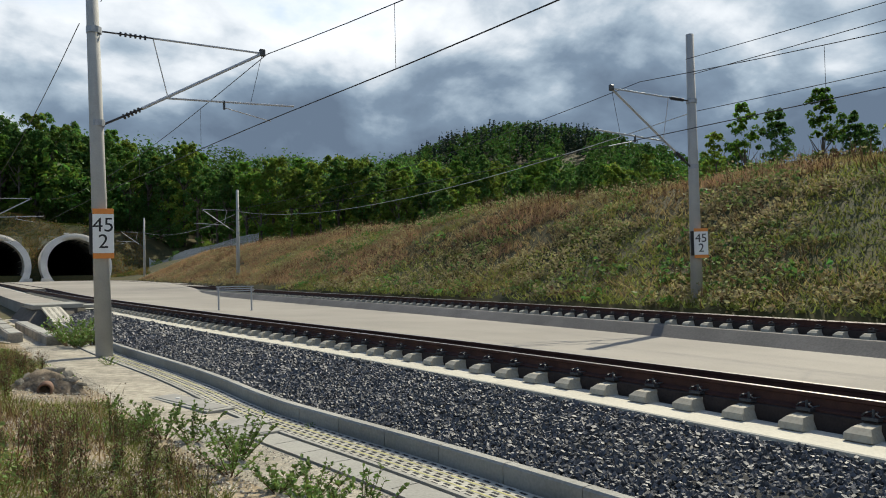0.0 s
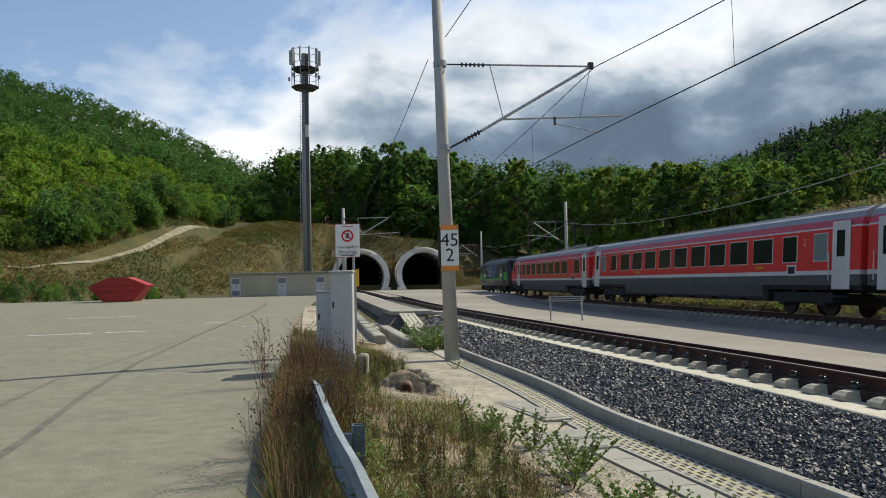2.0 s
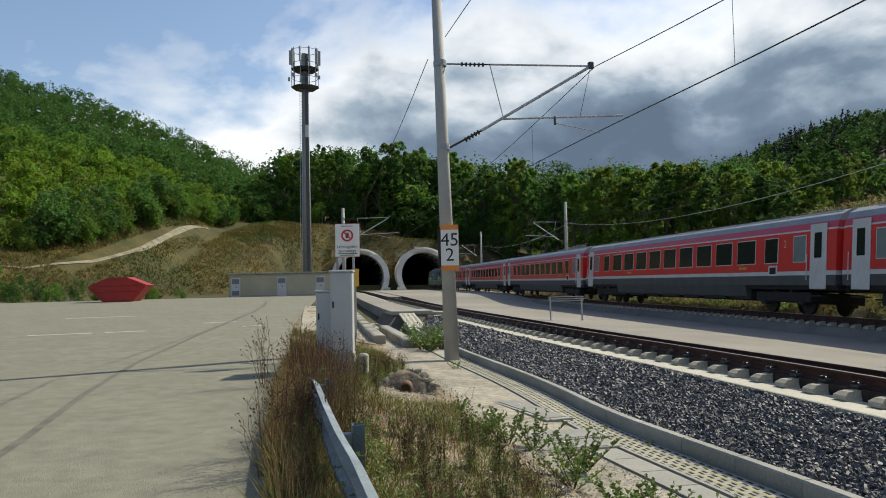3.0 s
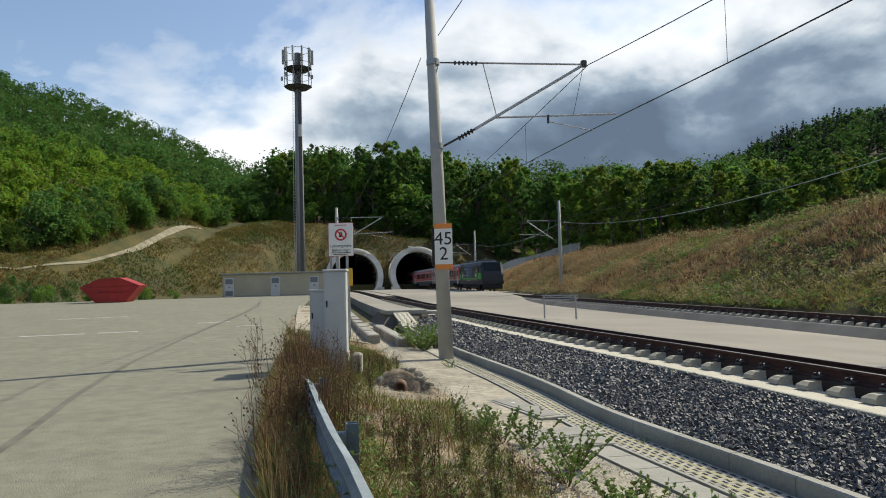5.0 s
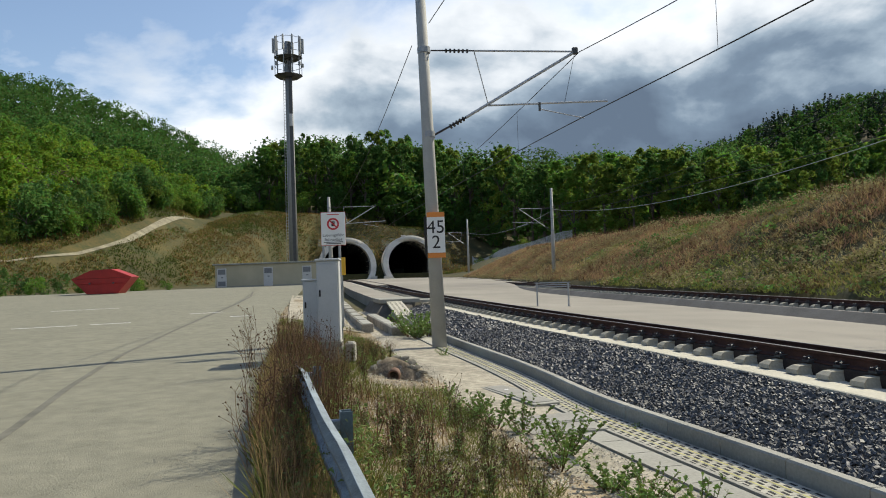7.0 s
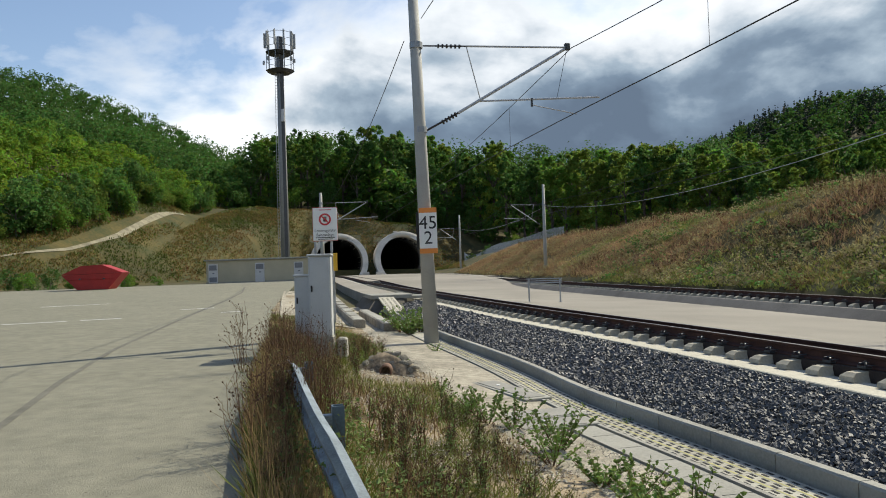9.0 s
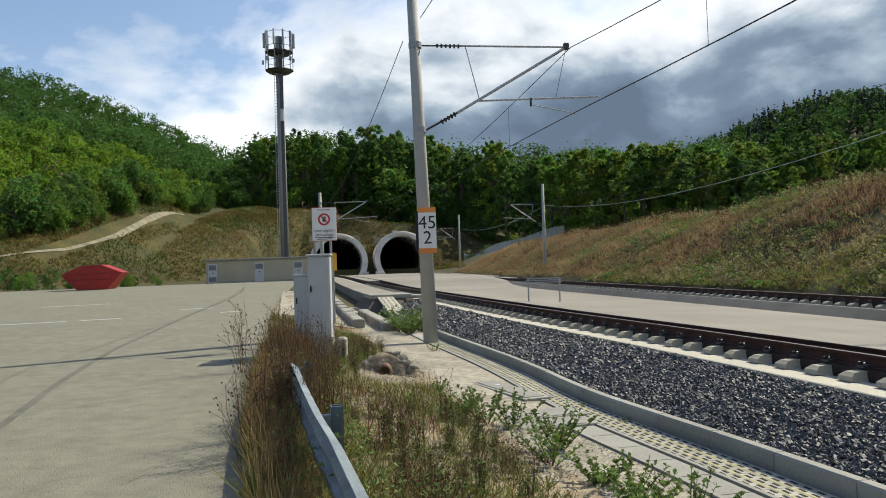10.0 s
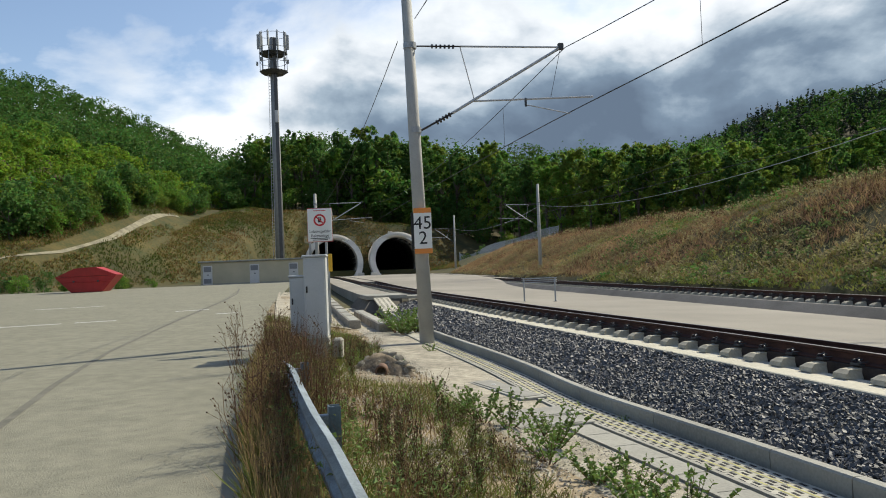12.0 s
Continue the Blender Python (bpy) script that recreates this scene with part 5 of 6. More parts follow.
def scatter_trees():
    kinds = [
        tree("beech_tree", 21, 7.4, 3000, 0.30, M_LEAF, 1, 0.04, label="tall beech with a full green crown at the wood's edge"),
        tree("beech_tree", 19, 6.6, 2700, 0.30, M_LEAFD, 2, 0.04, label="tall dark green broadleaf tree at the wood's edge"),
        tree("ash_tree", 22, 5.6, 2500, 0.29, M_LEAFD, 3, 0.06, label="slender green ash with an open crown"),
        tree("maple_tree", 16, 6.8, 2500, 0.28, M_LEAFY, 4, 0.02, label="yellowing maple with a broad low crown"),
        tree("oak_tree", 17, 8.2, 3000, 0.30, M_LEAFD, 5, 0.02, label="broad dark green oak with a dense crown"),
    ]
    HEIGHT = {k.name.split(".")[0] + str(i): h * 1.0 for i, (k, h) in enumerate(zip(kinds, (21, 19, 22, 16, 17)))}
    small = [
        tree("hazel_shrub", 5.5, 6.0, 900, 0.22, M_LEAF, 6, 0.02, label="bushy green shrub at the wood's edge"),
        tree("willow_shrub", 4.2, 5.0, 800, 0.20, M_LEAFY, 7, 0.02, label="light green shrub at the wood's edge"),
        tree("thorn_shrub", 6.5, 7.0, 1000, 0.23, M_LEAFD, 8, 0.02, label="dark green thorn shrub at the wood's edge"),
    ]
    rng = random.Random(3)
    used = set()
    def put(t, x, y, s, sink=0.3):
        m = Matrix.Translation((x, y, float(ground_z(x, y)) - sink)) @ pose(0, 0, 0, 0, 0, rng.uniform(0, 360))
        if t.name not in used:
            used.add(t.name)
            t.matrix_basis = m
            t.scale = (s, s, s)
            return
        ob = copy_thing(t, m)
        ob.scale = (s, s, s * rng.uniform(0.92, 1.1))
    # the wood's edge behind the portals, from the western hill to the bank in the east
    x = -60.0
    while x < 150:
        edge = float(np.interp(x, [-60, -34, -20, 0, 12, 30, 60, 150], [190, 202, 204, 203, 194, 164, 141, 132]))
        for row in range(3):
            k = rng.choice(kinds[:4] if row else kinds)
            px, py = x + rng.uniform(-2, 2), edge + row * 7.5 + rng.uniform(-2, 2)
            full = (float(wood_top(px, py)) - float(ground_z(px, py))) / HEIGHT[k.name.split(".")[0] + str(kinds.index(k))]
            put(k, px, py, max(0.3, full * rng.uniform(0.84, 1.0)))
        for _ in range(2):
            put(rng.choice(small), x + rng.uniform(-3, 3), edge - 4 + rng.uniform(-2.5, 2.5), rng.uniform(0.6, 1.25))
        x += rng.uniform(3.5, 4.9)
    # trees on the crest of the bank
    for x, y, s in ((40, 42, 0.34), (44, 40, 0.42), (47, 46, 0.38), (50, 41, 0.44), (53, 36, 0.46), (57, 44, 0.46), (60, 36, 0.5), (64, 48, 0.5), (58, 58, 0.46), (49, 62, 0.4), (56, 72, 0.46), (48, 82, 0.45), (44, 92, 0.5), (68, 38, 0.55), (38, 47, 0.25)):
        put(rng.choice((kinds[0], kinds[3], kinds[4])), x, y, s * rng.uniform(0.9, 1.1))
    # shrubs in front of the western hill
    for i in range(85):
        y = rng.uniform(84, 170)
        put(rng.choice(small), -west_edge(y) + rng.uniform(-5, 2.0), y, rng.uniform(0.6, 1.25))
    # single shrubs in the meadow
    for x, y, s in ((-34, 118, 0.7), (-31.5, 120, 0.5), (-40, 74, 0.35), (-44, 70, 0.4), (-36.5, 72, 0.3), (-34, 78, 0.35), (-48, 72, 0.4), (-30.5, 77, 0.25), (5, 160, 0.6), (8, 155, 0.5), (-38, 66, 0.35), (-42, 67, 0.42), (-46, 66, 0.45), (-50, 74, 0.5), (-39.5, 70, 0.3), (-52, 80, 0.5), (-33, 75, 0.28), (-56, 84, 0.5), (-47, 79, 0.4), (-42, 82, 0.35), (-36, 84, 0.3), (-27, 110, 0.3), (-38, 125, 0.35), (-24, 132, 0.3)):
        put(rng.choice(small), x, y, s)


scatter_trees()


def far_wood(name, xs, ys, keep, spacing, n, size, material, label, h=(11, 16), seed=0, conifer=False, under=False):
    rng = np.random.default_rng(seed)
    V, F, c = [], [], 0
    gx, gy = np.meshgrid(np.arange(*xs, spacing), np.arange(*ys, spacing), indexing="ij")
    px, py = gx.ravel() + rng.uniform(-0.45, 0.45, gx.size) * spacing, gy.ravel() + rng.uniform(-0.45, 0.45, gx.size) * spacing
    ok = keep(px, py) & (rng.uniform(0, 1, px.size) < 0.93)
    px, py = px[ok], py[ok]
    pz = ground_z(px, py)
    for x, y, z in zip(px, py, pz):
        hh = rng.uniform(*h)
        if under:
            hh = max(min(hh, (float(wood_top(x, y)) - z) * rng.uniform(0.86, 1.0)), 5.5)
        q, d = (spruce(hh * 1.3, hh * 0.34, n, rng.integers(1 << 30)), None) if conifer else crown_points(n, hh, hh * rng.uniform(0.62, 0.85), rng, 0.05, 12)
        v, f = leaf_quads(q + (x, y, z), size, rng, d)
        V.append(v)
        F.append(f + c)
        c += len(v)
    tagged(quick(name, np.concatenate(V), np.concatenate(F), material), label, "wood", kind="stuff")


def west(x, y):
    u = -x
    edge = west_edge(y) + 3
    return (u > edge) & (u < 0.75 * y + 32) & (ground_z(x, y) > 4)


tone = lambda x, y, k: np.sin(x * 0.061 + k) * np.cos(y * 0.047 + 2 * k) + 0.5 * np.sin(x * 0.17 - y * 0.13 + k)
# lit copy of the leaf material: sunlight on this slope is in the colour
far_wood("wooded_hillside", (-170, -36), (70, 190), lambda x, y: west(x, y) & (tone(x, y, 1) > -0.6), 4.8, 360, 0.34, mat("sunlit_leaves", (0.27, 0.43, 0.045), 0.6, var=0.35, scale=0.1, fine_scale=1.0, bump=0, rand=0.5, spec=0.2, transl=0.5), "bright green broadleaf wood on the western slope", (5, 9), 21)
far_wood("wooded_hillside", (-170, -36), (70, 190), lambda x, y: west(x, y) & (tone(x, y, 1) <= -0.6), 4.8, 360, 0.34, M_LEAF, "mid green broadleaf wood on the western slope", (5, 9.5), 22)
far_wood("wooded_hillside", (-260, -40), (190, 346), lambda x, y: west(x, y) & (ground_z(x, y) < 118), 6.2, 230, 0.50, M_OLD, "dark green broadleaf wood on the far western hill", (10, 15), 23)
east_zone = lambda x, y: (x > -0.15 * y) & (x < 0.95 * y + 30) & (y < 560) & (np.hypot(x, y) > 190) & (y > 150 - 0.25 * np.clip(x, 0, 300))
far_wood("wooded_ridge", (-60, 420), (100, 330), lambda x, y: east_zone(x, y) & (tone(x, y, 3) > -0.2), 8.0, 175, 0.70, M_OLD, "dark green broadleaf wood on the eastern slope", (12, 18), 31, under=True)
far_wood("wooded_ridge", (-60, 420), (100, 330), lambda x, y: east_zone(x, y) & (tone(x, y, 3) <= -0.2), 8.0, 155, 0.86, M_LEAF, "mid green broadleaf wood on the eastern slope", (12, 17), 32, under=True)
far_wood("wooded_ridge", (0, 520), (330, 520), lambda x, y: east_zone(x, y) & (tone(x, y, 5) > -0.3), 9.0, 130, 0.95, M_OLD, "far dark green wood on the eastern hill", (12, 17), 33)
far_wood("wood_behind_portals", (-60, 100), (206, 285), lambda x, y: (y > 222 - 0.2 * np.clip(x, 0, 200)), 6.5, 330, 0.52, M_LEAFD, "dense dark green wood behind the portals", (20, 26), 35, under=True)
far_wood("far_wood_edge", (330, 760), (240, 520), lambda x, y: (x > 0.85 * y + 20) & (x < 1.55 * y), 12.0, 90, 1.3, M_LEAFD, "far green wood on the low eastern ridge", (13, 20), 36)
far_wood("spruce_stand", (60, 460), (380, 540), lambda x, y: (x > 0.30 * y) & (x < 0.95 * y) & (ground_z(x, y) > 62) & (tone(x, y, 5) <= 0.35), 8.0, 130, 0.75, M_NEEDLE, "dark spruces along the eastern skyline", (12, 17), 34, True)


# ---- grass ----
def blades(n, place, height, width, lean, seed):
    """Thin grass blades as single bent triangles, three to a tuft."""
    rng = np.random.default_rng(seed)
    p = place(n, rng)
    n = len(p)
    p = np.repeat(p, 3, 0) + np.concatenate([rng.normal(0, width * 2.2, (3 * n, 2)), np.zeros((3 * n, 1))], 1)
    h = height * rng.uniform(0.45, 1.25, (3 * n, 1))
    a = rng.uniform(0, 6.283, 3 * n)
    side = np.stack([np.cos(a), np.sin(a), 0 * a], -1) * width * rng.uniform(0.6, 1.4, (3 * n, 1))
    tip = np.concatenate([rng.normal(0, lean, (3 * n, 2)) * h, h], 1)
    v = np.stack([p - side, p + side, p + tip], 1).reshape(-1, 3)
    return v, np.arange(9 * n).reshape(-1, 3)


def bank_place(test, y0, y1, q0=1.9, q1=17.0):
    def go(n, rng):
        y = y0 + (y1 - y0) * rng.uniform(0, 1, n) ** 1.3
        q = rng.uniform(q0, q1, n)
        x = FAR(y) + q
        k = test(x, y, q)
        return np.stack([x, y, ground_z(x, y) - 0.03], -1)[k]
    return go


patch = lambda x, y: np.sin(x * 0.55 + y * 0.21) + np.sin(y * 0.38 - x * 0.33) + 0.6 * np.sin(x * 1.3 + y * 0.9)


def stuff(name, vf, material, label):
    tagged(quick(name, *vf, material), label, "grass", kind="stuff")


stuff("bank_grass", blades(30000, bank_place(lambda x, y, q: (patch(x, y) < 0.7 - y * 0.022) | ((q < 4.5) & (y < 55)), 2, 75), 0.24, 0.028, 0.8, 41), M_GREEN, "green grass and herbs on the railway bank")
stuff("bank_dry_grass", blades(36000, bank_place(lambda x, y, q: (patch(x, y) > 0.2 - y * 0.03) & (q > 2.6), 2, 125), 0.28, 0.028, 0.8, 42), M_DRY, "dry straw-coloured grass on the railway bank")
stuff("bank_reddish_grass", blades(40000, bank_place(lambda x, y, q: ((y > 34) & (patch(x, y) > 2.3 - y * 0.036) & (q > 3)) | ((q > 12) & (patch(x, y) > 0.9)), 4, 125), 0.40, 0.028, 0.7, 43), M_RUST, "reddish dry seed-head grass on the railway bank")
stuff("bank_stalks", blades(6500, bank_place(lambda x, y, q: (q > 11.5) | (patch(x, y) > 1.6), 4, 120), 0.95, 0.018, 0.2, 44), M_STALK, "tall brown dry stalks along the crest of the bank")


def bank_herbs(n, test, size, seed, material, label):
    rng = np.random.default_rng(seed)
    p = bank_place(test, 3, 115)(n, rng)
    k = np.repeat(rng.uniform(0.5, 1.5, (len(p), 1)), 14, 0)
    c = np.repeat(p, 14, 0) + (rng.normal(0, 1, (len(p) * 14, 3)) * (0.22, 0.22, 0.14) + (0, 0, 0.27)) * k
    stuff("bank_herbs", leaf_quads(c, size, rng), material, label)


bank_herbs(3000, lambda x, y, q: (patch(x * 1.7, y * 1.7) > 0.4) & (y < 62 + 20 * np.sin(x)), 0.10, 45, M_WEEDL, "green herb clumps on the railway bank")
bank_herbs(6500, lambda x, y, q: patch(x * 1.3 + 4, y * 1.5) > 0.1, 0.085, 46, mat("faded_herbs", (0.37, 0.32, 0.165), 0.9, var=0.3, scale=0.3, fine_scale=3, bump=0, rand=0.5, transl=0.3, spec=0.15), "faded pale herb clumps on the railway bank")
bank_herbs(1300, lambda x, y, q: patch(x * 1.1 - 3, y * 1.9) > 0.8, 0.08, 47, M_STALK, "brown withered herb clumps on the railway bank")


bank_herbs(750, lambda x, y, q: (patch(x * 0.9 + 1, y * 0.8 + 2) > 0.7) & (y < 70), 0.12, 48, M_LEAFD, "dark green bramble clumps on the railway bank")


def meadow_place(test):
    def go(n, rng):
        x, y = rng.uniform(-75, 3, n), rng.uniform(66, 192, n)
        z = ground_z(x, y)
        k = (z > 0.985) & test(x, y) & ((np.abs(x - NEAR(y)) > 5.5) & (np.abs(x - FAR(y)) > 5.5) | (z > 9.5)) & ~((np.abs(x + 20.4) < 6.2) & (np.abs(y - 82) < 3)) & ((np.abs(x + 54.2) > 1.3) | (y < 96))
        tun = (y > 168) | (x < NEAR(y) - 6) | (x > FAR(y) + 5)
        return np.stack([x, y, z - 0.03], -1)[k & tun]
    return go


M_DRYM = mat("meadow_straw", (0.20, 0.14, 0.05), 0.9, var=0.3, scale=0.3, fine_scale=3, bump=0, rand=0.5, transl=0.3, spec=0.15)
M_GREENM = mat("meadow_green", (0.070, 0.095, 0.020), 0.9, var=0.3, scale=0.3, fine_scale=3, bump=0, rand=0.5, transl=0.3, spec=0.15)
M_RUSTM = mat("meadow_rust", (0.20, 0.105, 0.045), 0.9, var=0.3, scale=0.3, fine_scale=3, bump=0, rand=0.5, transl=0.3, spec=0.15)
stuff("meadow_dry_grass", blades(60000, meadow_place(lambda x, y: patch(x * 0.5, y * 0.5) > -0.8), 0.42, 0.06, 0.6, 51), M_DRYM, "dry pale grass on the meadow slope")
stuff("meadow_green_grass", blades(52000, meadow_place(lambda x, y: (patch(x * 0.4, y * 0.4) < 0.0) | (y < 84)), 0.42, 0.06, 0.6, 52), M_GREENM, "green grass on the meadow slope")
stuff("meadow_reddish_grass", blades(22000, meadow_place(lambda x, y: (x > -44) & (patch(x, y) > 0.5)), 0.5, 0.06, 0.6, 53), M_RUSTM, "reddish dry grass on the meadow slope")


stuff("meadow_edge_grass", blades(40000, meadow_place(lambda x, y: (x < -43) | (patch(x * 0.3 + 2, y * 0.3) < -0.4)), 0.36, 0.06, 0.7, 54), mat("meadow_edge_green", (0.115, 0.15, 0.03), 0.9, var=0.3, scale=0.3, fine_scale=3, bump=0, rand=0.5, transl=0.3, spec=0.15), "fresh green grass along the edge of the wood")


def make_path():
    p = [(-66, 80), (-56.1, 91.2), (-55.3, 96), (-53.6, 103.6), (-53.3, 110.1), (-52.9, 118.6), (-53.3, 125), (-54.0, 133), (-54.9, 141.9), (-55.6, 150.4), (-55.8, 156)]
    q = np.array(p, dtype=float)
    t = np.linspace(0, len(p) - 1, 60)
    px, py = np.interp(t, range(len(p)), q[:, 0]), np.interp(t, range(len(p)), q[:, 1])
    dx, dy = np.gradient(px), np.gradient(py)
    L = np.hypot(dx, dy)
    v = []
    for i in range(60):
        w = float(np.interp(py[i], [80, 96, 110, 125, 156], [0.14, 0.2, 0.34, 0.46, 0.55])) * (1 + 0.15 * math.sin(i * 0.45) + 0.1 * math.sin(i * 0.21))
        for o in (-w, 0.0, w):
            x, y = px[i] + dy[i] / L[i] * o, py[i] - dx[i] / L[i] * o
            v.append((x, y, float(ground_z(x, y)) + 0.10))
    f = [(3 * i + j, 3 * i + j + 1, 3 * i + j + 4, 3 * i + j + 3) for i in range(59) for j in range(2)]
    tagged(quick("footpath", v, f, mat("pale_track", (0.29, 0.265, 0.19), 0.95, var=0.4, scale=0.6, fine_scale=8)), "pale gravel field track climbing to the wood", "path", kind="structure")


make_path()


# ---- verge plants ----
def verge_place(y0, y1, test, o0=-8.9, o1=-5.4):
    def go(n, rng):
        y = y0 + (y1 - y0) * rng.uniform(0, 1, n) ** 1.4
        w = rng.uniform(0, 1, n)
        lo, hi = LOT(y) + 0.06, NEAR(y) - 5.5
        x = lo + (hi - lo) * w
        clear = (np.hypot((x + 1.05) * 1.4, (y - 13.4) * 0.9) > 1.0)
        return np.stack([x, y, ground_z(x, y) - 0.01], -1)[test(x, y, w) & clear]
    return go


stuff("verge_green_grass", blades(26000, verge_place(0.9, 26, lambda x, y, w: (w < 0.82) & (patch(x * 2, y * 2) < 0.3)), 0.13, 0.007, 0.8, 61), M_GREEN, "short green grass on the verge")
stuff("verge_dry_grass", blades(8500, verge_place(0.9, 30, lambda x, y, w: (w < 0.80) & (patch(x * 2, y * 2) > 0.1)), 0.17, 0.006, 0.8, 62), M_DRY, "short dry grass on the verge")
stuff("verge_stalks", blades(1700, verge_place(1.2, 30, lambda x, y, w: (w < 0.7) & (patch(x * 2, y * 2) > 0.1)), 0.55, 0.005, 0.25, 63), M_STALK, "thin brown dry stalks on the verge")


def edge_place(y0, y1, d0, d1):
    def go(n, rng):
        y = rng.uniform(y0, y1, n)
        x = LOT(y) + rng.uniform(d0, d1, n)
        return np.stack([x, y, ground_z(x, y) - 0.01], -1)
    return go


stuff("edge_straw", blades(2300, edge_place(3.2, 16, -0.04, 0.5), 0.42, 0.006, 0.25, 64), M_STRAW, "straw-coloured dry grass along the yard's edge")
stuff("edge_green", blades(3400, edge_place(2.6, 16, -0.06, 0.75), 0.30, 0.010, 0.4, 65), M_GREEN, "green grass along the yard's edge")
stuff("edge_stalks", blades(260, edge_place(7.0, 15.5, 0.2, 0.9), 0.95, 0.006, 0.18, 66), M_STALK, "tall brown stalks along the yard's edge")


def dry_weed(h, seed, stems, heads, material, label, leaves=0):
    """A dry branching weed with seed heads."""
    rng = random.Random(seed)
    w = empty("dry_weed", (0, 0, 0), label, "weed", "weeds on the verge")
    bm, bh, bl = bmesh.new(), bmesh.new(), bmesh.new()
    for i in range(stems):
        a, l = rng.uniform(0, 6.28), rng.uniform(0.05, 0.25)
        p = Vector((rng.uniform(-0.08, 0.08), rng.uniform(-0.08, 0.08), 0))
        d = Vector((math.cos(a) * l, math.sin(a) * l, 1)).normalized()
        sl = h * rng.uniform(0.6, 1.0)
        last = p
        for k in range(3):
            q = p + d * sl * (k + 1) / 3 + Vector((rng.uniform(-0.03, 0.03), rng.uniform(-0.03, 0.03), 0))
            tube(last, q, 0.005 - 0.001 * k, 0.004 - 0.001 * k, 4, bm)
            last = q
            if k:
                for b in range(heads):
                    o = rng.uniform(0.1, 1.0) * sl / 3
                    s0 = q - d * o
                    e = s0 + Vector((rng.uniform(-0.16, 0.16), rng.uniform(-0.16, 0.16), rng.uniform(0.05, 0.2))) * h
                    tube(s0, e, 0.0025, 0.0015, 3, bm)
                    bmesh.ops.create_icosphere(bh, subdivisions=1, radius=rng.uniform(0.007, 0.014), matrix=Matrix.Translation(e))
        for b in range(leaves):
            z = rng.uniform(0.02, 0.7) * sl
            c = p + d * z
            e = Vector((rng.uniform(-1, 1), rng.uniform(-1, 1), rng.uniform(-0.2, 0.6))).normalized() * rng.uniform(0.05, 0.12)
            s_ = e.cross(Vector((0, 0, 1))).normalized() * 0.018
            vs = [bl.verts.new(x) for x in (c, c + e * 0.5 + s_, c + e, c + e * 0.5 - s_)]
            bl.faces.new(vs)
    tagged(part("stem_tuft", bm, material, w), "thin dry stems", kind="stuff")
    tagged(part("seed_head", bh, M_STALK if material != M_STALK else mat("seed_brown", (0.115, 0.07, 0.042), 0.9, var=0.3), w), "dark seed heads", kind="stuff")
    if leaves:
        tagged(part("foliage", bl, M_WEEDL, w), "small green leaves", kind="stuff")
    return w


def shrub(h, seed, label):
    rng = random.Random(seed)
    s = empty("sapling", (0, 0, 0), label, "shrub", "young shrubs on the verge")
    bm, bl = bmesh.new(), bmesh.new()
    for i in range(13):
        a, l = rng.uniform(0, 6.28), rng.uniform(0.3, 1.3)
        d = Vector((math.cos(a) * l, math.sin(a) * l, 1)).normalized()
        sl = h * rng.uniform(0.6, 1.1)
        tube((0, 0, 0), d * sl, 0.006, 0.002, 4, bm)
        for k in range(36):
            c = d * sl * rng.uniform(0.2, 1.02)
            e = Vector((rng.uniform(-1, 1), rng.uniform(-1, 1), rng.uniform(-0.1, 0.8))).normalized() * rng.uniform(0.035, 0.068)
            sd = e.cross(Vector((rng.uniform(-1, 1), rng.uniform(-1, 1), 1))).normalized() * e.length * 0.30
            up = Vector((0, 0, 0.012))
            vs = [bl.verts.new(x) for x in (c, c + e * 0.45 + sd + up, c + e, c + e * 0.45 - sd + up)]
            bl.faces.new(vs)
    tagged(part("stem_tuft", bm, M_STALK, s), "thin woody stems", kind="stuff")
    tagged(part("foliage", bl, M_SHRUB, s), "fresh green leaves", kind="stuff")
    return s


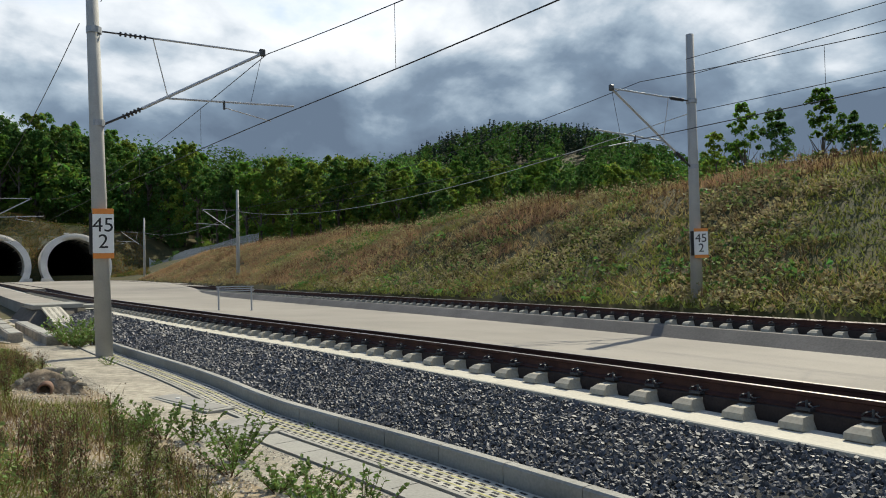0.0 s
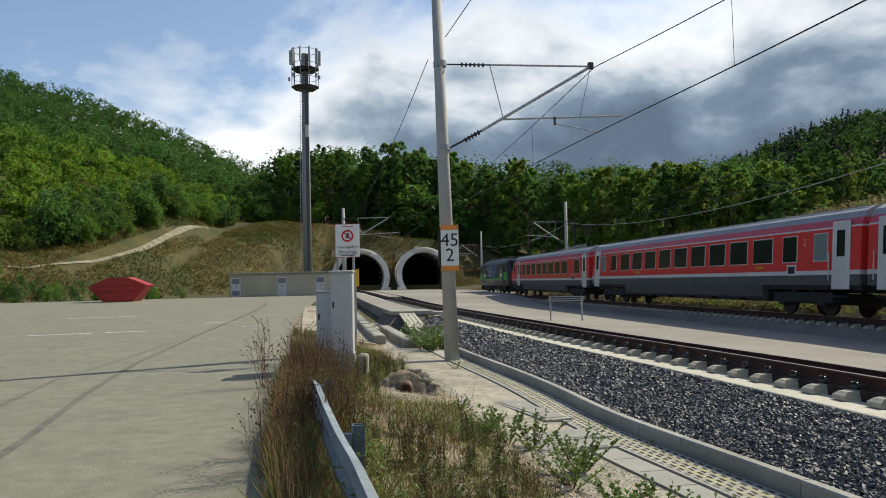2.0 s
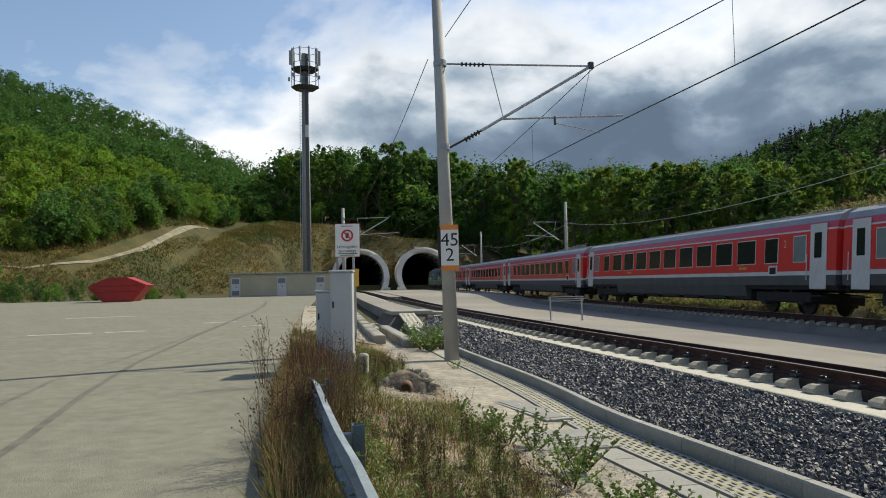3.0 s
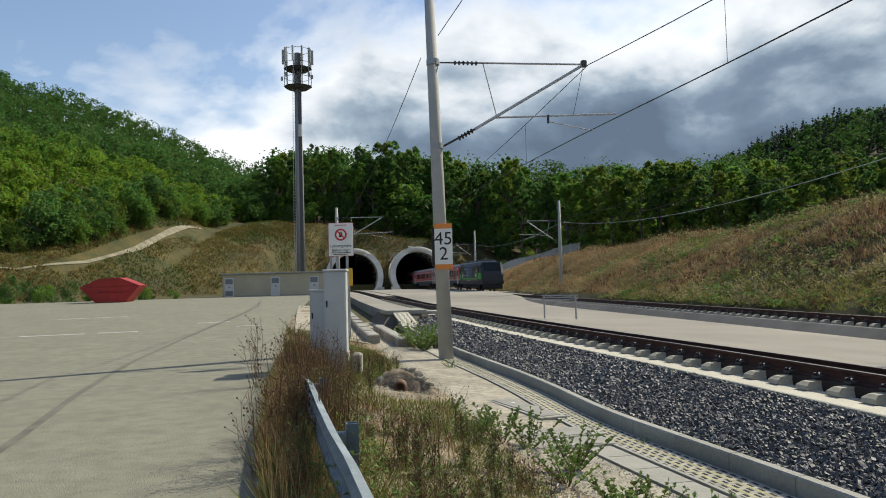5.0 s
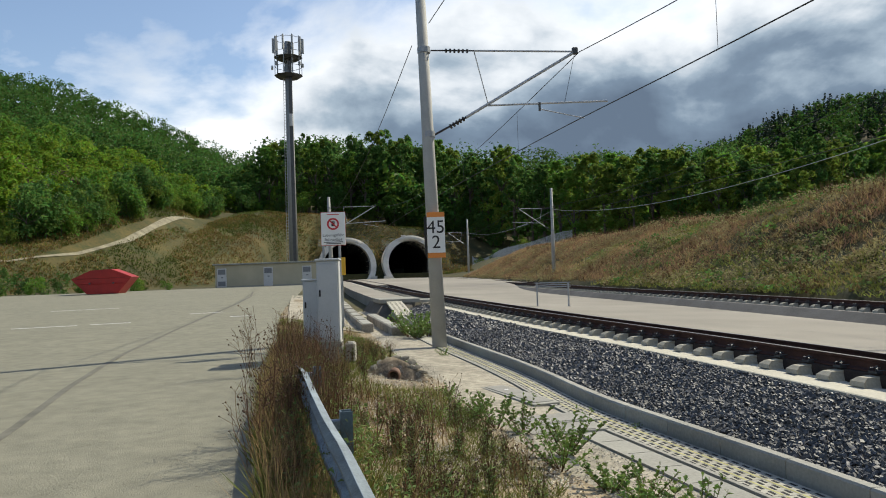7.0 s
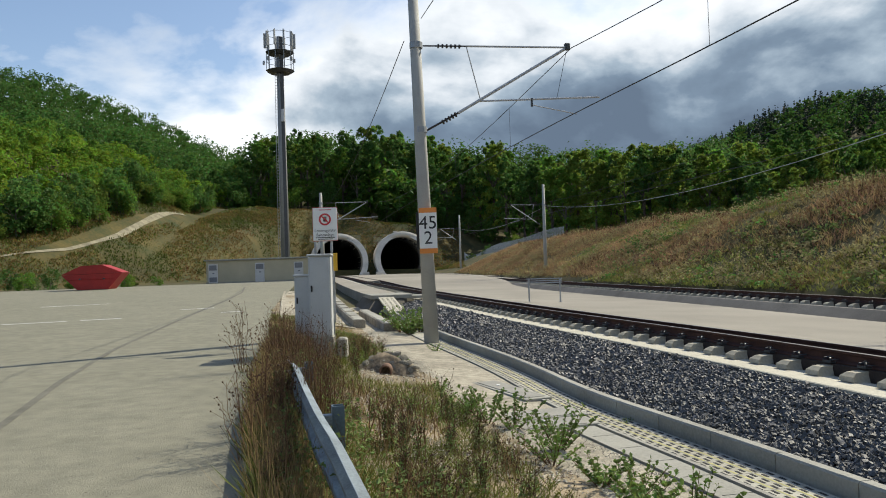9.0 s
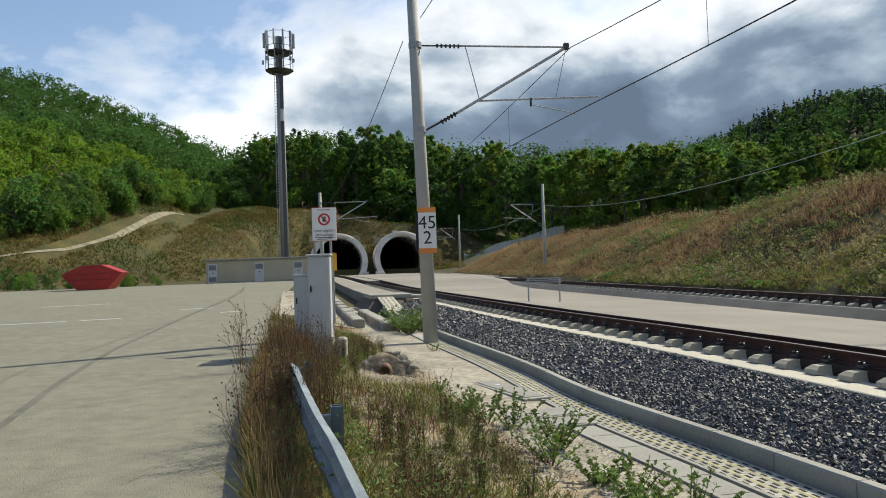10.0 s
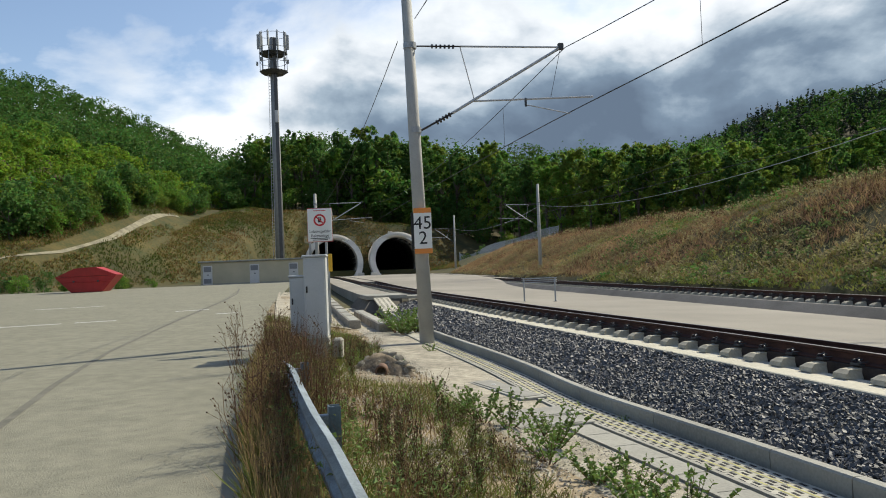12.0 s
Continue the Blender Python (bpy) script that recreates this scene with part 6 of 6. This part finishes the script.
def plant_verge():
    rng = random.Random(8)
    weeds = [dry_weed(1.15, 1, 9, 3, M_STALK, "tall brown dried weed with seed heads"), dry_weed(0.95, 2, 8, 3, M_STALK, "brown dried weed with green leaves", 14), dry_weed(0.75, 3, 8, 2, M_STRAW, "straw-coloured dried weed on the verge"), dry_weed(0.5, 4, 9, 2, M_STALK, "low brown dried weed with seed heads", 12)]
    shrubs = [shrub(0.62, 5, "young green willow sapling in gravel"), shrub(0.45, 6, "low green sapling in gravel")]
    used = set()
    def put(t, x, y, s):
        m = Matrix.Translation((x, y, float(ground_z(x, y)) - 0.02)) @ pose(0, 0, 0, rng.uniform(-5, 5), rng.uniform(-5, 5), rng.uniform(0, 360))
        if t.name not in used:
            used.add(t.name)
            t.matrix_basis = m
            t.scale = (s, s, s)
        else:
            copy_thing(t, m).scale = (s, s, s)
    for i in range(54):
        y = rng.uniform(6.2, 15.8) if i > 22 else rng.uniform(4.6, 7.5)
        x = float(LOT(y)) + rng.uniform(0.05, 0.9 if y > 7 else 0.5)
        put(rng.choice(weeds[:3]), x, y, rng.uniform(0.65, 1.05) if y > 7 else rng.uniform(0.4, 0.62))
    put(weeds[0], -1.85, 6.6, 0.85)
    put(weeds[0], -3.5, 12.6, 1.15)
    for i in range(150):
        y = rng.uniform(3.2, 18)
        w = rng.uniform(0.32, 0.78)
        lo, hi = float(LOT(y)), float(NEAR(y)) - 5.5
        x = lo + (hi - lo) * w
        if abs(x + 0.95) > 0.6 or not 9.5 < y < 15:
            put(weeds[rng.choice((1, 2, 3, 3))], x, y, rng.uniform(0.45, 0.8))
    for x, y, s in ((0.45, 9.6, 1.0), (0.75, 9.3, 0.9), (0.2, 10.2, 0.8), (1.15, 8.2, 1.0), (1.0, 7.6, 0.9), (1.35, 6.9, 0.9), (1.5, 6.1, 1.0), (1.75, 5.6, 0.9), (-0.35, 18.2, 0.5), (-1.25, 22.8, 1.7), (-1.55, 23.6, 1.6), (-0.95, 23.4, 1.5), (-1.8, 24.2, 1.2), (-1.2, 24.4, 1.6), (0.3, 11.0, 0.6), (-0.2, 12.2, 0.6), (1.2, 9.1, 0.5), (2.25, 9.6, 0.25), (1.6, 6.6, 0.7)):
        put(rng.choice(shrubs), x, y, s)


plant_verge()


def verge_herbs():
    rng = np.random.default_rng(70)
    p = verge_place(2.2, 22, lambda x, y, w: (w < 0.88) & (patch(x * 2.3 + 2, y * 2.1) > 0.0))(3000, rng)
    c = np.repeat(p, 12, 0) + rng.normal(0, 1, (len(p) * 12, 3)) * (0.06, 0.06, 0.03) + (0, 0, 0.06)
    stuff("verge_herbs", leaf_quads(c, 0.020, rng), M_SHRUB, "low green herbs on the verge")
    p = edge_place(4.6, 16, 0.25, 0.9)(420, rng)
    c = np.repeat(p, 16, 0) + rng.normal(0, 1, (len(p) * 16, 3)) * (0.08, 0.08, 0.12) + (0, 0, 0.2)
    stuff("edge_herbs", leaf_quads(c, 0.024, rng), M_WEEDL, "green herbs along the yard's edge")


verge_herbs()
# ---- train ----
SPEED = 56.3
TY = np.arange(-420, 1100, 0.5)
TS = np.concatenate([[0], np.cumsum(np.hypot(np.diff(FAR(TY)), 0.5))])
S_NOSE = float(np.interp(50.0, TY, TS)) - 66.6 + 3.2 + 0.25


def rail_point(s):
    y = np.interp(s, TS, TY)
    return Vector((float(FAR(y)), float(y), float(zt(y)) - float(sink(y)) - float(cant(FAR, y)) / 2 + 0.217))


def ride(s, wheelbase):
    a, b = rail_point(s + wheelbase / 2), rail_point(s - wheelbase / 2)
    d = a - b
    return Matrix.Translation((a + b) / 2) @ pose(0, 0, 0, math.degrees(math.atan2(d.z, math.hypot(d.x, d.y))), math.degrees(float(cant(FAR, (a.y + b.y) / 2)) / 1.51), math.degrees(math.atan2(-d.x, d.y)))
M_GLASS = mat("dark_coach_glass", (0.015, 0.02, 0.02), 0.15, var=0.1, bump=0.0, spec=0.25)
M_RED = mat("traffic_red_paint", (0.66, 0.032, 0.028), 0.38, var=0.08, scale=1.2, fine_scale=8, bump=0.02, stain=0.06)
M_PINK = mat("faded_red_paint", (0.50, 0.05, 0.09), 0.45, var=0.1, scale=1.2, fine_scale=8, bump=0.02)
M_LGREY = mat("light_grey_paint", (0.56, 0.57, 0.56), 0.45, var=0.1, scale=1.5, fine_scale=10, bump=0.02)
M_ROOF = mat("coach_roof_grey", (0.27, 0.29, 0.32), 0.55, var=0.15, scale=0.8, fine_scale=10, bump=0.05)
M_SKIRT = mat("dark_grey_skirt", (0.075, 0.082, 0.085), 0.6, var=0.2, scale=1.5, fine_scale=15)
M_UNDER = mat("underframe_black", (0.022, 0.022, 0.022), 0.8, var=0.3, scale=2, fine_scale=20)
M_WHEEL = mat("wheel_steel", (0.035, 0.030, 0.028), 0.6, 0.4, var=0.2)
TRAIN = []


def slab(z0, z1, w0, w1, y0, y1):
    return prism([(-w0, z0), (w0, z0), (w1, z1), (-w1, z1)], y0, y1)


def add_bogie(v, y, wb=2.5, r=0.46):
    b = part("bogie", box((2.35, wb + 1.2, 0.42), (0, y, 0.66), 0.04), M_UNDER, v, "dark bogie frame")
    for dy in (-wb / 2, wb / 2):
        for s in (-1, 1):
            part("wheel", tube((s * 0.69, y + dy, r), (s * 0.82, y + dy, r), r, r, 20), M_WHEEL, b, "steel wheel")
            part("axle_box", box((0.24, 0.4, 0.36), (s * 1.08, y + dy, 0.52), 0.04), M_UNDER, b)
            part("spring", tube((s * 1.08, y + dy * 0.45, 0.5), (s * 1.08, y + dy * 0.45, 0.95), 0.11, seg=8), M_UNDER, b)


def window(v, s, y, w, z0, z1, x, glass=None):
    f = part("window", box((0.02, w + 0.07, z1 - z0 + 0.07), (s * (x + 0.004), y, (z0 + z1) / 2), 0.008), M_LGREY, v, "grey window frame")
    part("pane", box((0.02, w, z1 - z0), (s * (x + 0.010), y, (z0 + z1) / 2), 0.006), glass or M_GLASS, f, "dark tinted glass")


def add_door(v, s, y, x):
    d = part("door", box((0.03, 0.95, 2.45), (s * (x + 0.006), y, 2.20), 0.01), M_LGREY, v, "light grey coach door")
    part("door_window", box((0.02, 0.42, 0.95), (s * (x + 0.022), y, 2.62), 0.02), M_GLASS, d, "dark door window")
    part("handle", tube((s * (x + 0.05), y + 0.62, 1.3), (s * (x + 0.05), y + 0.62, 2.3), 0.02, seg=6), M_LIGHTST, d, "vertical grab rail")
    part("step", box((0.25, 0.8, 0.05), (s * (x - 0.02), y, 0.72), 0.0), M_UNDER, d, "folding step")


def make_coach(cab=False):
    v = empty("control_coach" if cab else "passenger_coach", (0, 0, 0), "red control coach with sloping cab nose and grey roof" if cab else "red passenger coach with light grey band and grey roof", "railway coach", "coaches of the train")
    L = 27.2
    y0, y1 = -L / 2, L / 2
    yf = y1 - 1.9 if cab else y1
    W = 1.41
    part("underframe", slab(0.95, 1.16, W - 0.12, W - 0.02, y0, y1 - 0.3), M_UNDER, v, "dark underframe")
    part("skirt", slab(1.12, 1.50, W - 0.02, W, y0, yf), M_SKIRT, v, "dark grey sill band")
    part("apron", slab(0.60, 1.12, W - 0.16, W - 0.02, y0 + 6.0, y1 - 6.0), M_SKIRT, v, "dark grey underfloor apron")
    part("lower_band", slab(1.50, 1.66, W, W, y0, yf), M_LGREY, v, "light grey waist band")
    part("side_wall", slab(1.66, 3.18, W, W - 0.02, y0, yf), M_RED, v, "red body side")
    part("upper_line", slab(3.18, 3.24, W - 0.02, W - 0.03, y0, yf), M_LGREY, v, "thin grey line over the windows")
    part("cornice", slab(3.24, 3.50, W - 0.03, W - 0.10, y0, yf), M_PINK, v, "faded red upper band")
    prof = [(-(W - 0.10), 3.50), (W - 0.10, 3.50), (1.18, 3.74), (0.86, 3.93), (0.40, 4.03), (-0.40, 4.03), (-0.86, 3.93), (-1.18, 3.74)]
    part("roof", prism(prof, y0, yf - (0.4 if cab else 0)), M_ROOF, v, "ribbed grey roof")
    for i in range(5):
        x = -0.9 + i * 0.45
        part("roof_rib", box((0.03, yf - y0 - 1.4, 0.03), (x, (y0 + yf) / 2 - 0.4, 4.035 - abs(x) ** 2 * 0.12)), M_ROOF, v)
    for s in (-1, 1):
        if cab:
            add_door(v, s, y1 - 4.3, W)
            add_door(v, s, y0 + 1.05, W)
            for y in (y1 - 5.4, y1 - 6.7):
                window(v, s, y, 0.55 if y > y1 - 6 else 1.15, 2.03, 3.02, W - 0.008)
            for k in range(7):
                window(v, s, y1 - 8.6 - k * 2.06, 1.50, 2.03, 3.02, W - 0.008)
            window(v, s, y0 + 2.9, 1.30, 2.03, 3.02, W - 0.008)
            part("cab_side_window", prism([(y1 - 2.55, 2.35), (y1 - 1.95, 2.35), (y1 - 2.25, 3.0), (y1 - 2.55, 3.0)], s * (W - 0.02), s * (W + 0.012), axis="y"), M_GLASS, v, "slanted cab side window").matrix_basis = Matrix(((0, 1, 0, 0), (1, 0, 0, 0), (0, 0, 1, 0), (0, 0, 0, 1)))
        else:
            add_door(v, s, y1 - 1.0, W)
            add_door(v, s, y0 + 1.0, W)
            frost = mat("frosted_glass", (0.16, 0.20, 0.20), 0.5, var=0.1, bump=0.0)
            window(v, s, y1 - 2.15, 0.75, 2.03, 3.02, W - 0.008, frost)
            window(v, s, y0 + 2.15, 0.75, 2.03, 3.02, W - 0.008, frost)
            for k in range(11):
                window(v, s, y1 - 4.05 - k * 1.91, 1.42 if 0 < k < 10 else 0.9, 2.03, 3.02, W - 0.008)
        part("vent_panel", box((0.02, 0.62, 0.42), (s * (W + 0.004), y0 + 3.9, 1.70), 0.01), M_LGREY, v, "grey panel frame")
        part("vent_grille", box((0.02, 0.44, 0.28), (s * (W + 0.012), y0 + 3.9, 1.70), 0.01), M_UNDER, v, "black grille")
        # route-brand marking as plain bars
        for y in (y0 + 6.2, y1 - 8.0):
            part("marking", box((0.006, 0.6, 0.10), (s * (W + 0.003), y, 1.84)), mat("marking_gold", (0.62, 0.40, 0.05), 0.5), v, "small gold marking")
        num = lettering("2", 0.42, Matrix.Translation((s * (W + 0.004), y0 + (4.9 if cab else 3.1), 2.75)) @ pose(0, 0, 0, 90, 0, s * 90), mat("number_gold", (0.65, 0.52, 0.20), 0.5), v, "class_number", "class number in yellow")
        for k in range(7):
            y = y0 + 6.6 + k * 2.35
            part("underfloor_box", box((0.6, 2.1 if k % 2 else 1.7, 0.62), (s * 0.96, y, 0.80), 0.03), M_UNDER, v, "dark equipment box")
    for y in (y0 + 3.6, y1 - 3.6):
        add_bogie(v, y)
    if cab:
        # sloping nose
        bm = bmesh.new()
        rows = []
        for y, zt_, w in ((yf, 3.50, W - 0.02), (yf + 0.5, 3.46, W - 0.03), (yf + 1.1, 2.75, W - 0.07), (yf + 1.75, 2.05, W - 0.16), (yf + 1.9, 1.42, W - 0.2)):
            rows.append([bm.verts.new(p) for p in ((-w, y, 1.42), (w, y, 1.42), (w, y, (zt_ + 1.42) / 2 + 0.3 * (zt_ > 2)), (w * 0.86, y, zt_), (-w * 0.86, y, zt_), (-w, y, (zt_ + 1.42) / 2 + 0.3 * (zt_ > 2)))])
        for p, q in zip(rows, rows[1:]):
            for j in range(6):
                bm.faces.new((p[j], p[(j + 1) % 6], q[(j + 1) % 6], q[j]))
        bm.faces.new(rows[-1])
        part("nose", bm, M_RED, v, "sloping red cab nose")
        part("windscreen", box((2.0, 0.02, 0.85), (0, 0, 0), 0.01, m=Matrix.Translation((0, yf + 0.92, 3.02)) @ pose(0, 0, 0, -38, 0, 0)), M_GLASS, v, "dark cab windscreen")
        part("nose_skirt", slab(0.75, 1.42, 1.1, 1.22, yf, yf + 1.8), M_SKIRT, v, "dark grey nose skirt")
    for y, s in ((y0, -1), (y1, 1)):
        if cab and s > 0:
            continue
        part("gangway", box((1.3, 0.22, 2.3), (0, y + s * 0.08, 2.15), 0.04), M_UNDER, v, "black gangway bellows")
    for s in (-1, 1):
        part("buffer", tube((s * 0.88, y0 - 0.25, 1.06), (s * 0.88, y0, 1.06), 0.2, 0.12, 12), M_UNDER, v)
    return v


def make_loco():
    v = empty("electric_locomotive", (0, 0, 0), "dark blue electric locomotive with green band and sloped cabs", "locomotive", "locomotives of the train")
    m_blue = mat("navy_blue_paint", (0.03, 0.085, 0.21), 0.35, var=0.15, scale=0.5, fine_scale=5, bump=0.02)
    m_dk = mat("anthracite_paint", (0.022, 0.026, 0.034), 0.4, var=0.15, scale=1, fine_scale=10, bump=0.02)
    m_gr = mat("bright_green_paint", (0.04, 0.42, 0.07), 0.4, var=0.1, scale=1, fine_scale=10, bump=0.02)
    m_txt = mat("pale_lettering", (0.62, 0.68, 0.72), 0.5, var=0.05, bump=0.0)
    H, W = 9.1, 1.49
    part("underframe", slab(0.95, 1.40, W - 0.15, W - 0.03, -H, H), m_dk, v, "anthracite sill")
    part("lower_side", slab(1.40, 1.62, W - 0.03, W, -7.0, 7.0), m_dk, v, "anthracite lower side")
    part("green_band", slab(1.62, 1.80, W, W, -7.0, 7.0), m_gr, v, "bright green waist band")
    part("side_wall", slab(1.80, 3.45, W, W - 0.05, -7.0, 7.0), m_blue, v, "dark blue body side")
    part("roof_shoulder", slab(3.45, 3.80, W - 0.05, W - 0.40, -7.0, 7.0), M_SKIRT, v, "dark grey roof shoulder")
    part("roof", slab(3.80, 3.95, 1.05, 0.95, -6.8, 6.8), M_ROOF, v, "grey roof")
    for y, l in ((-4.6, 2.2), (-1.5, 2.6), (1.8, 2.6), (4.8, 1.9)):
        part("roof_hood", box((1.7, l, 0.22), (0, y, 4.02), 0.05), M_SKIRT, v, "dark roof equipment hood")
    for e in (-1, 1):
        bm = bmesh.new()
        rows = []
        for y, zt_, w, z0 in ((7.0, 3.80, W - 0.02, 1.40), (8.22, 3.78, W - 0.05, 1.40), (8.86, 2.55, W - 0.10, 1.40), (9.02, 2.25, W - 0.14, 1.40), (9.1, 1.40, W - 0.2, 1.35)):
            rows.append([bm.verts.new((p[0], e * y, p[1])) for p in ((-w, z0), (w, z0), (w, zt_ * 0.84 + 0.2), (w * 0.80, zt_), (-w * 0.80, zt_), (-w, zt_ * 0.84 + 0.2))])
        for p, q in zip(rows, rows[1:]):
            for j in range(6):
                bm.faces.new((p[j], p[(j + 1) % 6], q[(j + 1) % 6], q[j]))
        bm.faces.new(rows[0])
        bm.faces.new(rows[-1])
        cab = part("cab", bm, m_dk, v, "anthracite sloping cab")
        part("windscreen", box((2.15, 0.03, 1.12), (0, 0, 0), 0.01, m=Matrix.Translation((0, e * 8.575, 3.18)) @ pose(0, 0, 0, e * 27.5, 0, 0)), M_GLASS, cab, "dark windscreen")
        part("front_band", box((2.4, 0.03, 0.30), (0, e * 9.02, 1.86), 0.02, m=None), m_gr, cab, "green band on the front")
        for s in (-1, 1):
            part("headlight", box((0.32, 0.05, 0.14), (s * 0.86, e * 8.98, 2.14), 0.03), mat("lamp_glass", (0.55, 0.55, 0.52), 0.2, var=0.05, bump=0.0), cab, "pale headlight cluster")
            part("buffer", tube((s * 0.88, e * 9.1, 1.05), (s * 0.88, e * 9.5, 1.05), 0.10, 0.24, 12), M_UNDER, cab, "black buffer")
            part("cab_window", box((0.02, 0.62, 0.72), (s * (W - 0.03), e * 7.05, 2.85), 0.02), M_GLASS, cab, "cab side window")
            part("cab_door", box((0.02, 0.72, 2.2), (s * (W + 0.004), e * 6.45, 2.35), 0.02), m_dk, cab, "cab door")
            part("grab_rail", tube((s * (W + 0.03), e * 6.02, 1.5), (s * (W + 0.03), e * 6.02, 2.9), 0.018, seg=6), M_LIGHTST, cab)
            bmx = prism([(e * 6.9, 1.66), (e * 8.55, 1.66), (e * 8.42, 2.40), (e * 6.9, 2.46)] if e > 0 else [(e * 8.55, 1.66), (e * 6.9, 1.66), (e * 6.9, 2.46), (e * 8.42, 2.40)], W - 0.10, W + 0.010)
            g = part("green_corner", bmx, m_gr, cab, "green cab side panel")
            g.matrix_basis = Matrix(((0, s, 0, 0), (1, 0, 0, 0), (0, 0, 1, 0), (0, 0, 0, 1)))
            # maker-neutral white emblem as plain bars
            part("emblem", prism([(e * 5.0, 1.93), (e * 5.55, 1.93), (e * 5.75, 2.16), (e * 5.55, 2.38), (e * 5.0, 2.38)], W - 0.05, W + 0.012), M_PLATE, cab, "plain white emblem").matrix_basis = Matrix(((0, s, 0, 0), (1, 0, 0, 0), (0, 0, 1, 0), (0, 0, 0, 1)))
            part("emblem_field", prism([(e * 1.9, 1.81), (e * 6.98, 1.81), (e * 6.98, 3.40), (e * 3.1, 3.40)], W - 0.06, W + 0.004), m_dk, cab, "dark field round the emblem").matrix_basis = Matrix(((0, s, 0, 0), (1, 0, 0, 0), (0, 0, 1, 0), (0, 0, 0, 1)))
            part("green_step", prism([(e * 3.9, 1.80), (e * 4.25, 1.80), (e * 4.75, 2.55), (e * 6.0, 2.62), (e * 6.0, 2.74), (e * 4.6, 2.68)], W - 0.05, W + 0.008), m_gr, cab, "green stripe stepping up to the cab").matrix_basis = Matrix(((0, s, 0, 0), (1, 0, 0, 0), (0, 0, 1, 0), (0, 0, 0, 1)))
        part("snow_plough", box((2.5, 0.3, 0.5), (0, e * 8.95, 0.62), 0.05), M_UNDER, cab, "black plough")
    for s in (-1, 1):
        for i, t in enumerate(("Zügiger geht's nicht:", "der schnellste", "Regionalverkehr Deutschlands.")):
            n = len(t)
            lettering(t, 0.40, Matrix.Translation((s * (W - 0.006 + 0.012), -s * (-0.15 + 0.105 * n), 3.05 - 0.42 * i)) @ pose(0, 0, 0, 90, 0, s * 90), m_txt, v, "slogan", "pale slogan on the blue side", 0.2)
        for y, w, z in ((-3.8, 1.0, 3.05), (-4.0, 0.5, 2.25), (-2.9, 0.9, 2.25)):
            part("logo_bar", box((0.008, w, 0.10), (s * (W - 0.004), -s * -1 * y, z)), m_txt if z > 3 else mat("marking_gold", (0.62, 0.40, 0.05)), v, "small plain marking bar")
        part("text_bar", box((0.006, 3.2, 0.05), (s * (W - 0.022 + 0.012), 0.4, 1.50)), m_txt, v, "line of small print")
        for k in range(4):
            part("equipment_box", box((0.4, 1.2, 0.55), (s * 1.05, -2.4 + 1.6 * k, 0.78), 0.03), M_UNDER, v)
    for y in (-4.75, 4.75):
        add_bogie(v, y, 2.6, 0.62)
        for s in (-1, 1):
            part("bogie_side", box((0.12, 4.3, 0.50), (s * 1.22, y, 0.74), 0.05), M_UNDER, v, "black bogie side frame")
    # folded pantographs
    for y in (-5.6, 5.6):
        bm = tube((-0.8, y, 4.2), (0.8, y, 4.2), 0.03)
        for s in (-1, 1):
            tube((s * 0.4, y - 0.9, 4.02), (s * 0.25, y + 0.8, 4.28), 0.03, bm=bm)
        part("pantograph", bm, M_DSTEEL, v, "folded dark pantograph")
    return v


def make_train():
    loco = make_loco()
    cc, coach = make_coach(True), make_coach(False)
    seq = [(loco, 18.98), (cc, 27.5), (coach, 27.5), None, None, None, None]
    off = 0.0
    for i in range(7):
        L = 18.98 if i in (0, 6) else 27.5
        ob = seq[i][0] if seq[i] else copy_thing(loco if i == 6 else coach, Matrix())
        TRAIN.append((ob, off + L / 2, L * 0.72))
        off += L


make_train()


def motions():
    for v, off, wb in TRAIN:
        walk(v, [(k * 0.2, ride(S_NOSE + SPEED * k * 0.2 - off, wb)) for k in range(61)])


motions()
